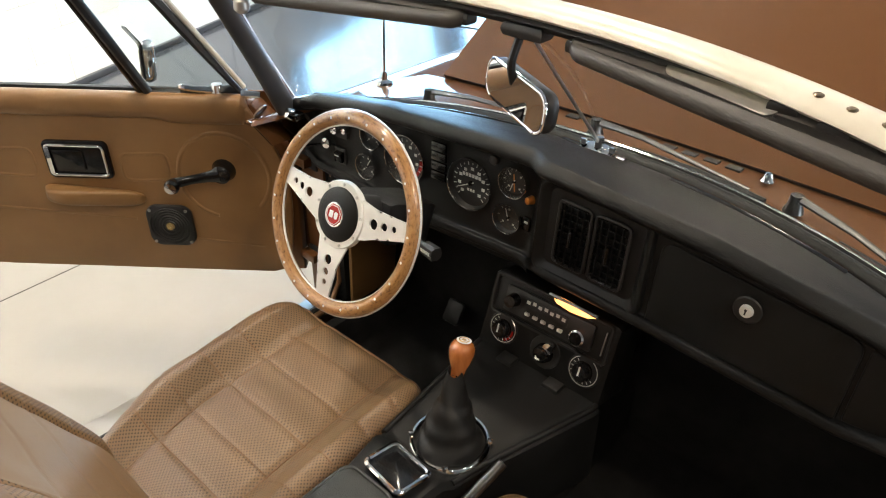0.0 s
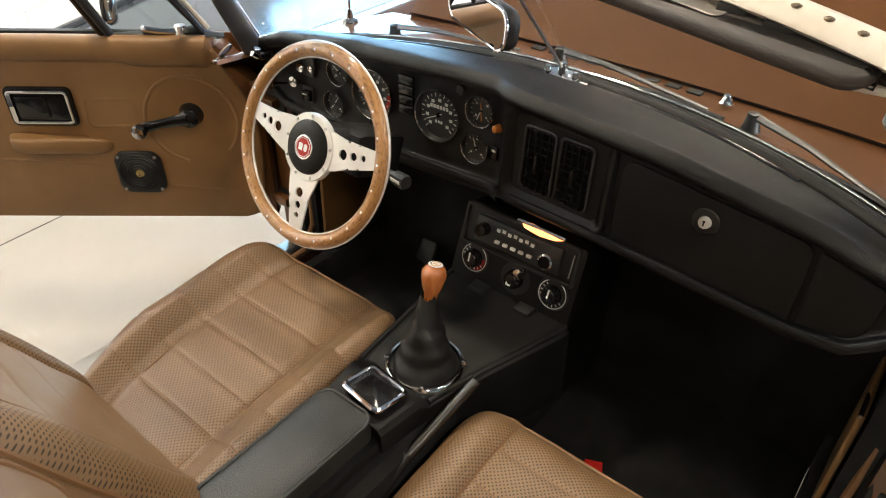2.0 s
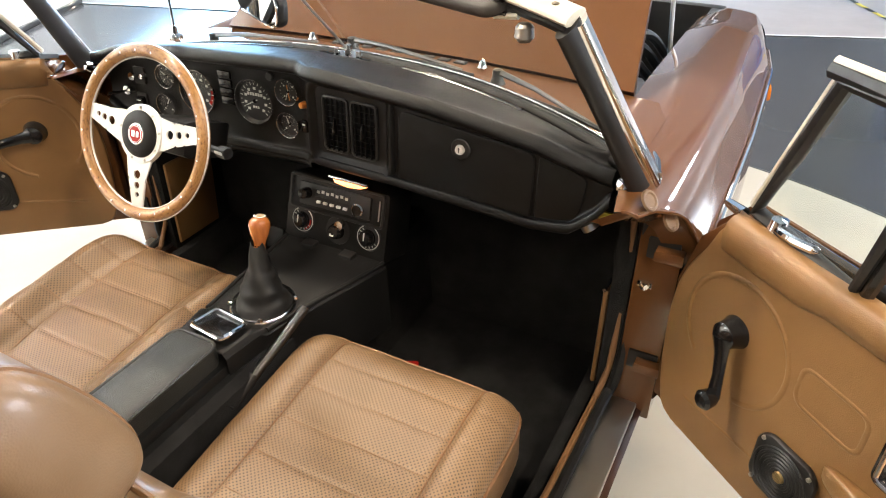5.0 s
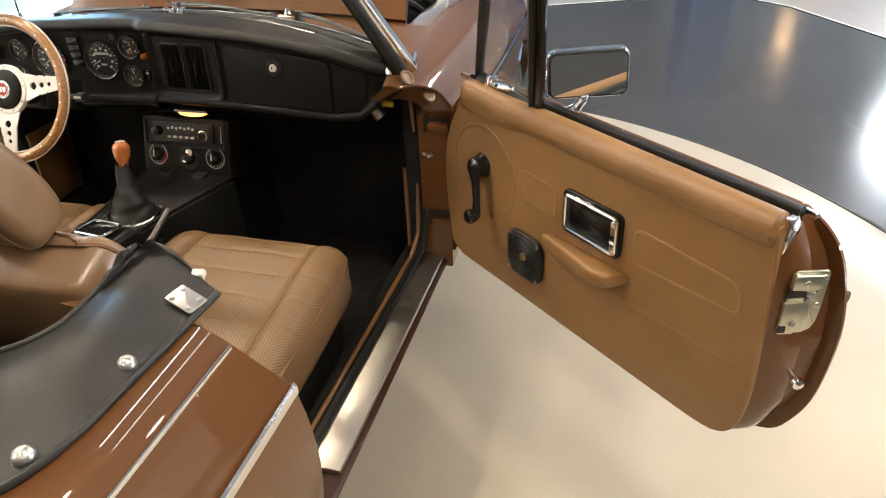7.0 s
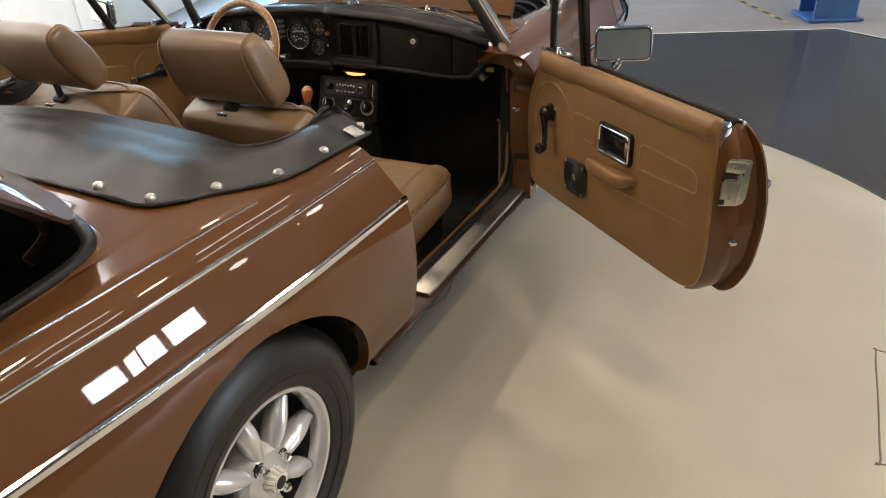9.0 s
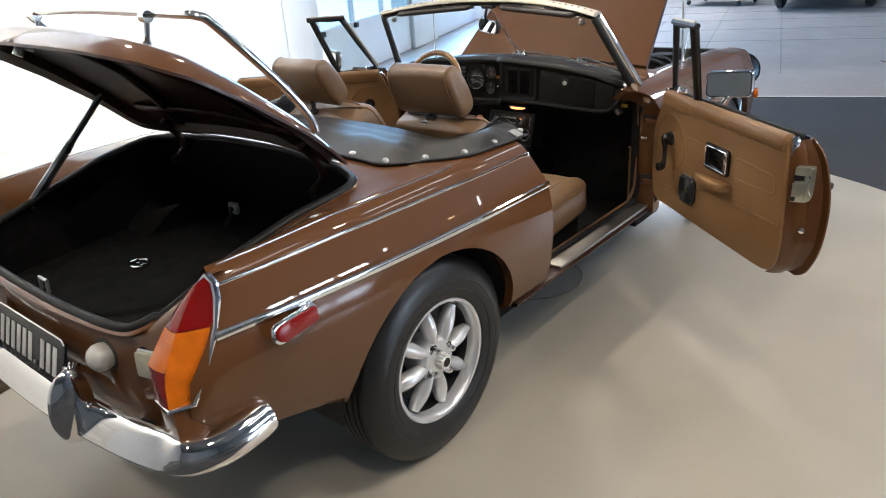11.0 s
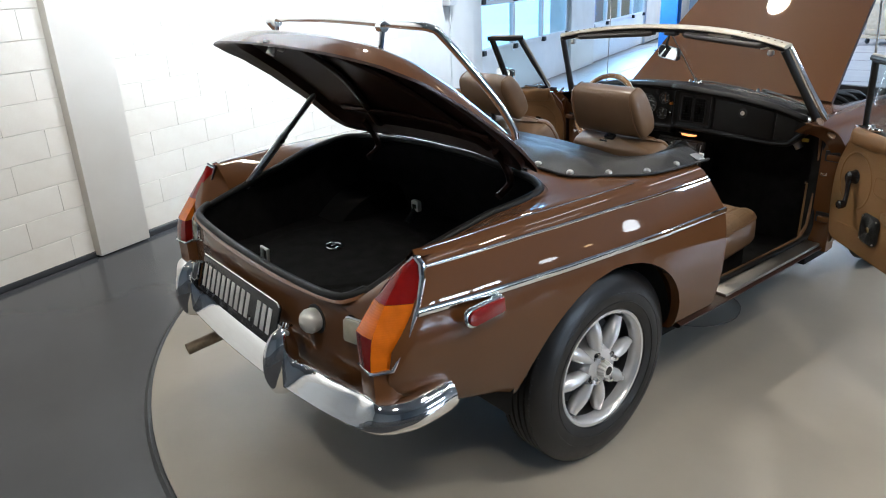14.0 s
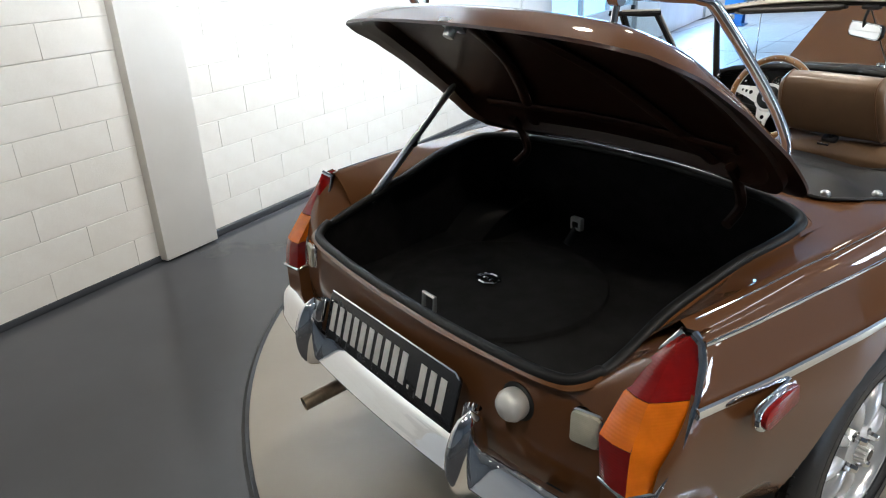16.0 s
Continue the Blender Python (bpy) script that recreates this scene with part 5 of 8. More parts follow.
g.lathe([(0, 0.12), (0.08, 0.12), (0.085, 0.10), (0.085, 0)], pose(-0.28, 2.05, 0.70), 20)
g.lathe([(0, 0.12), (0.08, 0.12), (0.085, 0.10), (0.085, 0)], pose(-0.28, 2.35, 0.70), 20)
part("engine", g, car, "dark engine with air filters")
for k in range(3):
    g = Mesh(RUBBER)
    g.tube(curve([(0.20 + 0.08 * k, 1.78, 0.80), (0.30 + 0.04 * k, 1.92, 0.86), (0.42, 2.05 + 0.1 * k, 0.84), (0.46, 2.2 + 0.1 * k, 0.74)], 8), 0.013, 8)
    part("hose", g, car, "black rubber hose")

# bonnet, hinged at the scuttle and standing open
BON_A = radians(38.5)
BON = Matrix.Translation((0, 1.718, 0.876)) @ Matrix.Rotation(BON_A, 4, "X")
g = Mesh(PAINT)


def bonnet_top(u, v, drop=0.0):
    hw = 0.530 - 0.150 * v - 0.05 * max(0, v - 0.9) / 0.1
    x = (2 * u - 1) * hw
    y = v * 1.17
    return Vector((x, y, 0.030 * (1 - (x / 0.54) ** 2) + 0.012 * math.sin(math.pi * v) - drop))


g.grid(28, 24, bonnet_top)
g.mat(PAINT_SHADED)
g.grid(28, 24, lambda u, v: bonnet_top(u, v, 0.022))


def bonnet_edge(u, v):
    a = u * 4
    k, f = int(min(a, 3.999)), a - int(min(a, 3.999))
    p = [(f, 0), (1, f), (1 - f, 1), (0, 1 - f)][k]
    return bonnet_top(p[0], p[1], 0.022 * v)


g.grid(96, 1, bonnet_edge, wrap_u=True)
bonnet = part("bonnet", g, car, "raised glossy brown bonnet", 45, BON)
g = Mesh(STEEL)
g.tube([(0.50, 2.22, 0.80), (0.415, 2.36, 1.385)], 0.006, 8)
part("bonnet_stay", g, car, "thin steel bonnet stay")

# ---- cockpit shell ----


def moved(mesh, m):
    mesh.v = [tuple(m @ Vector(p)) for p in mesh.v]
    return mesh


g = Mesh(CARPET)
g.cuboid((-0.565, 0.40, 0.20), (0.565, 1.80, 0.23), 0.004)
part("cockpit_floor", g, car, "black carpeted cockpit floor")
g = Mesh(CARPET)
g.cuboid((-0.60, 0.34, 0.21), (0.60, 0.38, 0.83), 0.01)
part("rear_bulkhead", g, car, "black carpeted bulkhead behind the seats")
g = Mesh(CARPET)
g.cuboid((-0.60, 1.66, 0.21), (0.60, 1.70, 0.86), 0.01)
part("front_bulkhead", g, car, "black footwell bulkhead")
for side in (1, -1):
    one = (lambda m: m) if side > 0 else mirrored
    g = Mesh(CARPET)
    g.cuboid((0.566, 0.40, 0.215), (0.598, 1.68, 0.325), 0.010)
    part("sill_carpet", one(g), car, "black carpet on the inner sill")
    g = Mesh(TAN_PIPING)
    g.tube([(0.598, 0.66, 0.340), (0.603, 1.0, 0.340), (0.612, 1.40, 0.345), (0.622, 1.445, 0.40), (0.628, 1.455, 0.62), (0.622, 1.445, 0.80)], 0.007, 8)
    part("opening_trim", one(g), car, "tan edging round the door opening")
    g = Mesh(RUBBER)
    g.tube(curve([(0.615, 0.66, 0.342), (0.620, 1.0, 0.342), (0.628, 1.38, 0.345), (0.640, 1.435, 0.40), (0.648, 1.452, 0.60), (0.642, 1.440, 0.78), (0.640, 1.40, 0.86)], 6), 0.011, 8)
    part("door_seal", one(g), car, "black rubber door seal")
    g = Mesh(ALU)
    g.cuboid((0.617, 0.70, 0.322), (0.690, 1.455, 0.336), 0.003)
    part("tread_plate", one(g), car, "bright aluminium sill tread plate")
    # the sill's shade is put into its colour
    g = Mesh(PAINT_SHADED)

    def sill(u, v):
        y = 0.40 + 1.12 * u
        x, z = [(0.60, 0.322), (0.692, 0.324), (0.702, 0.318), (0.699, 0.311), (0.690, 0.306), (0.600, 0.292)][int(round(v * 5))]
        return Vector((x, y, z))
    g.grid(8, 5, sill)
    part("sill", one(g), car, "brown painted sill")
    g = Mesh(PAINT)
    g.cuboid((0.640, 1.436, 0.30), (0.716, 1.50, 0.80), 0.006)
    part("hinge_pillar", one(g), car, "brown hinge pillar")
    for z in (0.712, 0.452):
        # no real hollow: a black plate paints the recess's shade
        g = Mesh(BLACK_MATT)
        g.cuboid((0.656, 1.431, z - 0.022), (0.712, 1.438, z + 0.022), 0.003)
        part("hinge_recess_shade", one(g), car, "black plate for the shade in a hinge recess")
        g = Mesh(PAINT)
        g.cuboid((0.672, 1.41, z - 0.014), (0.722, 1.434, z + 0.010), 0.005)
        part("door_hinge", one(g), car, "brown painted door hinge")
    g = Mesh(PAINT)

    def shut_plate(u, v):
        p = front_wing(0.8 + 5.2 * u, front_shut(0.8 + 5.2 * u))
        return p + Vector((-0.052, 0.012, -0.040)) * v + Vector((0.0, 0.004, 0.0))
    g.grid(24, 5, shut_plate)
    part("shut_plate", one(g), car, "brown shut face of the front wing", 60)
    for x, y, z in ((0.664, 1.318, 0.868), (0.694, 1.370, 0.812)):
        g = Mesh(TAN_PLAIN)
        g.lathe([(0.0, 0.002), (0.011, 0.002), (0.013, 0.004), (0.0165, 0.004), (0.018, 0.0)], frame_of((x, y - 0.006, z), (0.62, 0.55, -0.56), (-0.55, 0.2, 0.75)), 18)
        part("plug", one(g), car, "beige rubber plug")
    g = Mesh(CHROME)
    g.cuboid((0.650, 1.428, 0.626), (0.676, 1.438, 0.640), 0.003)
    g.lathe([(0, 0.01), (0.008, 0.008), (0.010, 0.0)], pose(0.663, 1.430, 0.633, 90, 0, 0), 10)
    part("courtesy_switch", one(g), car, "small silver door switch")
    # rounded shut edge of the front wing, with its bright bead
    arc = [front_wing(0.6 + 5.4 * k / 24, front_shut(0.6 + 5.4 * k / 24)) for k in range(25)]
    part("wing_edge", one(Mesh(PAINT).tube(arc, 0.004, 8)), car, "rounded brown edge of the wing")
    g = Mesh(TAN_DOOR)
    g.prism([(1.452, 0.34), (1.60, 0.34), (1.62, 0.575), (1.458, 0.575)], 0.012, frame_of((0.584, 0, 0), (0, 1, 0), (0, 0, 1)), 0.005)
    part("kick_panel", one(g), car, "tan kick panel")
    g = Mesh(CARPET)
    g.cuboid((0.600, 1.445, 0.215), (0.636, 1.68, 0.80), 0.006)
    part("footwell_side", one(g), car, "black footwell side")
    if side > 0:
        g = Mesh(CHROME)
        g.tube([(0.588, 1.450, 0.580), (0.588, 1.49, 0.577), (0.588, 1.52, 0.570)], 0.004, 6)
        part("kick_panel_trim", g, car)
    g = Mesh(TAN_DOOR)
    g.prism([(0.40, 0.33), (0.66, 0.33), (0.62, 0.45), (0.58, 0.70), (0.54, 0.82), (0.40, 0.84)], 0.03, frame_of((0.585, 0, 0), (0, 1, 0), (0, 0, 1)), 0.008)
    part("quarter_trim", one(g), car, "tan trim behind the door opening")

# ---- doors ----
DOOR = frame_of((0.72, 1.42, 0), (0.77, -0.638, 0), (0.638, 0.77, 0))
UPRIGHT = frame_of((0, 0, 0), (1, 0, 0), (0, 0, 1))  # local x, y to a, z; thickness runs along -y


def build_door(one, winder_angle, side):
    put_in = lambda mesh: one(moved(mesh, DOOR))
    shift = Matrix.Translation((0, 0, 0) if side > 0 else (-0.007, 0, 0.011))
    put_low = lambda mesh: put_in(moved(mesh, shift))
    g = Mesh(PAINT)
    shell = [(0.0, 0.40), (0.80, 0.395), (0.835, 0.43), (0.846, 0.52), (0.846, 0.66), (0.840, 0.80), (0.832, 0.830), (0.08, 0.838), (0.03, 0.78), (0.0, 0.68)]
    g.prism(shell, 0.068, pose(0, 0.062, 0) @ UPRIGHT, 0.008)
    door = part("door", put_in(g), car, "brown car door standing open, tan trim inside")
    g = Mesh(PAINT)
    near = [(0.39, 0.80), (0.405, 0.815), (0.435, 0.846), (0.50, 0.860), (0.58, 0.860), (0.68, 0.854), (0.80, 0.848), (0.842, 0.842)]
    far = [(0.385, 0.835), (0.42, 0.880), (0.50, 0.912), (0.62, 0.920), (0.70, 0.913), (0.775, 0.893), (0.815, 0.866), (0.84, 0.845)]

    def edge_face(u, v):
        z = 0.392 + 0.446 * v
        o = 0.060 + 0.026 * math.sin(math.pi * min(max((z - 0.30) / 0.62, 0), 1))
        a = Vector((lerp(near, z), -0.008, z))
        b = Vector((lerp(far, z), o, z))
        step = lerp([(0.0, 0.0), (0.54, 0.0), (0.62, -0.012), (0.66, -0.016), (1.0, -0.018)], u)
        return a.lerp(b, u) + Vector((0.006, -0.004, 0)) * math.sin(math.pi * min(u / 0.6, 1)) + Vector((step, 0, 0))
    g.grid(50, 24, edge_face)
    part("edge_face", put_in(g), door, "brown rear edge of the door", 50)
    g = Mesh(PAINT)

    rear_edge = [(p.x, p.y) for p in curve([(0.385, 0.845, 0), (0.40, 0.872, 0), (0.43, 0.893, 0), (0.50, 0.917, 0), (0.62, 0.925, 0), (0.70, 0.918, 0), (0.775, 0.898, 0), (0.815, 0.87, 0), (0.84, 0.83, 0)], 5)]

    def skin(u, v):
        z = 0.385 + 0.455 * v
        rear = lerp(rear_edge, z)
        front = lerp([(0.385, 0.0), (0.60, -0.045), (0.76, -0.02), (0.84, 0.06)], z)
        o = 0.064 + 0.030 * math.sin(math.pi * min(max((z - 0.30) / 0.62, 0), 1))
        return Vector((front + (rear - front) * u, o, z))
    g.grid(20, 40, skin)
    g.grid(20, 40, lambda u, v: skin(u, v) - Vector((0, 0.006, 0)))

    def skin_rim(u, v):
        a = u * 4
        k = int(min(a, 3.999))
        f = a - k
        p = [(f, 0), (1, f), (1 - f, 1), (0, 1 - f)][k]
        return skin(*p) - Vector((0, 0.006 * v, 0))
    g.grid(160, 1, skin_rim, wrap_u=True)
    part("outer_skin", put_in(g), door, "glossy brown outer door skin", 50)
    g = Mesh(CHROME)
    g.tube([skin(k / 20, (0.708 - 0.385) / 0.455) + Vector((0, 0.004, 0)) for k in range(21)], 0.011, 8, flat=0.5, up=(0, 0, 1))
    part("side_strip", put_in(g), door, "bright chrome side strip")
    g = Mesh(TAN_DOOR)
    outline = [(0.075, 0.400)] + [(p.x, p.y) for p in curve([(0.74, 0.399, 0), (0.81, 0.405, 0), (0.848, 0.435, 0), (0.862, 0.50, 0), (0.862, 0.58, 0), (0.856, 0.68, 0), (0.850, 0.80, 0)], 4)] + [(0.846, 0.842)] + [(p.x, p.y) for p in curve([(0.12, 0.842, 0), (0.085, 0.83, 0), (0.062, 0.78, 0), (0.030, 0.72, 0), (0.014, 0.65, 0), (0.014, 0.55, 0), (0.030, 0.44, 0), (0.05, 0.408, 0)], 4)]
    g.prism(outline, 0.014, pose(0, -0.006, 0) @ UPRIGHT, 0.005, 3)
    part("trim_panel", put_in(g), door, "tan vinyl door trim panel")
    # padded roll along the top
    g = Mesh(TAN_DOOR)

    def roll(u, v):
        a = 0.085 + 0.765 * u
        ends = (1 - abs(2 * u - 1) ** 24) ** (1 / 24)
        w = 2 * math.pi * v
        r = 0.032 + 0.006 * (u > 0.985)
        zz = 0.826 + 0.034 * ends * math.copysign(abs(math.sin(w)) ** 0.75, math.sin(w))
        step = lerp([(0.0, 0.0), (0.22, 0.0), (0.27, -0.010), (1.0, -0.010)], u) if math.sin(w) < 0 else 0
        return Vector((a, -0.008 - r * ends * math.copysign(abs(math.cos(w)) ** 0.8, math.cos(w)) * 0.75, zz - step))
    g.grid(60, 20, roll, wrap_v=True)
    part("top_roll", put_in(g), door, "padded tan top roll", 60)
    g = Mesh(RUBBER)
    g.cuboid((0.10, 0.022, 0.838), (0.845, 0.040, 0.858), 0.005)
    part("window_seal", put_in(g), door, "black window seal")
    g = Mesh(CHROME)
    g.cuboid((0.10, 0.042, 0.838), (0.86, 0.052, 0.850), 0.003)
    g.prism([(0.845, 0.795), (0.851, 0.795), (0.857, 0.838), (0.850, 0.852), (0.842, 0.852)], 0.024, pose(0, 0.016, 0) @ UPRIGHT, 0.002)
    part("sill_trim", put_in(g), door, "bright trim on the door top")
    # pressed seams of the panel
    lines = [[(0.285, 0.653), (0.395, 0.648), (0.395, 0.716), (0.285, 0.719)], [(0.598, 0.650), (0.818, 0.664), (0.808, 0.718), (0.598, 0.723)]]
    for pts in lines:
        g = Mesh(TAN_DOOR)
        ring = [(p.x, -0.0195, p.y) for p in curve([(x, z, 0) for x, z in pts + pts[:1]], 1)][:-1]
        smooth = []
        for i in range(4):
            p, q, r = Vector(ring[i - 1]), Vector(ring[i]), Vector(ring[(i + 1) % 4])
            for k in range(5):
                t = k / 4
                a, b = q + (p - q).normalized() * 0.02, q + (r - q).normalized() * 0.02
                smooth.append((a * (1 - t) + q * t) * (1 - t) + (q * (1 - t) + b * t) * t)
        g.tube([p + Vector((0, 0.0064, 0)) for p in smooth], 0.0082, 12, closed=True)
        part("pressed_panel", put_in(g), door, "raised outline pressed in the vinyl", 60)
    for pts in ([(0.09, 0.478), (0.255, 0.493)], [(0.39, 0.545), (0.60, 0.560), (0.852, 0.575)]):
        g = Mesh(TAN_DOOR)
        g.tube([(a, -0.0131, z) for a, z in pts], 0.0082, 12)
        part("pressed_line", put_in(g), door, "", 60)
    g = Mesh(TAN_DOOR)
    g.tube([(0.162 + 0.105 * math.cos(w), -0.0131, 0.665 + 0.108 * math.sin(w)) for w in [math.radians(-75 + 300 * k / 40) for k in range(41)]], 0.0088, 12)
    part("pressed_ring", put_in(g), door, "round pressed rim about the winder", 60)
    # handle recess with a chrome surround
    hm = pose(0.497, -0.019, 0.690) @ UPRIGHT
    g = Mesh(BLACK_GLOSS)
    g.prism(rounded(0.150, 0.094, 0.014), 0.010, hm, 0.003)
    handle = part("inner_handle", put_low(g), door, "black recessed door pull with chrome frame")
    g = Mesh(CHROME)
    g.tube([hm @ Vector((x, y, 0.012)) for x, y in rounded(0.130, 0.074, 0.008)], 0.0038, 8, closed=True)
    g.mat(BLACK_GLOSS)
    g.prism(rounded(0.072, 0.052, 0.006), 0.006, hm @ pose(0.018, 0, 0.008), 0.003)
    g.mat(CHROME)
    g.cuboid((0.497 + 0.056, -0.036, 0.690 - 0.034), (0.497 + 0.066, -0.031, 0.690 + 0.034), 0.002)
    part("handle_frame", put_low(g), door, "chrome frame and black pull flap")
    g = Mesh(TAN_DOOR)

    def rest(u, v):
        a = 0.362 + 0.232 * u
        ends = max(0.0, 1 - abs(2 * u - 1) ** 5) ** 0.4
        deep = lerp([(0, 0.016), (0.25, 0.028), (0.75, 0.052), (0.92, 0.052), (1, 0.022)], u)
        zc = lerp([(0, 0.590), (0.5, 0.600), (1, 0.610)], u)
        w = 2 * math.pi * v
        c_w = math.copysign(abs(math.cos(w)) ** 0.5, math.cos(w))
        zz = zc + 0.020 * ends * math.copysign(abs(math.sin(w)) ** 0.55, math.sin(w)) + 0.004 * max(0, c_w)
        return Vector((a, -0.018 - deep * ends * (c_w * 0.5 + 0.5), zz))
    g.grid(40, 18, rest, wrap_v=True)
    part("armrest", put_low(g), door, "moulded tan armrest pull", 60)
    # loudspeaker
    sm = pose(0.315, -0.020, 0.522) @ UPRIGHT
    g = Mesh(BLACK_MATT)
    g.prism([(p[0] * (1 + 0.10 * (1 - (p[1] / 0.055) ** 2)), p[1] * (1 + 0.10 * (1 - (p[0] / 0.055) ** 2))) for p in rounded(0.104, 0.104, 0.022, 6)], 0.012, sm, 0.005)
    for r in (0.014, 0.021, 0.028, 0.035, 0.042, 0.048):
        g.tube([sm @ Vector((r * math.cos(w), r * math.sin(w), 0.0125)) for w in [2 * math.pi * k / 32 for k in range(32)]], 0.0022, 6, closed=True)
    spk = part("loudspeaker", put_low(g), door, "black round door loudspeaker grille")
    g = Mesh(BRASS)
    g.lathe([(0.0, 0.016), (0.009, 0.0155), (0.0105, 0.012)], sm, 20)
    part("speaker_badge", put_low(g), spk, "small gold centre badge")
    for sx in (-1, 1):
        for sy in (-1, 1):
            g = Mesh(STEEL)
            g.lathe([(0.0, 0.015), (0.0035, 0.0145), (0.004, 0.011)], sm @ pose(sx * 0.043, sy * 0.043, 0), 10)
            part("screw", put_low(g), spk)
    # window winder
    wm = pose(0.160, -0.020, 0.682) @ UPRIGHT @ pose(0, 0, 0, 0, 0, winder_angle)
    g = Mesh(BLACK_GLOSS)
    g.lathe([(0.0, 0.034), (0.014, 0.033), (0.022, 0.026), (0.024, 0.010), (0.028, 0.0)], wm, 22)
    g.tube([wm @ Vector(p) for p in ((0.0, 0, 0.026), (0.03, 0, 0.027), (0.07, 0, 0.032), (0.104, 0, 0.040))], [0.019, 0.013, 0.011, 0.013], 10, flat=0.6, up=wm.to_3x3() @ Vector((0, 1, 0)))
    g.lathe([(0.0, 0.068), (0.012, 0.066), (0.017, 0.060), (0.015, 0.045), (0.010, 0.036)], wm @ pose(0.104, 0, 0), 18)
    if side < 0:
        g.mat(CHROME)
        g.lathe([(0.0, 0.0695), (0.013, 0.0685)], wm @ pose(0.104, 0, 0), 18)
    part("window_winder", put_in(g), door, "black window winder handle")
    # latch at the rear edge
    lm = frame_of((0.882, 0.026, 0.712), (0.55, 0.80, 0), (0.0, 0, 1)) @ Matrix.Diagonal((0.86, 0.88, 0.9, 1))
    g = Mesh(ZINC)
    plate = [(-0.030, -0.064), (0.010, -0.064), (0.024, -0.056), (0.031, -0.040), (0.033, -0.010), (0.033, 0.062), (0.028, 0.067), (-0.022, 0.067), (-0.030, 0.060)]
    g.prism(plate, 0.005, lm, 0.0015)
    # upper jaw, folded over the inner edge
    g.prism([(-0.032, 0.036), (0.006, 0.032), (0.018, 0.040), (0.020, 0.058), (0.014, 0.064), (-0.028, 0.064), (-0.032, 0.058)], 0.013, lm @ pose(0, 0, 0.003), 0.003)
    # lower housing with a pressed Y
    g.prism([(-0.036, -0.062), (-0.010, -0.062), (0.006, -0.050), (0.008, -0.002), (0.002, 0.008), (-0.036, 0.006)], 0.009, lm @ pose(0, 0, 0.003), 0.003)
    g.tube([lm @ Vector(p) for p in ((0.012, 0.004, 0.005), (0.012, -0.016, 0.0065), (0.002, -0.038, 0.0065))], 0.0030, 8)
    g.tube([lm @ Vector(p) for p in ((0.012, -0.016, 0.0065), (0.022, -0.038, 0.0060))], 0.0030, 8)
    latch = part("door_latch", put_in(g), door, "yellow zinc plated door latch with striker slot")
    # slot and hole are not cut; black plates paint their shade
    g = Mesh(BLACK_MATT)
    g.prism([(-0.034, 0.012), (0.004, 0.014), (0.016, 0.020), (0.018, 0.028), (0.010, 0.032), (-0.034, 0.034)], 0.003, lm @ pose(0, 0, 0.0035), 0.001)
    part("latch_slot_shade", put_in(g), latch, "black plate for the shaded striker slot")
    g = Mesh(BLACK_MATT)
    g.prism(rounded(0.014, 0.016, 0.003), 0.004, lm @ pose(-0.030, -0.050, 0.0085), 0.001)
    part("latch_hole_shade", put_in(g), latch, "black plate for the shaded hole at the foot of the latch")
    g = Mesh(STEEL)
    g.lathe([(0.0, 0.010), (0.006, 0.0095), (0.008, 0.006), (0.008, 0.0)], lm @ pose(0.006, 0.023, 0.004), 16)
    part("latch_claw", put_in(g), latch, "steel claw in the slot")
    for x, y, h in ((-0.010, 0.050, 0.015), (0.024, 0.054, 0.004), (0.024, -0.004, 0.004), (-0.014, -0.038, 0.011), (0.004, 0.008, 0.006)):
        g = Mesh(STEEL)
        g.lathe([(0.0, 0.0025), (0.0025, 0.0028), (0.0030, 0.0045), (0.0055, 0.0040), (0.0062, 0.0)], lm @ pose(x, y, h), 14)
        part("screw", put_in(g), latch)
    g = Mesh(CHROME)
    g.lathe([(0.0, 0.036), (0.009, 0.034), (0.010, 0.026), (0.006, 0.022), (0.006, 0.0)], frame_of((0.892, 0.030, 0.578), (0.55, 0.80, 0), (0, 0, 1)), 14)
    part("dovetail_bolt", put_in(g), door, "silver dovetail bolt")
    # quarter light
    f0, r0, r1, f1 = Vector((0.112, 0.010, 0.868)), Vector((0.300, -0.002, 0.852)), Vector((0.392, -0.092, 1.130)), Vector((0.255, -0.078, 1.126))
    g = Mesh(BLACK_MATT)
    g.tube([f0, f0.lerp(f1, 0.5), f1, f1.lerp(r1, 0.5), r1, r1.lerp(r0, 0.5), r0], 0.012, 8, flat=0.85, closed=True)
    ql = part("quarter_light", put_in(g), door, "black framed quarter window")
    for name, line, r, mat_, words in (("front_bead", [f0 + Vector((-0.014, 0.008, 0)), f1 + Vector((-0.012, 0.008, 0.01))], 0.007, CREAM, "pale bead"), ("rear_channel", [r0 + Vector((0.012, 0.004, -0.01)), r1 + Vector((0.014, 0.004, 0))], 0.010, BLACK_GLOSS, "black window channel"), ("top_cap", [f1 + Vector((-0.02, 0, 0.008)), r1 + Vector((0.03, -0.002, 0.004))], 0.012, BLACK_MATT, "black top cap"), ("top_trim", [f1 + Vector((-0.02, 0.0, 0.017)), r1 + Vector((0.012, 0.0, 0.015))], 0.006, CREAM, "pale top trim")):
        g = Mesh(mat_)
        g.tube(line, r, 8, flat=0.9)
        part(name, put_in(g), ql, words)
    g = Mesh(PANE)
    g.add([f0, r0, r1, f1], [(0, 1, 2, 3)])
    g.add([p + Vector((0, 0.003, 0)) for p in (f0, r0, r1, f1)], [(3, 2, 1, 0)])
    pane = part("quarter_glass", put_in(g), ql, "clear quarter glass")
    pane.visible_shadow = False
    g = Mesh(CHROME)
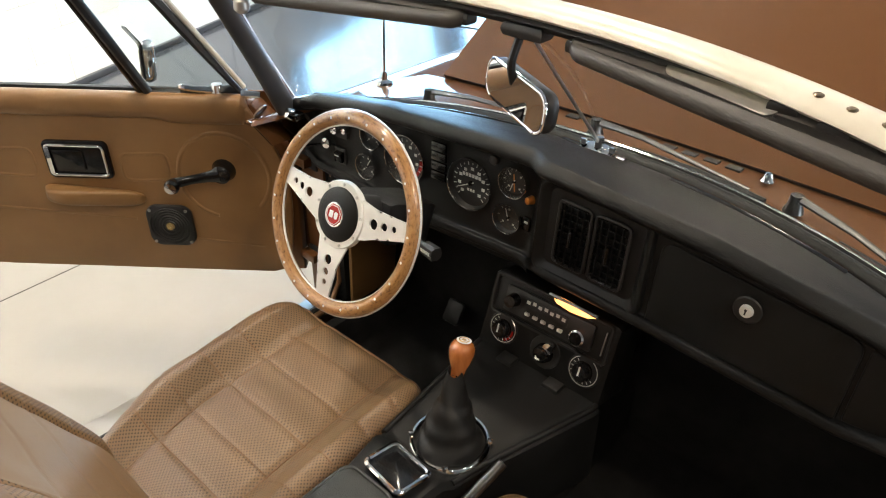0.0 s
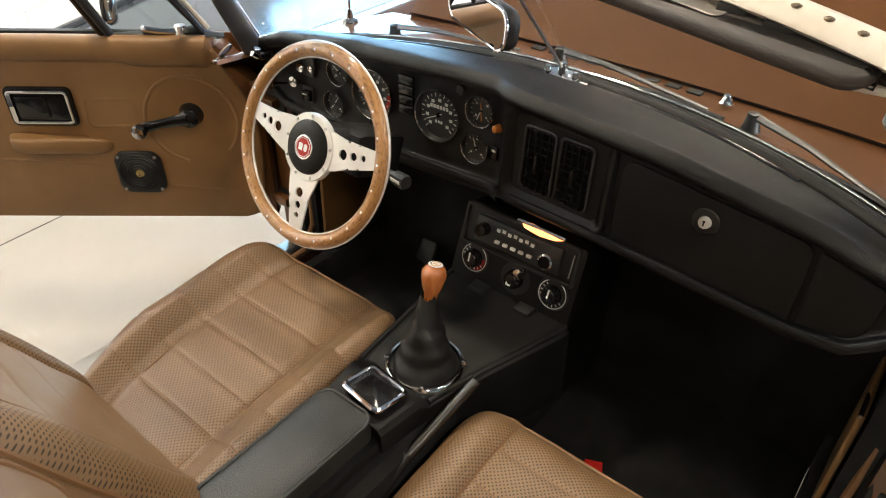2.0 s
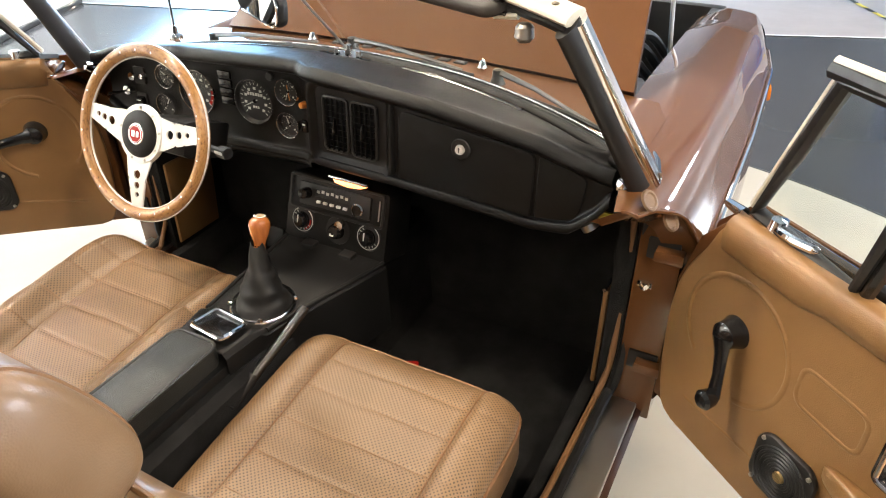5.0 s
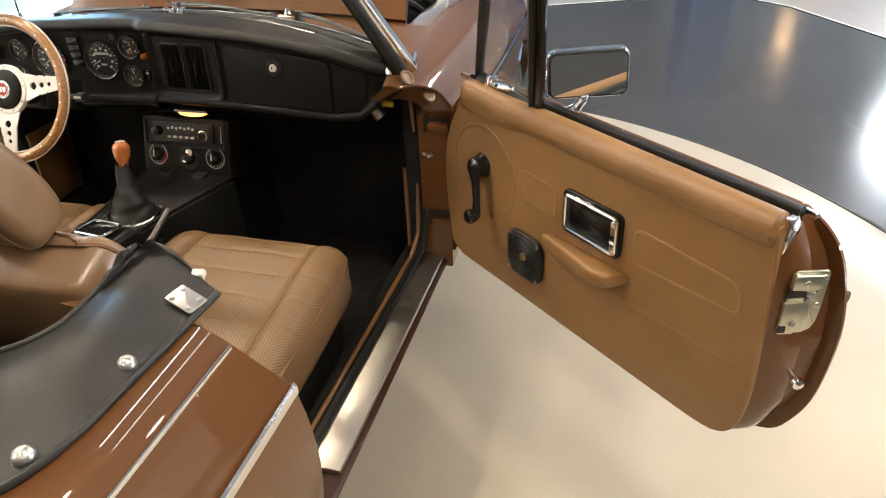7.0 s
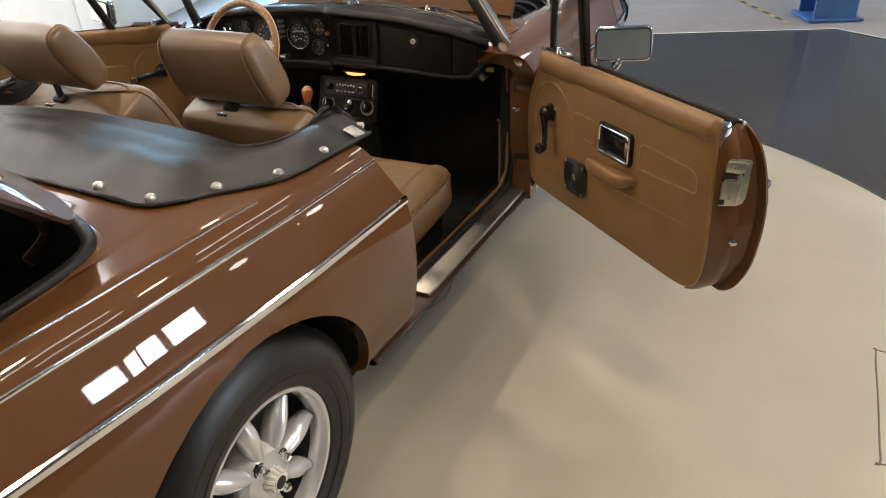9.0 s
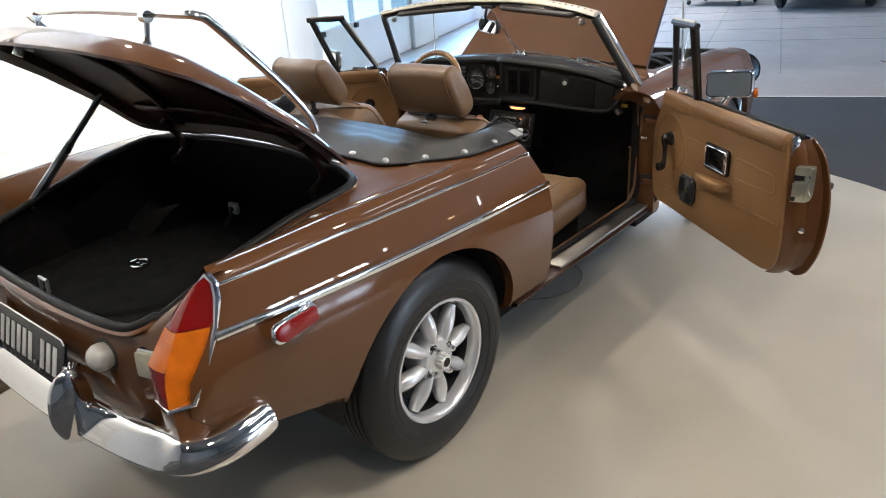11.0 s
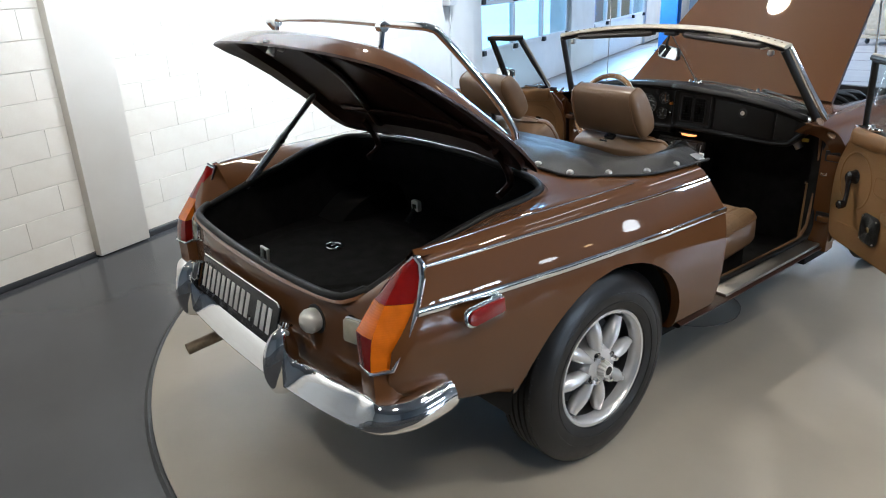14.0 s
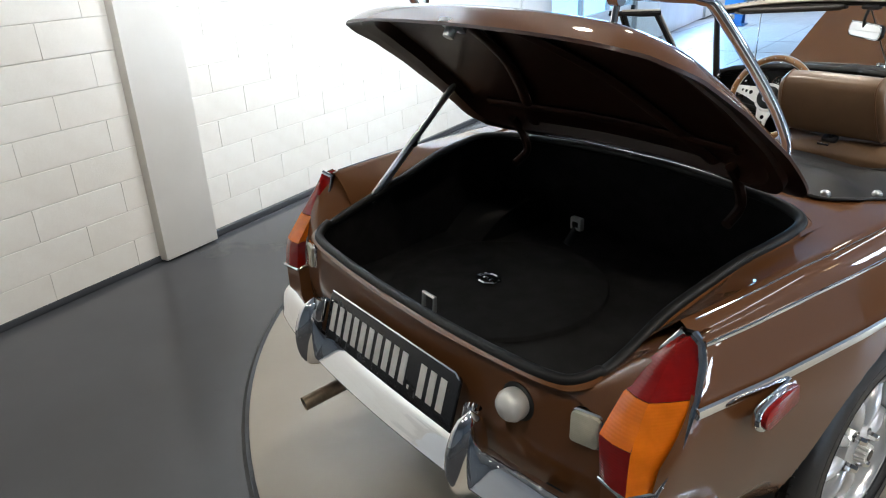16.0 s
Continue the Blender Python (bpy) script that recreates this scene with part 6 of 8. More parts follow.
    g.tube(curve([(0.150, 0.006, 0.862), (0.195, -0.004, 0.868), (0.235, 0.0, 0.872)], 6), [0.007] * 12 + [0.004], 8)
    g.lathe([(0, 0.02), (0.012, 0.018), (0.016, 0.0)], pose(0.155, 0.010, 0.858), 12)
    g.tube([(0.10, 0.0, 0.858), (0.06, 0.005, 0.856)], [0.010, 0.007], 8)
    part("quarter_light_catch", put_in(g), door, "chrome quarter window catch")
    # mirror on the door top
    mm = frame_of((0.363, 0.079, 0.916), (0.594, 0.80, 0.04), (0.0, 0.14, 1))
    g = Mesh(CHROME)
    g.prism(rounded(0.160, 0.096, 0.020, 5), 0.030, mm @ pose(0, 0, -0.036), 0.012)
    g.tube(curve([(0.345, 0.058, 0.838), (0.350, 0.064, 0.850), (0.358, 0.074, 0.868), tuple(mm @ Vector((0.0, -0.03, -0.02)))], 5), [0.026, 0.022, 0.018, 0.015, 0.013, 0.011, 0.0100, 0.009, 0.009, 0.009, 0.009, 0.009, 0.009, 0.009, 0.009, 0.009], 10)
    mirror = part("door_mirror", put_in(g), door, "chrome door mirror on a curved foot")
    g = Mesh(BLACK_MATT)
    g.prism(rounded(0.150, 0.086, 0.015, 5), 0.003, mm @ pose(0, 0, -0.006), 0.001)
    g.mat(MIRROR)
    g.prism(rounded(0.143, 0.079, 0.012, 5), 0.002, mm @ pose(0, 0, -0.003))
    part("mirror_glass", put_in(g), door, "mirror glass with black rim")
    return door


build_door(lambda m: m, -76, 1)
build_door(mirrored, -9, -1)
# ---- seats ----


def spow(c, e):
    return math.copysign(abs(c) ** e, c)


def cushion_surface(hw, hl, hh, taper, seams, bolster, e, groove, waist=0.0):
    """The skin of a cushion by the angle round its section and the way along it."""
    def at(a, l):
        sx = max(0.0, 1 - abs(l) ** 9) ** (1 / 9)
        sz = max(0.0, 1 - abs(l) ** 6) ** (1 / 6)
        w = hw * (1 - taper * (l + 1) / 2) * lerp([(-1.0, 1 - waist), (-0.6, 1 - 0.55 * waist), (-0.05, 1.0), (1.0, 1.0)], l)
        x = w * sx * spow(math.cos(a), e)
        z = hh * sz * spow(math.sin(a), e)
        if math.sin(a) > 0:
            b = abs(x) / hw
            z += bolster * max(0, (b - 0.55)) / 0.45 * (1.6 - 1.2 * max(0, b - 0.75) / 0.25) * sz
            z -= 0.007 * math.exp(-((abs(x) - groove) / 0.006) ** 2) * sz
            for s in seams:
                z -= (0.0022 if waist > 0.1 else 0.0012) * math.exp(-((l * hl - s) / 0.0045) ** 2)
            z += 0.004 * noise.noise(Vector((x * 9, l * hl * 9, 3.1)))
        return Vector((x, l * hl, z))
    return at


def cushion_point(hw, hl, hh, taper, seams, bolster, groove, x, y, e=0.34, waist=0.0):
    """A place on the top of a cushion above x, y."""
    at = cushion_surface(hw, hl, hh, taper, seams, bolster, e, groove, waist)
    lo, hi = 0.05, math.pi - 0.05
    for _ in range(40):
        mid = (lo + hi) / 2
        if at(mid, y / hl).x > x:
            lo = mid
        else:
            hi = mid
    return at((lo + hi) / 2, y / hl)


def cushion(hw, hl, hh, taper=0.0, seams=(), bolster=0.02, e=0.34, groove=0.145, plain_top=0.0, plain_middle=False, waist=0.0):
    """A stitched cushion: x across, y along, z up; perforated on top, plain at the sides."""
    g = Mesh(TAN_SEAT)
    at = cushion_surface(hw, hl, hh, taper, seams, bolster, e, groove, waist)
    a0 = radians(9)
    top = lambda u, v: at(a0 + (math.pi - 2 * a0) * u, -1 + 2 * v)
    rows = {}

    def girth(u, v):
        """The length over the top from the middle line to u, so that the holes keep their size on the bolsters."""
        if v not in rows:
            line = [top(k / 96, v) for k in range(97)]
            run = [0.0]
            for a, b in zip(line, line[1:]):
                run.append(run[-1] + (b - a).length)
            rows[v] = [r - run[48] for r in run]
        return -rows[v][int(round(u * 96))]
    flat_uv = lambda u, v: (top(u, v).x + 1.0, top(u, v).y + 1.0)
    if plain_middle:
        w = 0.40
        for u0 in (0.0, 1 - w):
            g.grid(44, 100, lambda u, v, u0=u0: top(u0 + w * u, 0.88 * v), uv=lambda u, v, u0=u0: flat_uv(u0 + w * u, 0.88 * v))
        g.mat(TAN_PLAIN)
        for u0 in (0.0, 1 - w):
            g.grid(44, 20, lambda u, v, u0=u0: top(u0 + w * u, 0.88 + 0.12 * v))
        g.grid(24, 110, lambda u, v: top(w + (1 - 2 * w) * u, v))
    else:
        g.grid(96, 120, top if not plain_top else (lambda u, v: top(u, (1 - plain_top) * v)), uv=(lambda u, v: (top(u, (1 - plain_top) * v).x + 1.0, top(u, (1 - plain_top) * v).y + 1.0)) if plain_top else (lambda u, v: (girth(u, v) + 1.0, top(u, v).y - (top(0.5, v).z if v > 0.5 else -top(0.5, v).z) + 1.0)))
    g.mat(TAN_PLAIN)
    if plain_top:
        g.grid(72, 10, lambda u, v: top(u, 1 - plain_top + plain_top * v))
    g.grid(24, 40, lambda u, v: at(math.pi - a0 + (math.pi + 2 * a0) * u, -1 + 2 * v))
    pipe = [at(a0, -0.985 + 1.97 * k / 40) for k in range(41)] + [at(a0 + (math.pi - 2 * a0) * k / 30, 0.985) for k in range(1, 30)] + [at(math.pi - a0, 0.985 - 1.97 * k / 40) for k in range(41)]
    return g, Mesh(TAN_PIPING).tube(pipe, 0.0038, 6)


def build_seat(side, centre, back_x, head_x, recline, base_y, name_label):
    half, ahead = (0.226, 0.932) if side > 0 else (0.230, 0.970)
    seams = (-0.185, -0.110, -0.035, 0.040, 0.115, 0.185)
    puff, waist = (0.018, 0.04) if side > 0 else (0.042, 0.11)
    inset = half * (0.64 if side > 0 else 0.48)

    def shaped(mesh):
        """The driver's cushion: drawn in at the outer rear and beside the console, rounded at the front."""
        if side < 0:
            for i, (x, y, z) in enumerate(mesh.v):
                out, inn = max(0.0, -x / half), max(0.0, x / half)
                t = min(max((-0.02 - y) / 0.22, 0.0), 1.0)
                ahead_ = max(0.0, y / 0.256)
                mesh.v[i] = (x + 0.062 * out * t * t * (3 - 2 * t) - 0.026 * inn * inn * min(1.0, max(0.0, (y + 0.2) / 0.2)), y + 0.022 * ahead_ - 0.030 * ahead_ * (inn ** 4 + 0.5 * out ** 4), z)
        return mesh
    g, p = cushion(half, 0.256, 0.078, -0.02, seams, puff, groove=inset, waist=waist)
    g, p = shaped(g), shaped(p)
    m = pose(centre, ahead, 0.418, 5.5, 0, 0)
    seat = part("seat", moved(g, m), car, name_label, 60)
    part("piping", moved(p, m), seat)
    spot = lambda x, y: cushion_point(half, 0.256, 0.078, -0.02, seams, puff, inset, x, y, waist=waist)
    for at_y in seams:
        g = Mesh(TAN_PIPING)
        reach = half * (0.90 if side < 0 else 0.64) * (1 - waist * max(0.0, -at_y / 0.256))
        g.tube([spot(reach * (2 * k / 36 - 1), at_y) + Vector((0, 0, 0.0004 if side < 0 else -0.0003)) for k in range(37)], 0.0011, 6)
        part("seam", moved(shaped(g), m), seat)
    for s in (-1, 1):
        g = Mesh(TAN_PIPING)
        g.tube([spot(s * inset, 0.245 * (2 * k / 40 - 1)) + Vector((0, 0, 0.001)) for k in range(41)], 0.0015, 6)
        part("seam", moved(shaped(g), m), seat)
    g = Mesh(BLACK_MATT)
    g.cuboid((centre - 0.19, 0.72, 0.18), (centre + 0.19, 1.14, 0.36), 0.01)
    part("seat_base", g, seat, "black seat frame")
    up = Matrix.Translation((back_x, base_y, 0.44)) @ Matrix.Rotation(radians(90 + recline), 4, "X") @ Matrix.Translation((0, 0.235, 0))
    wide, thick = (0.222, 0.055) if side > 0 else (0.236, 0.080)
    g, p = cushion(wide, 0.245, thick, 0.13, (-0.12, -0.02, 0.08), 0.016, plain_middle=True)
    turned = up @ Matrix.Rotation(math.pi, 4, "Y") @ Matrix.Translation((0, 0, thick - 0.055))
    part("backrest", moved(g, turned), seat, "tan reclined seat back", 60)
    part("piping", moved(p, turned), seat)
    top = up @ Vector((0, 0.245, 0))
    # headrest with flat oval ends
    hm = Matrix.Translation((head_x, top.y - 0.012, top.z + (0.100 if side > 0 else 0.122))) @ Matrix.Rotation(radians(recline + 2), 4, "X")
    g = Mesh(TAN_PLAIN)

    def section(w, k):
        return 0.046 * k * spow(math.cos(w), 0.60), 0.089 * k * spow(math.sin(w), 0.66)

    def pad(x, y, z):
        return Vector((x * (1 - 0.05 * z / 0.089), y * (1 - 0.10 * max(0.0, z / 0.089)), z + 0.003 * noise.noise(Vector((x * 14, z * 14, side)))))

    g.grid(24, 48, lambda u, v: pad((2 * u - 1) * 0.128, *section(2 * math.pi * v, 1 + 0.025 * math.sin(math.pi * u))), wrap_v=True)
    for s in (-1, 1):
        g.grid(48, 10, lambda u, v: pad(s * (0.128 + 0.026 * math.sin(v * math.pi / 2) ** 0.9), *section(2 * math.pi * u, max(0.0, math.cos(v * math.pi / 2)) ** 0.55)), wrap_u=True)
    part("headrest", moved(g, hm), seat, "tan leather headrest", 60)
    for s in (-1, 1):
        g = Mesh(TAN_PIPING)
        g.tube([pad(s * 0.1295, *section(2 * math.pi * k / 64, 1.0)) for k in range(64)], 0.0026, 6, closed=True)
        part("headrest_piping", moved(g, hm), seat)
    g = Mesh(BLACK_MATT)
    g.tube([top + Vector((head_x - back_x, 0.0, -0.03)), hm.translation], 0.009, 8)
    g.prism(rounded(0.042, 0.026, 0.006), 0.010, Matrix.Translation(top + Vector((head_x - back_x, -0.004, -0.004))) @ Matrix.Rotation(radians(recline), 4, "X"), 0.002)
    g.mat(CHROME)
    g.cuboid((head_x - 0.016, top.y - 0.045, top.z - 0.012), (head_x + 0.016, top.y - 0.036, top.z - 0.004), 0.002)
    part("headrest_post", g, seat, "black headrest post")
    return seat


build_seat(1, 0.322, 0.290, 0.268, 22, 0.715, "tan perforated leather passenger seat with headrest")
build_seat(-1, -0.309, -0.262, -0.300, 27, 0.700, "tan perforated leather driver's seat with headrest")

g = Mesh(RED_BADGE)
g.box((0.030, 0.055, 0.016), pose(0.300, 1.195, 0.462, -20, 0, 25), 0.004)
g.mat(BLACK_MATT)
g.tube([(0.285, 1.17, 0.455), (0.25, 1.12, 0.40), (0.22, 1.05, 0.32)], 0.014, 8, flat=0.25)
part("belt_buckle", g, car, "red button of a black belt buckle")

# ---- centre tunnel and console ----
g = Mesh(CARPET)
g.prism([(-0.095, 0.17), (0.095, 0.17), (0.075, 0.50), (0.06, 0.515), (-0.06, 0.515), (-0.075, 0.50)], 1.30, frame_of((0, 1.68, 0), (1, 0, 0), (0, 0, 1)), 0.01)
part("tunnel", g, car, "black carpeted transmission tunnel")
g = Mesh(CONSOLE_VINYL)


def console_top(u, v):
    y = 0.985 + 0.385 * v
    x0 = lerp([(0.985, -0.078), (1.06, -0.092), (1.36, -0.128)], y)
    x1 = lerp([(0.985, 0.050), (1.06, 0.058), (1.12, 0.070), (1.36, 0.143)], y)
    x = x0 + (x1 - x0) * u
    edge = min(u, 1 - u)
    return Vector((x, y, 0.552 - 0.012 * max(0, 1 - edge / 0.06) + (0.012 if y < 1.075 else 0)))


g.grid(20, 24, console_top)
g.grid(1, 24, lambda u, v: console_top(0, v) + Vector((-0.004, 0, -0.16)) * u)
g.grid(1, 24, lambda u, v: console_top(1, v) + Vector((0.004, 0, -0.16)) * u)
console = part("console", g, car, "black vinyl centre console")
for u in (0.035, 0.965):
    g = Mesh(CONSOLE_VINYL)
    g.tube([console_top(u, v) + Vector((0, 0, 0.0015)) for v in [0.26 + 0.74 * k / 24 for k in range(25)]], 0.0065, 10, flat=0.8)
    part("console_lip", g, console, "rolled lip along the console edge", 60)
# face with radio and heater knobs
FACE = frame_of((0.007, 1.3665, 0.548), (1, 0.012, 0), (0, 0.29, 0.957))


def on_face(x, y, out=0.0):
    return FACE @ pose(x, y, out)


g = Mesh(BLACK_VINYL)
g.prism([(-0.130, 0.0), (0.130, 0.0), (0.130, 0.145), (0.124, 0.151), (-0.120, 0.151), (-0.126, 0.145)], 0.10, FACE @ pose(0, 0, -0.10), 0.006)
part("console_face", g, console, "black console face")
g = Mesh(BLACK_MATT)
g.tube([on_face(x + 0.0, y + 0.112, 0.001).translation for x, y in rounded(0.235, 0.072, 0.008)], 0.004, 6, closed=True)
part("radio_surround", g, console)
g = Mesh(BLACK_MATT)
g.prism(rounded(0.180, 0.050, 0.003), 0.006, on_face(-0.002, 0.112), 0.0015)
radio = part("radio", g, console, "black car radio with silver push buttons")
g = Mesh(DIAL)
g.prism(rounded(0.088, 0.018, 0.002), 0.003, on_face(-0.006, 0.120, 0.005), 0.001)
g.mat(DIAL_MARK)
for k in range(7):
    g.prism([(-0.0035, -0.003), (0.0035, -0.003), (0.0035, 0.003), (-0.0035, 0.003)], 0.0008, on_face(-0.042 + 0.012 * k, 0.122 + 0.002 * (k % 2), 0.0082))
part("radio_dial", g, radio, "dark tuning dial with light marks")
for k in range(5):
    g = Mesh(SPOKE)
    g.prism(rounded(0.010, 0.006, 0.0015), 0.006, on_face(-0.040 + 0.017 * k, 0.100, 0.005), 0.0015)
    part("radio_button", g, radio, "silver push button")
g = Mesh(BLACK_GLOSS)
g.lathe([(0.0, 0.022), (0.011, 0.021), (0.013, 0.0)], on_face(-0.072, 0.114, 0.004), 18)
part("radio_knob", g, radio, "black radio knob")
g = Mesh(CHROME)
g.lathe([(0.0115, 0.020), (0.0145, 0.018), (0.0145, 0.0)], on_face(0.066, 0.108, 0.004), 20)
g.mat(BLACK_GLOSS)
g.lathe([(0.0, 0.019), (0.0117, 0.0195)], on_face(0.066, 0.108, 0.004), 20)
part("radio_knob", g, radio, "chrome-rimmed radio knob")
g = Mesh(STEEL)
g.prism([(-0.001, -0.022), (0.001, -0.022), (0.001, 0.022), (-0.001, 0.022)], 0.002, on_face(0.108, 0.112, 0.001))
part("radio_edge", g, console)
for k, x in enumerate((-0.082, 0.010, 0.088)):
    g = Mesh(BLACK_MATT)
    g.lathe([(0.0, 0.002), (0.030, 0.002), (0.031, 0.0)], on_face(x, 0.050 - 0.004 * (k == 1)), 28)
    g.mat(BLACK_GLOSS)
    g.lathe([(0.0, 0.022), (0.012, 0.021), (0.016, 0.016), (0.018, 0.003)], on_face(x, 0.050 - 0.004 * (k == 1)), 20)
    if k != 1:
        g.mat(SPOKE)
        g.lathe([(0.0258, 0.003), (0.0266, 0.004), (0.0276, 0.003)], on_face(x, 0.050), 32)
        g.mat(DIAL_MARK)
        for w in range(-140, 60, 22):
            a = radians(w - 90)
            g.prism([(-0.0022, -0.0008), (0.0022, -0.0008), (0.0022, 0.0008), (-0.0022, 0.0008)], 0.0006, on_face(x, 0.050, 0.003) @ pose(0.0215 * math.cos(a), 0.0215 * math.sin(a), 0, 0, 0, w - 90))
        g.prism([(-0.0014, -0.003), (0.0014, -0.003), (0.0014, 0.014), (-0.0014, 0.014)], 0.001, on_face(x, 0.050, 0.0215))
    else:
        g.mat(WHITE_PLASTIC)
        g.prism(rounded(0.010, 0.007, 0.002), 0.001, on_face(x - 0.002, 0.040, 0.0205))
        g.mat(CHROME)
        g.lathe([(0.0, 0.018), (0.010, 0.017), (0.011, 0.0)], on_face(x + 0.010, 0.062), 16)
    if k == 0:
        g.mat(RED_BADGE)
        g.lathe([(0.0195, 0.0035), (0.0235, 0.0035)], on_face(x, 0.050) @ pose(0, 0, 0, 0, 0, -70), 20, 0.22)
    part("heater_knob", g, console, "round heater control with printed scale" if k != 1 else "black pull knob")
g = Mesh(MAP_LAMP)
g.prism([(-0.044, 0.005), (-0.020, 0.0065), (0.020, 0.005), (0.044, 0.001), (0.028, -0.006), (0.0, -0.009), (-0.030, -0.006)], 0.010, frame_of((0.066, 1.372, 0.722), (1, 0.0, 0.0), (0, 0.6, 0.8)), 0.003)
g.mat(CHROME)
g.tube([(0.020, 1.366, 0.7305), (0.112, 1.366, 0.7305)], 0.003, 6)
part("map_lamp", g, car, "small lit map lamp under the dashboard")
for x in (-0.045, 0.055):
    g = Mesh(BLACK_MATT)
    g.cuboid((x - 0.016, 1.342, 0.548), (x + 0.016, 1.368, 0.560), 0.003)
    part("console_clip", g, console)

# gear lever
g = Mesh(RUBBER)


def boot(u, v):
    w = 2 * math.pi * u
    r = lerp([(0, 0.054), (0.10, 0.050), (0.18, 0.042), (0.30, 0.040), (0.38, 0.034), (0.52, 0.030), (0.60, 0.023), (0.80, 0.018), (1.0, 0.011)], v)
    c = Vector((0.003, 1.142, 0.553)).lerp(Vector((-0.014, 1.170, 0.672)), v)
    f = 1 + 0.05 * math.sin(3 * w + 9 * v)
    return c + Vector((r * f * math.cos(w), r * f * math.sin(w), 0.004 * math.sin(2 * w + 7 * v)))


g.grid(32, 30, boot, wrap_u=True)
part("gear_gaiter", g, console, "black rubber gear lever gaiter", 70)
g = Mesh(CHROME)
g.lathe([(0.0575, 0.003), (0.0590, 0.0065), (0.0625, 0.0070), (0.0655, 0.0045), (0.0665, 0.0)], pose(0.003, 1.142, 0.551), 40)
for k in range(4):
    a = radians(35 + 90 * k)
    g.lathe([(0, 0.014), (0.004, 0.013), (0.006, 0.008)], pose(0.003 + 0.063 * math.cos(a), 1.142 + 0.063 * math.sin(a), 0.551), 8)
part("gaiter_ring", g, console, "chrome gaiter ring")
g = Mesh(KNOB_WOOD)
km = frame_of((-0.0145, 1.178, 0.672), (1, 0, 0.03), (0, 0.96, -0.25))
g.lathe([(0.0, 0.050), (0.009, 0.0495), (0.0155, 0.046), (0.0200, 0.039), (0.0208, 0.031), (0.0182, 0.016), (0.0132, 0.002), (0.0112, -0.008), (0.0120, -0.012)], km, 28)
g.mat(WHITE_PLASTIC)
g.lathe([(0.0, 0.0512), (0.0118, 0.0504)], km, 24)
g.mat(BRASS)
g.tube([km @ Vector((x, y, 0.0514)) for x, y in octo(0.0080)], 0.0009, 6, closed=True)
g.prism(rounded(0.0070, 0.0055, 0.001), 0.0004, km @ pose(0, 0, 0.0511))
g.mat(CHROME)
g.lathe([(0.0115, 0.0), (0.0115, -0.03)], km, 12)
part("gear_knob", g, console, "varnished wooden gear knob with a round badge")
# ashtray, armrest, handbrake
am = Matrix.Translation((-0.008, 1.034, 0.574)) @ pose(0, 0, 0, -4, 0, -6)
g = Mesh(CHROME)
g.tube([am @ Vector((x, y, 0.002)) for x, y in rounded(0.080, 0.062, 0.010)], 0.0045, 8, closed=True)
g.mat(BLACK_GLOSS)
g.prism(rounded(0.074, 0.056, 0.008), 0.006, am @ pose(0, 0, -0.006), 0.001)
part("ashtray", g, console, "black ashtray lid with chrome frame")
g = Mesh(ARMREST)


ARM_EDGE = [Vector((-0.018 + x, 0.866 + y, 0.0)) for x, y in rounded(0.100, 0.252, 0.020, 6)]


def arm(u, v):
    """The padded lid: a crowned top out to the piped edge, then the side down to the box."""
    p = ARM_EDGE[int(round(u * len(ARM_EDGE))) % len(ARM_EDGE)]
    c = Vector((-0.018, 0.866, 0))
    if v <= 0.75:
        q = c.lerp(p, v / 0.75)
        return Vector((q.x, q.y, 0.5745 + 0.008 * (1 - (v / 0.75) ** 4) + 0.003 * noise.noise(Vector((q.x * 22, q.y * 16, 1)))))
    d = (v - 0.75) / 0.25
    q = c.lerp(p, 1 + 0.02 * math.sin(math.pi * d))
    return Vector((q.x, q.y, 0.5745 - 0.045 * d))


g.grid(len(ARM_EDGE), 24, arm, wrap_u=True)
g.tube([p + Vector((0, 0, 0.5755)) for p in ARM_EDGE], 0.0032, 8, closed=True)
part("armrest", g, console, "black leather armrest lid", 60)
g = Mesh(BLACK_VINYL)
g.cuboid((-0.078, 0.70, 0.40), (0.045, 1.06, 0.535), 0.012)
part("armrest_box", g, console, "black vinyl cubby box")
g = Mesh(DARK_STEEL)
g.tube([(0.066, 0.99, 0.478), (0.085, 1.09, 0.531), (0.101, 1.15, 0.573)], [0.010, 0.009, 0.009], 10)
g.mat(BLACK_MATT)
g.tube([(0.060, 0.94, 0.452), (0.068, 1.02, 0.496)], [0.016, 0.013], 10)
g.mat(CHROME)
g.lathe([(0, 0.008), (0.005, 0.007), (0.006, 0)], frame_of((0.101, 1.15, 0.573), (1, 0, 0), (0, -0.57, 0.82)), 10)
part("handbrake", g, car, "steel handbrake lever beside the tunnel")
# a small relay under the end of the dashboard
g = Mesh(STEEL)
g.lathe([(0.0, 0.050), (0.014, 0.049), (0.016, 0.045), (0.016, 0.0), (0.0, 0.0)], frame_of((0.555, 1.42, 0.728), (0.8, 0, 0.6), (0, 1, 0)), 16)
relay = part("relay", g, car, "small silver relay under the dashboard")
g = Mesh(YELLOW)
g.cuboid((0.566, 1.405, 0.760), (0.592, 1.412, 0.775), 0.002)
part("label", g, relay, "yellow label")

# ---- dashboard ----
g = Mesh(BLACK_VINYL)


def dash_face_y(x):
    """How far forward the face stands: set back at the dials, proud at the passenger side."""
    return lerp([(-0.66, 1.40), (-0.58, 1.405), (-0.50, 1.412), (-0.078, 1.427), (-0.066, 1.424), (-0.056, 1.417), (-0.046, 1.407), (-0.036, 1.398), (-0.022, 1.391), (0.0, 1.388), (0.45, 1.372), (0.52, 1.368), (0.565, 1.368), (0.60, 1.385)], x)


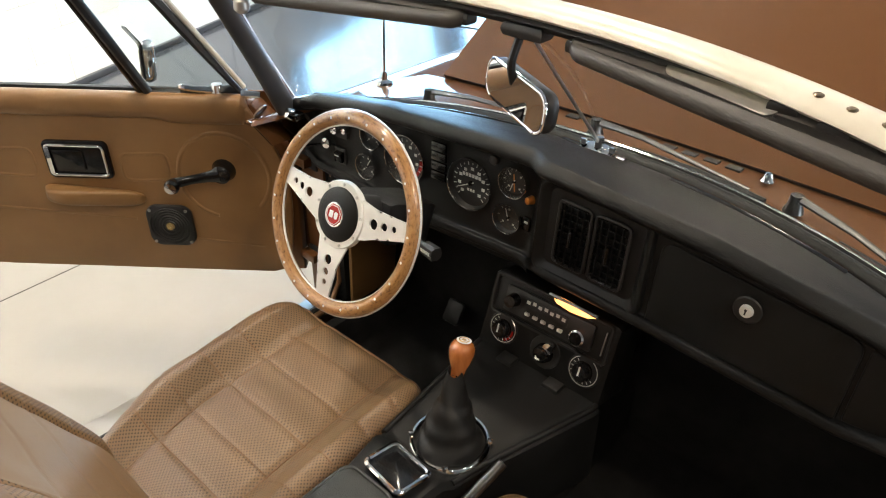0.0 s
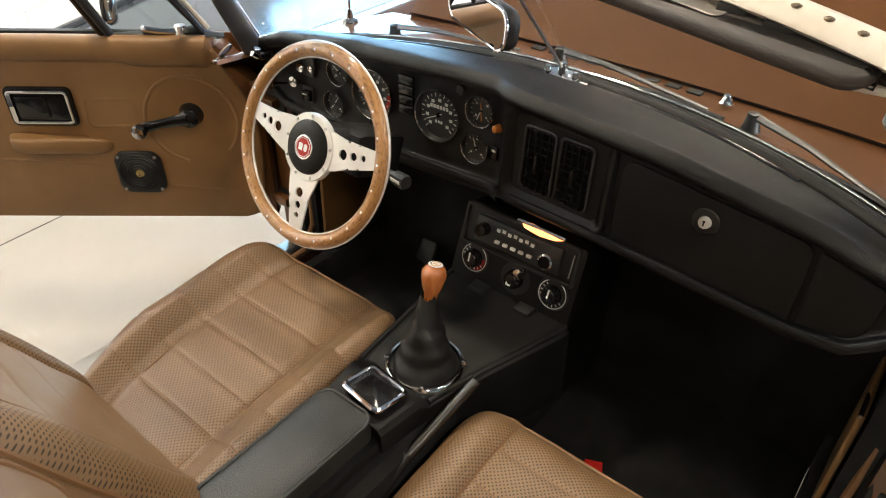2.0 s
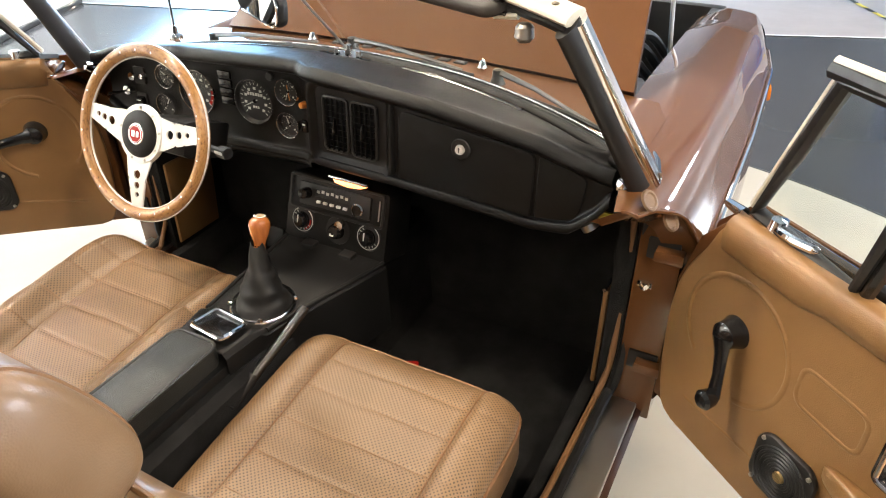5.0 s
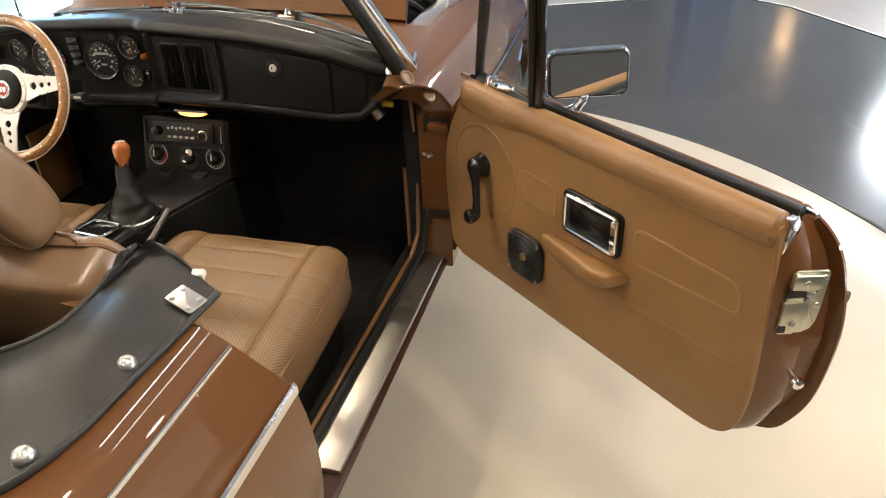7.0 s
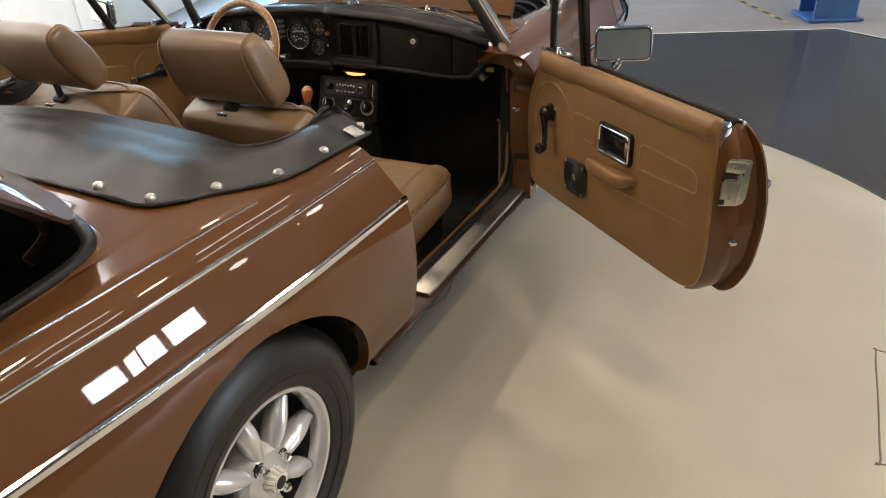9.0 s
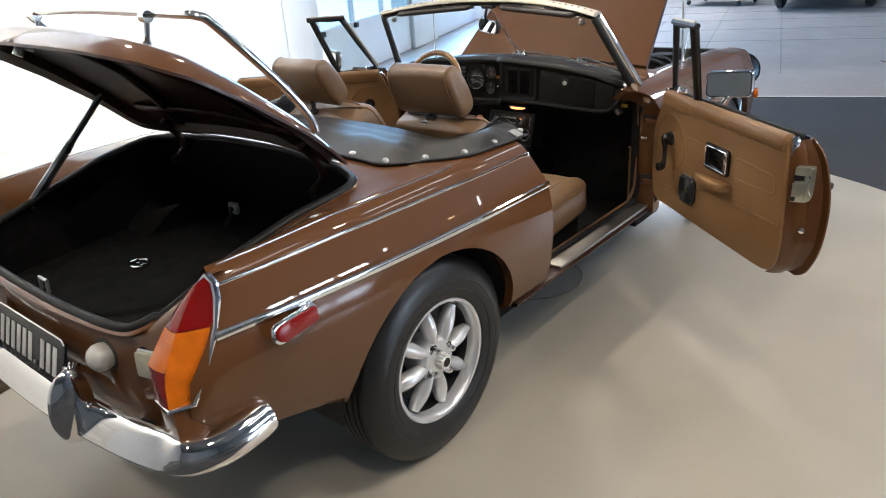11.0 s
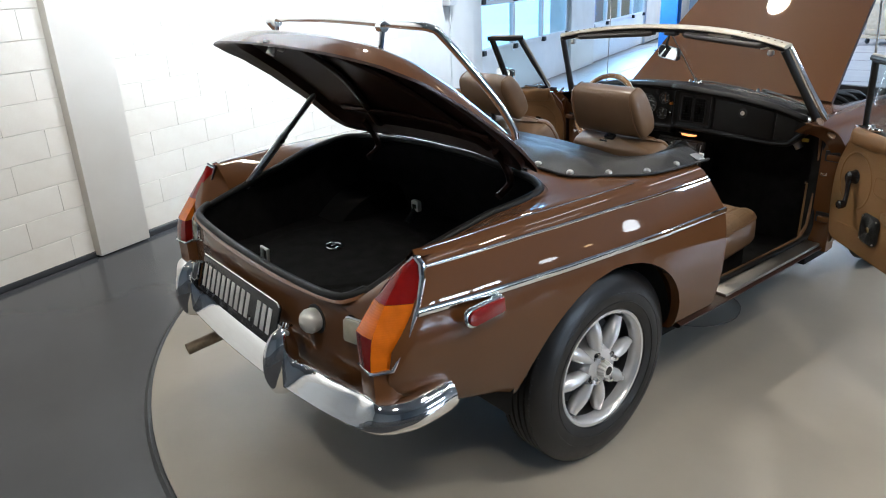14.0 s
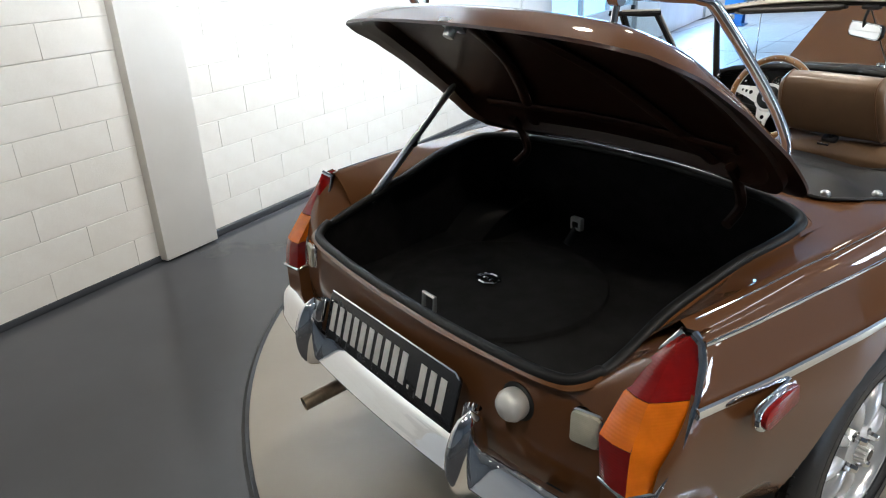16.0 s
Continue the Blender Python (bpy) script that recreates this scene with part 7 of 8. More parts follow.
def dash_section(x):
    """The pad's section at x, from under the lip over the top to the screen."""
    f = dash_face_y(x)
    hood = lerp([(-0.100, 0.022), (-0.075, 0.020), (-0.050, 0.013), (-0.025, 0.006), (0.0, 0.004)], x)
    low = lerp([(-0.66, 0.78), (-0.60, 0.735), (-0.40, 0.712), (-0.06, 0.722), (-0.03, 0.742), (0.16, 0.742), (0.46, 0.732), (0.53, 0.742), (0.57, 0.775), (0.61, 0.83)], x)
    top = lerp([(-0.66, 0.865), (-0.58, 0.893), (-0.40, 0.918), (-0.15, 0.930), (0.0, 0.931), (0.25, 0.918), (0.46, 0.892), (0.56, 0.868), (0.61, 0.85)], x)
    crest = top + lerp([(-0.6, 0.010), (0.0, 0.013), (0.6, 0.012)], x)
    back = 1.505 - 0.145 * (abs(x) / 0.6) ** 2.4
    bz = 0.934 - 0.046 * (x / 0.6) ** 2
    return [(f + 0.10, low + 0.01), (f + 0.03, low - 0.002), (f - 0.006, low + 0.000), (f - 0.016, low + 0.008), (f - 0.012, low + 0.020), (f - 0.001, low + 0.028), (f + 0.002, (low + top) / 2), (f + 0.004, top - 0.020), (f - hood, top - 0.014), (f - hood - 0.008, top - 0.002), (f - hood + 0.006, top + 0.012), (f + 0.016, crest), ((f + 0.016 + max(back, f + 0.03)) / 2, max(crest * 0.5 + bz * 0.5 + 0.003, bz)), (max(back, f + 0.03), bz), (max(back, f + 0.03) + 0.012, bz - 0.03)]


def dash_skin(u, v):
    x = -0.63 + 1.222 * u
    pts = dash_section(x)
    a = v * (len(pts) - 1)
    k = min(int(a), len(pts) - 2)
    t = a - k
    p = [Vector(pts[min(max(j, 0), len(pts) - 1)]) for j in (k - 1, k, k + 1, k + 2)]
    q = 0.5 * (2 * p[1] + (p[2] - p[0]) * t + (2 * p[0] - 5 * p[1] + 4 * p[2] - p[3]) * t * t + (3 * p[1] - p[0] - 3 * p[2] + p[3]) * t ** 3)
    return Vector((x, q.x, q.y))


g.grid(240, 64, dash_skin)
for u in (0, 1):
    g.add([dash_skin(u, k / 40) for k in range(41)], [tuple(range(41))])
dash = part("dashboard", g, car, "padded black vinyl dashboard", 60)


def on_dash(x, z, out=0.0):
    """A pose on the dash face, its z towards the seats."""
    y = dash_face_y(x) + 0.003
    slope = (dash_face_y(x + 0.01) - dash_face_y(x - 0.01)) / 0.02
    if abs(slope) > 0.3:
        slope = 0
    return frame_of((x, y - out, z), (1, slope, 0), (0, 0.06, 1))


GLASS = thin_glass("gauge_glass", (0.97, 0.98, 0.98), 0.25)


def gauge(x, z, r, ticks, needle, marks, label, extra=None):
    m = on_dash(x, z, 0.0)
    g = Mesh(CHROME)
    g.lathe([(r * 0.962, 0.010), (r * 0.972, 0.0142), (r * 0.990, 0.0145), (r * 1.002, 0.011), (r * 1.005, 0.0)], m, 48)
    g.mat(BLACK_MATT)
    g.lathe([(r * 0.87, 0.004), (r * 0.962, 0.0125)], m, 40)
    g.mat(DIAL)
    g.lathe([(0.0, 0.004), (r * 0.87, 0.004)], m, 40)
    g.mat(DIAL_MARK)
    a0, a1 = 225, -45
    for k in range(ticks + 1):
        a = radians(a0 + (a1 - a0) * k / ticks)
        big = k % 2 == 0
        w, h = r * (0.030 if big else 0.018), r * (0.13 if big else 0.08)
        g.prism([(-w / 2, -h / 2), (w / 2, -h / 2), (w / 2, h / 2), (-w / 2, h / 2)], 0.0006, m @ pose(r * 0.74 * math.cos(a), r * 0.74 * math.sin(a), 0.0045, 0, 0, math.degrees(a) - 90))
    for k in range(marks):
        a = radians(a0 + (a1 - a0) * k / max(marks - 1, 1))
        w, h = r * 0.13, r * 0.11
        g.prism([(-w / 2, -h / 2), (w / 2, -h / 2), (w / 2, h / 2), (-w / 2, h / 2)], 0.0005, m @ pose(r * 0.54 * math.cos(a), r * 0.54 * math.sin(a), 0.0045))
    if extra:
        extra(g, m, r)
    g.mat(DIAL_MARK)
    n = radians(needle)
    g.prism([(-r * 0.16, -0.0011), (r * 0.66, -0.0005), (r * 0.66, 0.0005), (-r * 0.16, 0.0011)], 0.0008, m @ pose(0, 0, 0.0075, 0, 0, needle))
    g.mat(BLACK_GLOSS)
    g.lathe([(0.0, 0.010), (r * 0.08, 0.0095), (r * 0.09, 0.005)], m, 16)
    g.mat(GLASS)
    g.lathe([(0.0, 0.0124), (r * 0.95, 0.0118)], m, 40)
    return part("gauge", g, dash, label)


def odometer(g, m, r):
    g.mat(DIAL_MARK)
    for k in range(6):
        g.prism([(-0.0026, -0.0032), (0.0026, -0.0032), (0.0026, 0.0032), (-0.0026, 0.0032)], 0.0005, m @ pose(-0.018 + 0.0070 * k, r * 0.28, 0.0045))
    for k in range(3):
        g.prism([(-0.0020, -0.0025), (0.0020, -0.0025), (0.0020, 0.0025), (-0.0020, 0.0025)], 0.0005, m @ pose(-0.006 + 0.006 * k, -r * 0.28, 0.0045))


def redline(g, m, r):
    g.mat(RED_BADGE)
    g.lathe([(r * 0.66, 0.0046), (r * 0.80, 0.0046)], m @ pose(0, 0, 0, 0, 0, -45), 14, 0.15)


gauge(-0.199, 0.834, 0.050, 18, 207, 9, "black speedometer with white marks and chrome rim", odometer)
gauge(-0.355, 0.831, 0.050, 14, 215, 8, "black rev counter with red zone and chrome rim", redline)
gauge(-0.443, 0.853, 0.0275, 6, 150, 3, "small black oil pressure dial")
gauge(-0.460, 0.782, 0.0275, 6, 60, 3, "small black fuel dial")
gauge(-0.108, 0.869, 0.0285, 12, 250, 4, "small black clock dial", lambda g, m, r: (g.mat(AMBER_MARK), g.prism([(-0.001, 0), (0.001, 0), (0.001, 0.014), (-0.001, 0.014)], 0.001, m @ pose(0, 0, 0.006, 0, 0, 10)), g.prism([(-0.001, 0), (0.001, 0), (0.001, 0.018), (-0.001, 0.018)], 0.001, m @ pose(0, 0, 0.0066, 0, 0, 190))))
gauge(-0.115, 0.796, 0.0285, 6, 110, 3, "small black temperature dial")
for k in range(4):
    g = Mesh(BLACK_GLOSS)
    g.prism(rounded(0.034, 0.0165, 0.002), 0.006, on_dash(-0.276, 0.880 - 0.0195 * k, 0.0), 0.0015)
    part("warning_lens", g, dash, "dark warning lamp lens")
for x, z, w, h in ((-0.538, 0.780, 0.030, 0.036), (-0.530, 0.841, 0.032, 0.040)):
    g = Mesh(BLACK_MATT)
    g.prism(rounded(w, h, 0.003), 0.006, on_dash(x, z), 0.0015)
    g.mat(BLACK_GLOSS)
    if z < 0.80:
        g.prism(rounded(w * 0.7, h * 0.62, 0.002), 0.012, on_dash(x, z) @ pose(0, 0, 0.003, 12, 0, 0), 0.002)
        g.mat(DIAL_MARK)
        g.prism([(-0.006, 0.003), (0.006, 0.003), (0.006, 0.005), (-0.006, 0.005)], 0.0006, on_dash(x, z, 0.0162))
    else:
        g.mat(CHROME)
        g.lathe([(0.0, 0.016), (0.009, 0.015), (0.010, 0.0)], on_dash(x - 0.010, z, 0.005), 16)
        g.lathe([(0.0, 0.012), (0.006, 0.011), (0.007, 0.0)], on_dash(x + 0.014, z + 0.002, 0.005), 14)
    part("switch", g, dash, "black rocker switch" if z < 0.80 else "chrome dashboard switch")
g = Mesh(CHROME)
g.lathe([(0.0, 0.020), (0.011, 0.019), (0.013, 0.0)], on_dash(-0.566, 0.804), 16)
g.tube([on_dash(-0.566, 0.804, 0.018).translation, on_dash(-0.583, 0.806, 0.055).translation], [0.004, 0.010], 8, flat=0.35)
part("ignition_key", g, dash, "metal key in the ignition switch")
g = Mesh(AMBER_MARK)
g.lathe([(0.0, 0.014), (0.006, 0.012), (0.008, 0.0)], on_dash(-0.072, 0.846), 16)
part("hazard_lamp", g, dash, "small amber warning lamp")
g = Mesh(BLACK_GLOSS)
g.prism(rounded(0.016, 0.026, 0.002), 0.008, on_dash(-0.076, 0.798), 0.002)
g.mat(DIAL_MARK)
g.prism([(-0.004, 0.003), (0.004, 0.003), (0.004, 0.007), (-0.004, 0.007)], 0.0006, on_dash(-0.076, 0.798, 0.0085))
part("switch", g, dash, "small black hazard switch")
g = Mesh(BLACK_MATT)
g.lathe([(0, 0.006), (0.008, 0.005), (0.010, 0)], on_dash(-0.155, 0.893), 16)
part("plug", g, dash)
# lower knee roll under the dials
g = Mesh(BLACK_VINYL)


def knee(u, v):
    x = -0.60 + 0.545 * u
    w = 2 * math.pi * v
    return Vector((x, dash_face_y(x) + 0.018 + 0.030 * math.cos(w), lerp([(-0.6, 0.742), (-0.4, 0.712), (-0.06, 0.722)], x) + 0.018 * math.sin(w)))


g.grid(30, 14, knee, wrap_v=True)
part("knee_roll", g, dash, "black padded roll under the dials", 60)

# central vents
vm = on_dash(0.068, 0.838, -0.002)
g = Mesh(BLACK_VINYL)


def vent_bezel(u, v):
    """A raised frame round the two vents, sloping down into them."""
    outer, inner = rounded(0.206, 0.176, 0.022, 8), rounded(0.166, 0.132, 0.014, 8)
    k = int(round(u * 36)) % 36
    o, i = Vector(outer[k]), Vector(inner[k])
    f, h = [(0.0, 0.0), (0.06, 0.008), (0.20, 0.012), (0.42, 0.012), (0.58, 0.009), (1.0, 0.002)][int(round(v * 5))]
    p = o.lerp(i, f)
    return vm @ Vector((p.x, p.y, h))


g.grid(36, 5, vent_bezel, wrap_u=True)
part("vent_surround", g, dash, "black moulded vent surround", 50)
for x in (0.035, 0.102):
    g = Mesh(BLACK_MATT)
    m = on_dash(x, 0.838, -0.002)
    g.tube([m @ Vector((a, b, 0.006)) for a, b in rounded(0.058, 0.110, 0.008)], 0.0030, 8, closed=True)
    g.mat(SHADED_BLACK)
    g.prism(rounded(0.056, 0.108, 0.006), 0.002, m @ pose(0, 0, 0.001))
    part("vent_frame", g, dash, "black air vent frame")
    for k in range(9):
        g = Mesh(SHADED_BLACK)
        g.prism([(-0.026, -0.0006), (0.026, -0.0006), (0.026, 0.0006), (-0.026, 0.0006)], 0.010, m @ pose(0, -0.048 + 0.012 * k, 0.0, -18, 0, 0))
        part("vent_slat", g, dash)
    for k in range(4):
        g = Mesh(SHADED_BLACK)
        g.prism([(-0.0006, -0.053), (0.0006, -0.053), (0.0006, 0.053), (-0.0006, 0.053)], 0.007, m @ pose(-0.0180 + 0.0120 * k, 0, 0.004))
        part("vent_fin", g, dash)
    g = Mesh(BLACK_GLOSS)
    g.prism(rounded(0.006, 0.030, 0.002), 0.012, m @ pose(0.002, 0.0, 0.006), 0.002)
    part("vent_tab", g, dash)
# glovebox lid and lock, passenger end pad
FACE_AT = on_dash(0.25, 0.80)
FACE_LOCAL = FACE_AT.inverted()


def lid_shape(corners, radii, grow=0.0):
    """A plate on the dash face from (x, z) corners, each rounded by its own radius."""
    pts = [(FACE_LOCAL @ Vector((x, dash_face_y(x) + 0.003, z))).to_2d() for x, z in corners]
    mid = sum(pts, Vector((0, 0))) / len(pts)
    out = []
    for i, r in enumerate(radii):
        p, q, n = pts[i - 1], pts[i], pts[(i + 1) % len(pts)]
        a, b = q + (p - q).normalized() * r, q + (n - q).normalized() * r
        for k in range(7):
            t = k / 6
            c = (a * (1 - t) + q * t) * (1 - t) + (q * (1 - t) + b * t) * t
            out.append(c + (c - mid).normalized() * grow)
    return [(c.x, c.y) for c in out]


GLOVE = [(0.180, 0.752), (0.456, 0.748), (0.456, 0.874), (0.180, 0.898)]
# a black plate under the lid paints the shade of its gap
g = Mesh(SHADED_BLACK)
g.prism(lid_shape(GLOVE, (0.006, 0.006, 0.020, 0.024), 0.0022), 0.0040, FACE_AT @ pose(0, 0, -0.0005))
part("lid_gap_shade", g, dash, "black plate for the shaded gap round the glovebox lid")
g = Mesh(BLACK_VINYL)
g.prism(lid_shape(GLOVE, (0.006, 0.006, 0.020, 0.024)), 0.0075, FACE_AT @ pose(0, 0, -0.0005), 0.0025, 3)
part("glovebox_lid", g, dash, "black glovebox lid", 40)
END = [(0.463, 0.754), (0.545, 0.764), (0.552, 0.850), (0.463, 0.870)]
g = Mesh(BLACK_VINYL)
g.prism(lid_shape(END, (0.006, 0.036, 0.014, 0.006)), 0.0075, FACE_AT @ pose(0, 0, -0.0015), 0.0030, 3)
part("end_pad", g, dash, "black end pad of the dashboard", 40)
g = Mesh(BLACK_MATT)
m = on_dash(0.316, 0.853, 0.0085)
g.lathe([(0.0, 0.002), (0.018, 0.002), (0.020, 0.0)], m, 28)
g.mat(SPOKE)
g.lathe([(0.0, 0.008), (0.0080, 0.0075), (0.0092, 0.004), (0.0095, 0.0)], m, 24)
g.mat(BLACK_MATT)
g.prism([(-0.0010, -0.004), (0.0010, -0.004), (0.0010, 0.003), (-0.0010, 0.003)], 0.0006, m @ pose(0, 0, 0.0078))
g.lathe([(0, 0.0004), (0.002, 0.0004)], m @ pose(0, 0.003, 0.0078), 12)
part("glovebox_lock", g, dash, "round chrome glovebox lock")
# demister slots on the dash top
for x0, x1 in ((0.13, 0.40), (-0.42, -0.14), (-0.07, 0.05)):
    g = Mesh(BLACK_GLOSS)
    pts = []
    for k in range(13):
        x = x0 + (x1 - x0) * k / 12
        pts.append(dash_skin((x + 0.63) / 1.222, 12.75 / 14) + Vector((0, 0, 0.001)))
    g.tube(pts, 0.006, 6, flat=0.35, up=(0, 1, 0))
    part("demister_slot", g, dash, "black demister slot")

# ---- steering wheel ----
HUB = Vector((-0.291, 1.179, 0.836))
WHEEL = frame_of(HUB + Vector((0, math.cos(radians(22)), -math.sin(radians(22)))) * 0.017, (1, 0, 0), (0, math.sin(radians(22)), math.cos(radians(22))))
RIM_R, RIM_T = 0.159, 0.0125
g = Mesh(WOOD)
ring = [(RIM_R * math.cos(w), RIM_R * math.sin(w), 0) for w in [2 * math.pi * k / 96 for k in range(96)]]
g.tube(ring, RIM_T, 16, closed=True)
wheel_sw = part("steering_wheel", g, car, "wooden rimmed sports steering wheel with silver spokes", 60, WHEEL)
for k in range(24):
    a = 2 * math.pi * (k + 0.5) / 24
    g = Mesh(WHITE_PLASTIC)
    g.lathe([(0, 0.0006), (0.0022, 0.0004), (0.0027, -0.001)], pose((RIM_R - 0.001) * math.cos(a), (RIM_R - 0.001) * math.sin(a), RIM_T - 0.0004), 10)
    part("rivet", g, wheel_sw)
for s in (-1, 1):
    g = Mesh(SPOKE)
    g.tube([(x * (1 - s * RIM_T / RIM_R * 0.985), y * (1 - s * RIM_T / RIM_R * 0.985), 0) for x, y, z in ring], 0.0022, 6, closed=True)
    part("rim_band", g, wheel_sw, "thin silver band in the rim", 60)
DISH = 0.004
for ang in (9, 171, 270):
    g = Mesh(SPOKE)
    L0, L1 = 0.048, RIM_R - 0.002
    a = radians(ang)
    sp = pose(0, 0, DISH, 0, 0, ang)

    def plate_pt(r, s, zz):
        half = lerp([(L0, 0.034), (0.085, 0.024), (0.14, 0.0155), (L1, 0.0150)], r)
        rise = lerp([(L0, 0.0), (0.085, 0.003), (L1, -DISH)], r)
        return sp @ Vector((r, s * half, rise + zz))
    holes = [(0.080, 0.0086), (0.102, 0.0066), (0.121, 0.0052)]
    # strip with real round holes: rings about each hole, bridged between
    cuts = [L0, 0.091, 0.1115, 0.131, L1]
    for zz in (0.0, -0.003):
        for k in range(4):
            r0, r1 = cuts[k], cuts[k + 1]
            if k < 3:
                hr, rad = holes[k]
                n = 24
                inner, outer = [], []
                for j in range(n):
                    w = 2 * math.pi * j / n
                    cx, cy = math.cos(w), math.sin(w)
                    half = lerp([(L0, 0.034), (0.085, 0.024), (0.14, 0.0155), (L1, 0.0150)], hr)
                    inner.append(sp @ Vector((hr + rad * cx, rad * cy, lerp([(L0, 0.0), (0.085, 0.003), (L1, -DISH)], hr + rad * cx) + zz)))
                    lim = 1e9
                    if cx > 1e-6:
                        lim = min(lim, (r1 - hr) / cx)
                    if cx < -1e-6:
                        lim = min(lim, (r0 - hr) / cx)
                    # reach the side edge, which narrows outward
                    lo, hi = 0.0, 0.08
                    for _ in range(24):
                        mid = (lo + hi) / 2
                        rr = hr + mid * cx
                        if abs(mid * cy) < lerp([(L0, 0.034), (0.085, 0.024), (0.14, 0.0155), (L1, 0.0150)], rr):
                            lo = mid
                        else:
                            hi = mid
                    d = min(lim, lo)
                    rr = hr + d * cx
                    outer.append(sp @ Vector((rr, d * cy, lerp([(L0, 0.0), (0.085, 0.003), (L1, -DISH)], rr) + zz)))
                g.add(inner + outer, [(j, (j + 1) % n, n + (j + 1) % n, n + j) for j in range(n)])
            else:
                g.grid(3, 4, lambda u, v: plate_pt(r0 + (r1 - r0) * u, 2 * v - 1, zz))
    for s in (-1, 1):
        g.grid(16, 1, lambda u, v: plate_pt(L0 + (L1 - L0) * u, s, -0.003 * v))
    for hr, rad in holes:
        g.lathe([(rad, 0.0), (rad, -0.003)], sp @ pose(hr, 0, lerp([(L0, 0.0), (0.085, 0.003), (L1, -DISH)], hr)), 24)
    part("spoke", g, wheel_sw, "brushed silver spoke with three holes", 30)
g = Mesh(SPOKE)
g.lathe([(0.036, 0.003), (0.056, 0.003), (0.0575, 0.0), (0.0575, -0.008), (0.03, -0.010)], pose(0, 0, DISH), 40)
part("hub_ring", g, wheel_sw, "silver hub ring")
for k in range(9):
    a = 2 * math.pi * k / 9 + 0.2
    g = Mesh(STEEL)
    g.lathe([(0, 0.0025), (0.002, 0.002), (0.003, 0.0)], pose(0.0515 * math.cos(a), 0.0515 * math.sin(a), DISH + 0.003), 8)
    part("hub_screw", g, wheel_sw)
g = Mesh(BLACK_VINYL)
g.lathe([(0.0, 0.012), (0.024, 0.012), (0.038, 0.010), (0.045, 0.006), (0.0465, 0.002)], pose(0, 0, DISH), 40)
part("horn_push", g, wheel_sw, "black horn push")
g = Mesh(CHROME)
g.lathe([(0.0, 0.0128), (0.020, 0.0128), (0.021, 0.012)], pose(0, 0, DISH), 28)
g.mat(RED_BADGE)
g.prism(octo(0.0185), 0.0006, pose(0, 0, DISH + 0.0128))
g.mat(SPOKE)
for r in (0.0165,):
    g.tube([(r * math.cos(radians(22.5 + 45 * i)), r * math.sin(radians(22.5 + 45 * i)), DISH + 0.0136) for i in range(8)], 0.0007, 6, closed=True)
g.prism(rounded(0.0085, 0.012, 0.001), 0.0005, pose(-0.0055, 0, DISH + 0.0134))
g.prism(rounded(0.0075, 0.012, 0.003), 0.0005, pose(0.0058, 0, DISH + 0.0134))
part("horn_badge", g, wheel_sw, "red eight-sided badge in a silver ring")
g = Mesh(BLACK_MATT)
g.lathe([(0.040, -0.012), (0.034, -0.03), (0.030, -0.16), (0.0, -0.16)], pose(0, 0, DISH), 28)
g.box((0.09, 0.075, 0.13), pose(0, -0.005, DISH - 0.135), 0.015)
part("column_cowl", g, wheel_sw, "black steering column cowl")
g = Mesh(BLACK_MATT)
a, b = WHEEL @ Vector((0.03, -0.01, -0.10)), Vector((-0.122, 1.243, 0.803))
g.tube([a, a.lerp(b, 0.75), b], [0.006, 0.007, 0.011], 8)
g.tube([a.lerp(b, 0.76), b], [0.012, 0.013], 8, flat=0.5)
g.mat(DIAL_MARK)
for k in range(4):
    p = a.lerp(b, 0.80 + 0.05 * k) + Vector((0, -0.013, 0.004))
    g.cuboid((p.x - 0.002, p.y - 0.001, p.z - 0.003), (p.x + 0.002, p.y, p.z + 0.003))
part("column_stalk", g, car, "black stalk with small light marks")
for x in (-0.40, -0.28):
    g = Mesh(RUBBER)
    g.prism(rounded(0.05, 0.06, 0.008), 0.012, frame_of((x, 1.63, 0.31), (1, 0, 0), (0, 0.5, 0.86)), 0.004)
    part("pedal", g, car, "black rubber pedal")

# ---- windscreen ----


def rail(t):
    """Top rail of the screen, t in -1..1."""
    return Vector((0.562 * t, 1.262 - 0.072 * t * t, 1.197 - 0.050 * abs(t) ** 2.2))


def base(t):
    """Lower edge of the glass."""
    return Vector((0.640 * t, 1.518 - 0.150 * abs(t) ** 2.4, 0.926 - 0.052 * t * t))


g = Mesh(CREAM)
g.tube([rail(-1 + 2 * k / 40) + Vector((0, -0.004, 0.012)) for k in range(41)], 0.022, 10, flat=0.42, up=(0, 1, 0.25))
screen = part("windscreen_frame", g, car, "bright windscreen frame with pale top rail", 60)
g = Mesh(BLACK_MATT)
g.tube([rail(-0.99 + 1.98 * k / 40) + Vector((0, -0.002, -0.004)) for k in range(41)], 0.016, 8, flat=0.6, up=(0, 1, 0))
part("rail_lining", g, screen, "black inner face of the top rail", 60)
for k in range(7):
    t = 0.62 + 0.055 * k
    for s in (-1, 1):
        g = Mesh(PEWTER)
        g.lathe([(0, 0.0016), (0.002, 0.0014), (0.0028, 0.0022), (0.0050, 0.0012), (0.0056, -0.002)], Matrix.Translation(rail(s * t) + Vector((0, -0.008, 0.0195))), 10)
        part("stud", g, screen, "small rail screw")
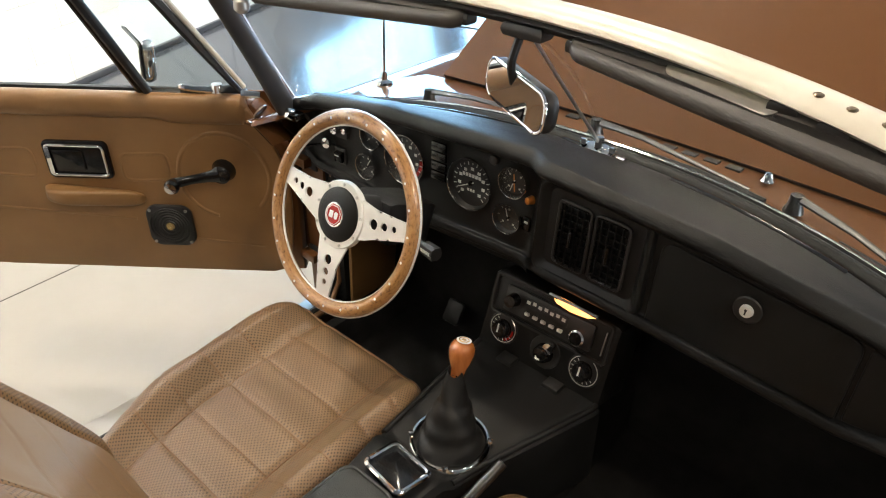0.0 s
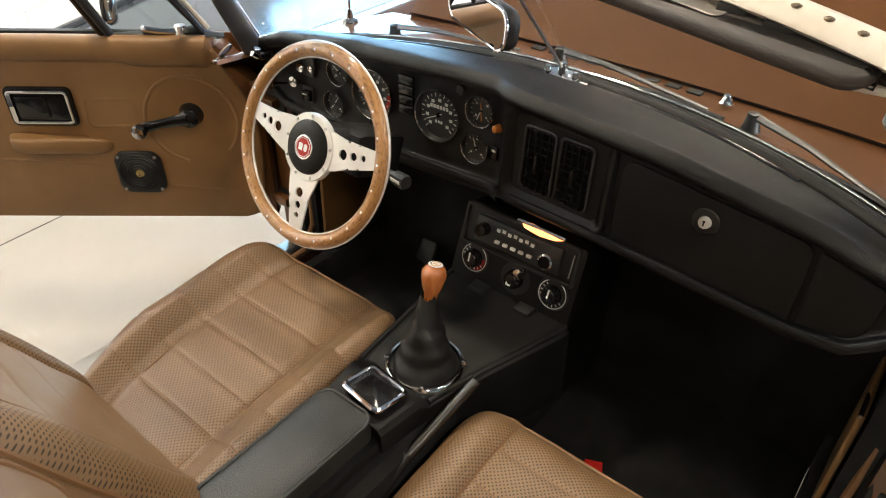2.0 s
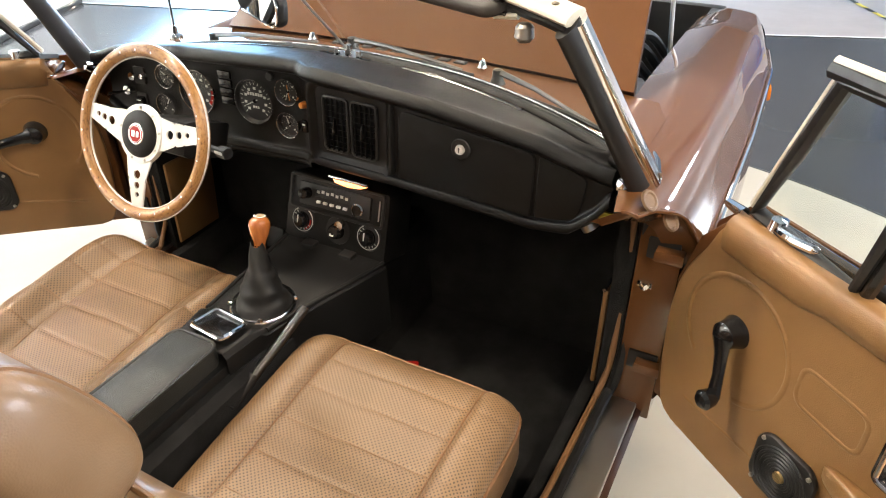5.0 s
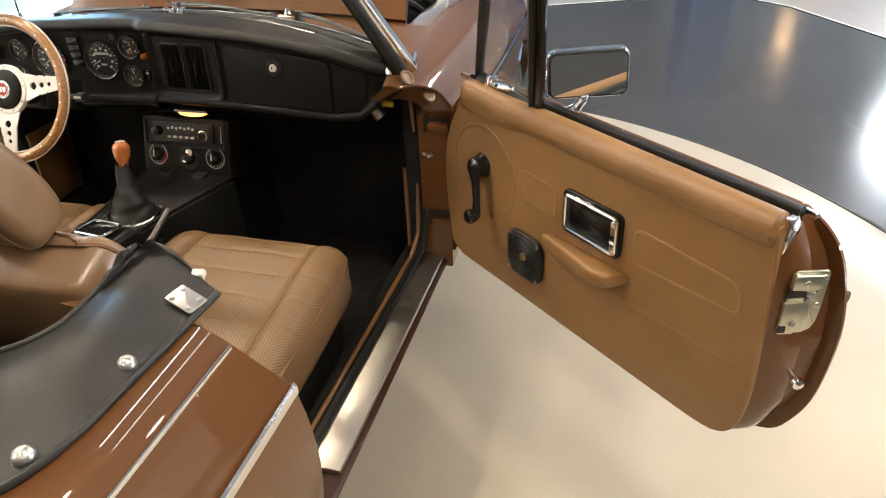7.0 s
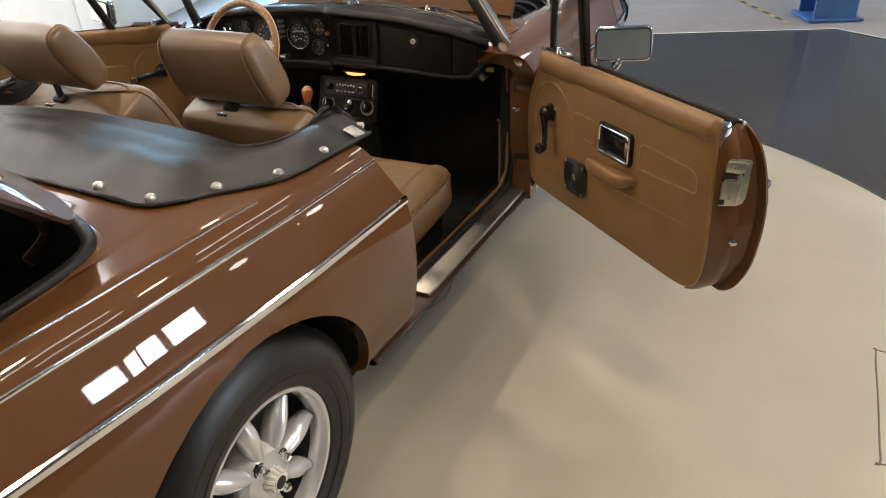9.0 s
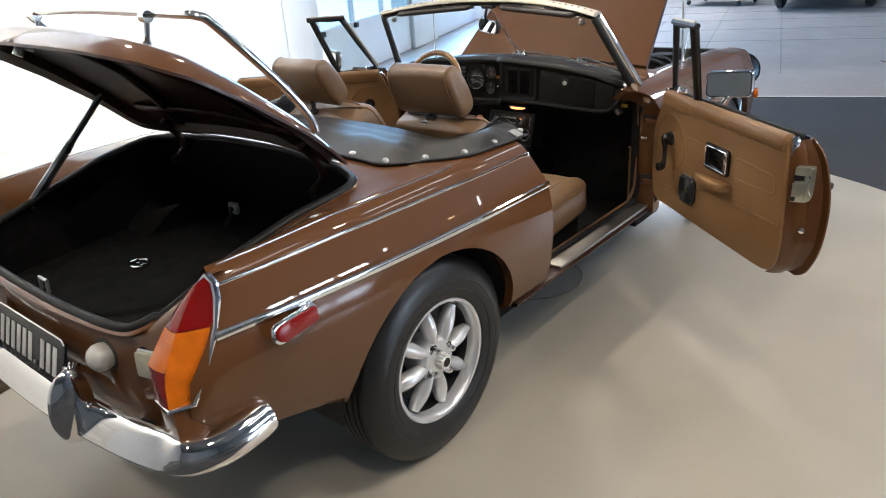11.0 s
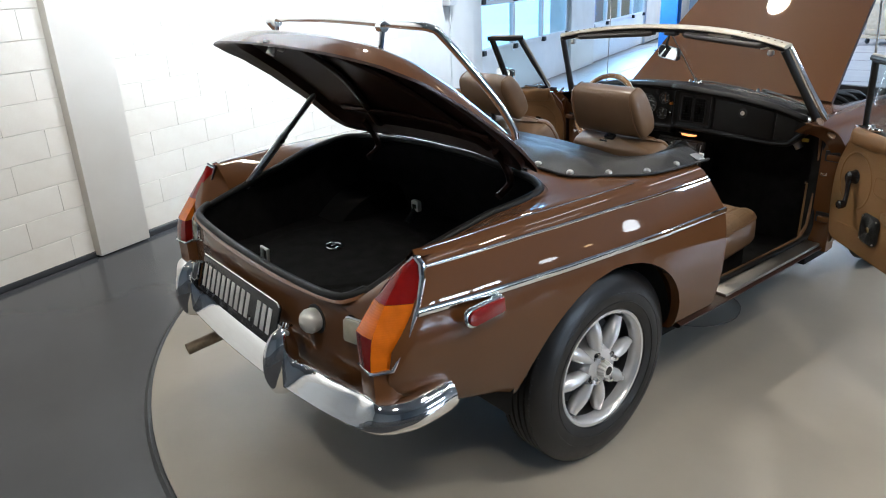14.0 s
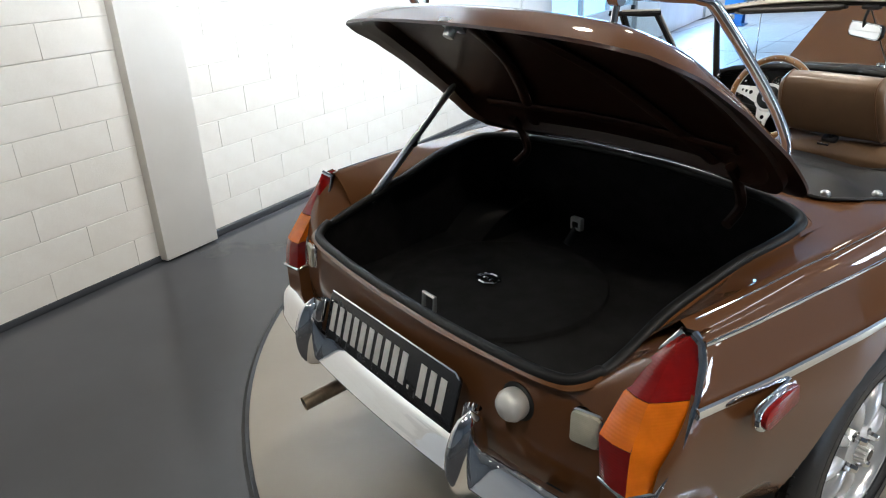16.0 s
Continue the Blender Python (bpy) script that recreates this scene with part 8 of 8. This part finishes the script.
for s in (1, -1):
    # same lining on both posts, set paler on the driver's side
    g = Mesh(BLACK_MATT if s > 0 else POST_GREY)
    a, b = rail(s * 0.985), Vector((s * 0.640, 1.368, 0.868))
    g.tube([a + Vector((0, -0.010, 0)), a.lerp(b, 0.5) + Vector((0, -0.008, 0)), b + Vector((0, -0.008, 0))], [0.021, 0.023, 0.028], 12, flat=0.50, up=(s * 0.35, 0.8, 0.5))
    g.mat(STEEL)
    g.lathe([(0, 0.004), (0.004, 0.0035), (0.0055, 0.0)], frame_of(b + Vector((-s * 0.014, -0.020, 0.022)), (0.6, 0.8 * s, 0), (0, 0.4, 0.9)) @ pose(0, 0, 0.002), 12)
    part("post_lining", g, screen, "dark inner face of the screen post", 60)
    g = Mesh(CHROME)
    g.tube([a + Vector((s * 0.010, 0.004, 0.006)), a.lerp(b, 0.5) + Vector((s * 0.013, 0.006, 0)), b + Vector((s * 0.014, 0.012, 0))], [0.014, 0.016, 0.019], 10, flat=0.7, up=(0, 1, 0.5))
    g.tube([b + Vector((s * 0.010, 0.0, 0.004)), b + Vector((s * 0.000, 0.06, 0.002)), b + Vector((s * -0.012, 0.105, 0.0))], [0.022, 0.016, 0.008], 10, flat=0.5)
    part("screen_post", g, screen, "polished screen post with a flared foot", 60)
    g = Mesh(CHROME)
    g.lathe([(0, 0.016), (0.010, 0.014), (0.013, 0)], Matrix.Translation((s * 0.616, 1.350, 0.866)) @ pose(0, 0, 0, 60, 0, 0), 12)
    g.cuboid((s * 0.616 - 0.012, 1.350, 0.850), (s * 0.616 + 0.012, 1.376, 0.866), 0.004)
    part("hood_bracket", g, screen, "chrome bracket at the post foot")
g = Mesh(PANE)


def pane_at(u, v):
    t = -0.965 + 1.93 * u
    a, b = rail(t) + Vector((0, 0, -0.012)), base(t)
    bow = 0.018 * math.sin(math.pi * v)
    return a.lerp(b, v) + Vector((0, bow * 0.6, bow * 0.4))


g.grid(30, 8, pane_at)
ws = part("windscreen_glass", g, screen, "clear curved windscreen glass", 60)
ws.visible_shadow = False
g = Mesh(RUBBER)
g.tube([base(-1 + 2 * k / 40) + Vector((0, 0.004, 0.0)) for k in range(41)], 0.014, 8, flat=0.8)
g.tube([base(-1 + 2 * k / 40) + Vector((0, 0.028, -0.010)) for k in range(41)], 0.016, 8, flat=0.6)
part("screen_seal", g, screen, "black rubber screen seal", 60)
g = Mesh(CHROME)
g.tube([base(-0.98 + 1.96 * k / 40) + Vector((0, 0.034, 0.004)) for k in range(41)], 0.0035, 6)
part("seal_bead", g, screen, "thin bright bead along the seal", 60)
# mirror, stay rod and visors
g = Mesh(STEEL)
g.tube([(0.0, 1.498, 0.948), (0.0, 1.262, 1.186)], 0.0027, 8)
part("stay_rod", g, screen, "thin steel stay rod")
g = Mesh(CHROME)
g.prism([(-0.030, -0.010), (0.030, -0.010), (0.030, 0.006), (0.010, 0.012), (-0.010, 0.012), (-0.030, 0.006)], 0.004, Matrix.Translation((0.0, 1.496, 0.940)) @ pose(0, 0, 0, 20, 0, 0), 0.002)
g.lathe([(0, 0.02), (0.007, 0.018), (0.008, 0.0)], pose(0.0, 1.496, 0.944), 12)
for x in (-0.026, 0.026):
    g.lathe([(0, 0.010), (0.005, 0.009), (0.006, 0.0)], pose(x, 1.492, 0.944), 10)
part("rod_foot", g, screen, "chrome foot of the stay rod")
g = Mesh(BLACK_MATT)
g.cuboid((-0.020, 1.240, 1.172), (0.040, 1.268, 1.192), 0.008)
g.tube(curve([(0.002, 1.250, 1.172), (-0.004, 1.246, 1.14), (-0.006, 1.256, 1.112)], 6), 0.0055, 8)
part("mirror_mount", g, screen, "black mirror mount")
mm = frame_of((0.006, 1.258, 1.100), (1.0, -0.46, -0.06), (0.05, 0.06, 1.0))
g = Mesh(BLACK_MATT)
g.prism(rounded(0.150, 0.054, 0.020, 6), 0.020, mm @ pose(0, 0, -0.012), 0.008)
g.mat(CHROME)
g.tube([mm @ Vector((x, y, 0.010)) for x, y in rounded(0.148, 0.052, 0.019, 6)], 0.0025, 8, closed=True)
g.mat(MIRROR)
g.prism(rounded(0.143, 0.047, 0.017, 6), 0.002, mm @ pose(0, 0, 0.0098))
part("rear_view_mirror", g, screen, "rear-view mirror with chrome rim")
for s in (1, -1):
    g = Mesh(VISOR_VINYL)
    vx = frame_of((s * 0.272, 1.223, 1.1715), (1, -s * 0.17, -s * 0.075), (0, 0.90, 0.43))
    shape = [(p[0], p[1] + (0.012 * max(0.0, (s * p[0] - 0.10) / 0.1) if p[1] < 0 else 0.0)) for p in rounded(0.395, 0.056, 0.026, 8)]
    g.prism(shape, 0.020, vx @ pose(0, 0, -0.010), 0.009, 4)
    visor = part("sun_visor", g, screen, "dark grey padded sun visor")
    if s > 0:
        g = Mesh(ALU)
        g.prism(rounded(0.125, 0.028, 0.013, 5), 0.001, vx @ pose(-0.012, 0.008, 0.0101))
        part("vanity_mirror", g, screen, "vanity mirror on the visor")
    g = Mesh(CREAM)
    g.tube([rail(s * 0.86) + Vector((0, -0.012, -0.012)), rail(s * 0.80) + Vector((0, -0.014, -0.022)), vx @ Vector((s * 0.18, 0.018, 0))], 0.005, 8)
    g.mat(ALU)
    g.lathe([(0, 0.014), (0.008, 0.013), (0.012, 0.009), (0.013, -0.004), (0.008, -0.010), (0, -0.010)], Matrix.Translation(rail(s * 0.88) + Vector((0, -0.014, -0.030))), 12)
    part("visor_pivot", g, screen, "grey visor pivot")
    g = Mesh(BLACK_MATT)
    g.cuboid((s * 0.085 - 0.012, 1.240, 1.172), (s * 0.085 + 0.012, 1.260, 1.188), 0.004)
    part("visor_clip", g, screen)
for k in range(2):
    g = Mesh(BLACK_MATT)
    p = rail(0.578 + 0.085 * k) + Vector((0, -0.016, 0.000))
    g.cuboid((p.x - 0.014, p.y - 0.008, p.z - 0.008), (p.x + 0.014, p.y + 0.006, p.z + 0.006), 0.003)
    part("rail_catch", g, screen, "dark catch on the top rail")
# wipers and washer jets
for x, tilt in ((0.285, 0.27), (-0.075, 0.30), (-0.43, 0.30)):
    g = Mesh(DARK_STEEL)
    p0 = base(x / 0.64) + Vector((0, 0.100, -0.020))
    g.lathe([(0, 0.030), (0.010, 0.028), (0.012, 0.010), (0.016, 0.0)], Matrix.Translation(p0), 14)
    tip = base((x + tilt) / 0.64) + Vector((0, 0.052, 0.006))
    g.tube([p0 + Vector((0, 0, 0.024)), p0.lerp(tip, 0.35) + Vector((0, 0.0, 0.022)), tip], [0.007, 0.005, 0.003], 8, flat=0.5)
    g.mat(RUBBER)
    c, d = p0.lerp(tip, 0.30) + Vector((0, -0.014, 0.004)), tip + Vector((0.03, -0.014, -0.002))
    g.tube([c, c.lerp(d, 0.5) + Vector((0, 0, 0.006)), d], 0.0045, 6)
    part("wiper", g, screen, "silver wiper arm with black blade")
for x in (0.22, -0.22):
    g = Mesh(CHROME)
    g.lathe([(0, 0.016), (0.006, 0.014), (0.009, 0.004), (0.012, 0.0)], pose(x, 1.665, 0.898), 12)
    part("washer_jet", g, car, "chrome washer jet")
g = Mesh(CHROME)
g.lathe([(0.0, 0.030), (0.006, 0.030), (0.008, 0.012), (0.018, 0.008), (0.020, 0.0)], pose(-0.602, 1.600, 0.866), 14)
g.tube([(-0.602, 1.600, 0.89), (-0.606, 1.625, 1.75)], [0.003, 0.0015], 6)
part("aerial", g, car, "thin chrome radio aerial")

# ---- folded hood under its cover ----
g = Mesh(CANVAS)
REAR_LINE = [(0.0, 0.030), (0.25, 0.034), (0.420, 0.036), (0.500, 0.046), (0.575, 0.140), (0.645, 0.238), (0.660, 0.372), (0.668, 0.525)]
FRONT_LINE = [(0.0, 0.385, 0.872), (0.16, 0.383, 0.868), (0.32, 0.372, 0.864), (0.45, 0.356, 0.868), (0.522, 0.408, 0.876), (0.531, 0.505, 0.882), (0.548, 0.578, 0.888), (0.652, 0.540, 0.862)]


def along(table, t):
    n = len(table) - 1
    a = min(max(t, 0), 1) * n
    k = min(int(a), n - 1)
    f = a - k
    p = [Vector(table[min(max(j, 0), n)]) for j in (k - 1, k, k + 1, k + 2)]
    if k == 0:
        p[0] = Vector([-table[1][0], *table[1][1:]])
    return 0.5 * (2 * p[1] + (p[2] - p[0]) * f + (2 * p[0] - 5 * p[1] + 4 * p[2] - p[3]) * f * f + (3 * p[1] - p[0] - 3 * p[2] + p[3]) * f ** 3)


def cover(u, v):
    t = 2 * u - 1
    r, f = along(REAR_LINE, abs(t)), along(FRONT_LINE, abs(t))
    sgn = math.copysign(1, t)
    rx, ry = r
    rz = (deck(rx, ry).z if abs(rx) < 0.54 else rear_wing(1.9 if rx < 0.655 else 2.1, ry).z) + 0.006
    b = Vector((rx, ry, rz))
    p = b.lerp(f, v)
    lump = 0.022 * math.sin(math.pi * v) * (1 - abs(t) ** 3)
    w = noise.noise(Vector((sgn * p.x * 5, p.y * 8, 0.5))) * 0.016 + noise.noise(Vector((sgn * p.x * 3.5 + p.y * 10, p.y * 4, 4.0))) * 0.012 + noise.noise(Vector((p.x * 13 + sgn * p.y * 9, p.y * 15, 7.0))) * 0.006
    lump += w * math.sin(math.pi * min(v * 1.25, 1.0))
    z = max(p.z + lump, (deck(p.x, p.y).z if p.x < 0.56 else 0.0) + 0.004)
    return Vector((sgn * p.x, p.y, z))


g.grid(120, 36, cover)
g.grid(120, 5, lambda u, v: cover(u, 1.0) + Vector((0, 0.006 * math.sin(math.pi * v) + 0.010 * v, -0.055 * v)) * min(1.0, max(0.12, (1 - abs(2 * u - 1) - 0.10) / 0.10)))
hood = part("hood_cover", g, car, "dark grey vinyl cover over the folded hood", 70)
g = Mesh(CANVAS)
g.tube([cover(k / 160, 0.0) + Vector((0, 0, 0.001)) for k in range(161)], 0.0045, 6)
part("cover_hem", g, hood, "stitched hem of the cover", 60)
for s in (1, -1):
    # piping along the taut front edge, and the loose corner by the door
    g = Mesh(CANVAS)
    pts = [along(FRONT_LINE, 0.02 + 0.92 * k / 60) for k in range(61)]
    g.tube([Vector((s * p.x, p.y, p.z + 0.002)) for p in pts], [0.0042 * min(1.0, (61 - k) / 4) for k in range(61)], 8)
    part("cover_piping", g, hood, "piped front edge of the cover", 70)
    g = Mesh(CANVAS)

    def corner(u, v):
        p = along(FRONT_LINE, 0.66 + 0.26 * u)
        h = math.sin(math.pi * u) ** 0.7
        fold = noise.noise(Vector((u * 10.0, v * 2.0, 2.0 + s)))
        w = math.pi * (v - 0.15)
        return Vector((s * (p.x + 0.016 * h * math.sin(w * 2) * (1 - v) + 0.004 * fold), p.y - 0.030 * v * h - 0.004 * fold * v, p.z - 0.010 + h * (0.030 * math.sin(math.pi * min(v * 1.1, 1.0)) ** 0.6 + 0.013 * fold)))
    g.grid(36, 16, corner)
    g.grid(36, 16, lambda u, v: corner(u, v) - Vector((0, 0, 0.003)))
    part("cover_fold", g, hood, "crumpled corner fold of the cover", 70)
for s in (1, -1):
    for x, y in ((0.646, 0.379), (0.632, 0.247), (0.562, 0.151), (0.488, 0.060), (0.360, 0.055)):
        z = (deck(x, y).z if x < 0.54 else rear_wing(1.85, y).z) + 0.014
        g = Mesh(STEEL)
        g.lathe([(0.0, 0.006), (0.004, 0.0040), (0.0068, 0.0050), (0.0102, 0.002), (0.0112, -0.002), (0.0112, -0.01)], pose(s * x, y, z, 0, s * (18 if x > 0.55 else 4), 0), 18)
        part("snap_fastener", g, hood, "silver snap fastener")
    g = Mesh(STEEL)
    g.prism(rounded(0.040, 0.030, 0.003), 0.003, pose(s * 0.647, 0.492, 0.8785, 2, s * 17, -s * 12), 0.001)
    for a, b in ((-0.013, -0.009), (0.013, -0.009), (0.013, 0.009), (-0.013, 0.009)):
        g.lathe([(0, 0.005), (0.003, 0.0045), (0.004, 0.002)], pose(s * 0.647, 0.492, 0.8785, 2, s * 17, -s * 12) @ pose(a, b, 0), 8)
    part("hood_socket", g, hood, "small steel hood socket plate")
    g = Mesh(WHITE_PLASTIC)
    g.box((0.016, 0.011, 0.013), pose(s * 0.622, 0.556, 0.869, 20, 0, 10), 0.003)
    part("buffer", g, hood, "small white plastic buffer")

# ---- painted blocks of the long wall ----
def block_mesh(length):
    g = Mesh(BLOCK)
    g.box((0.05, length - 0.0035, COURSE - 0.0035), Matrix(), 0.002)
    return finish(g, 12)


FULL, HALF = block_mesh(LONG), block_mesh(LONG / 2)
SPANS = ((-4.03, -0.79, -0.002), (-0.45, 4.20, -0.045))
for k in range(15):
    for s0, s1, d in SPANS:
        s = s0
        first = True
        while s < s1 - 0.05:
            me, ln = (HALF, LONG / 2) if first and k % 2 else (FULL, LONG)
            if s + ln > s1:
                ln = s1 - s
                if ln < 0.06:
                    break
                me = block_mesh(ln)
            first = False
            if s > 2.65 or s < -3.2:
                s += ln
                continue
            ob = new("brick", me)
            ob.parent = wall_block
            ob.matrix_basis = HALL @ pose(d - 0.025 + random.uniform(-0.0005, 0.0005), s + ln / 2, 0.004 + (k + 0.5) * COURSE)
            s += ln
# plain painted stretches beyond the blocks
g = Mesh(WHITE_PAINT)
g.box((0.05, 4.8, 4.2), HALL @ pose(-0.026, -5.6, 2.1))
g.box((0.05, 1.58, 4.2), HALL @ pose(-0.070, 3.44, 2.1))
g.box((0.05, 5.85, 1.9), HALL @ pose(-0.050, -0.27, 3.25))
structure("wall_west_upper", g, "plain white painted upper wall", "wall")
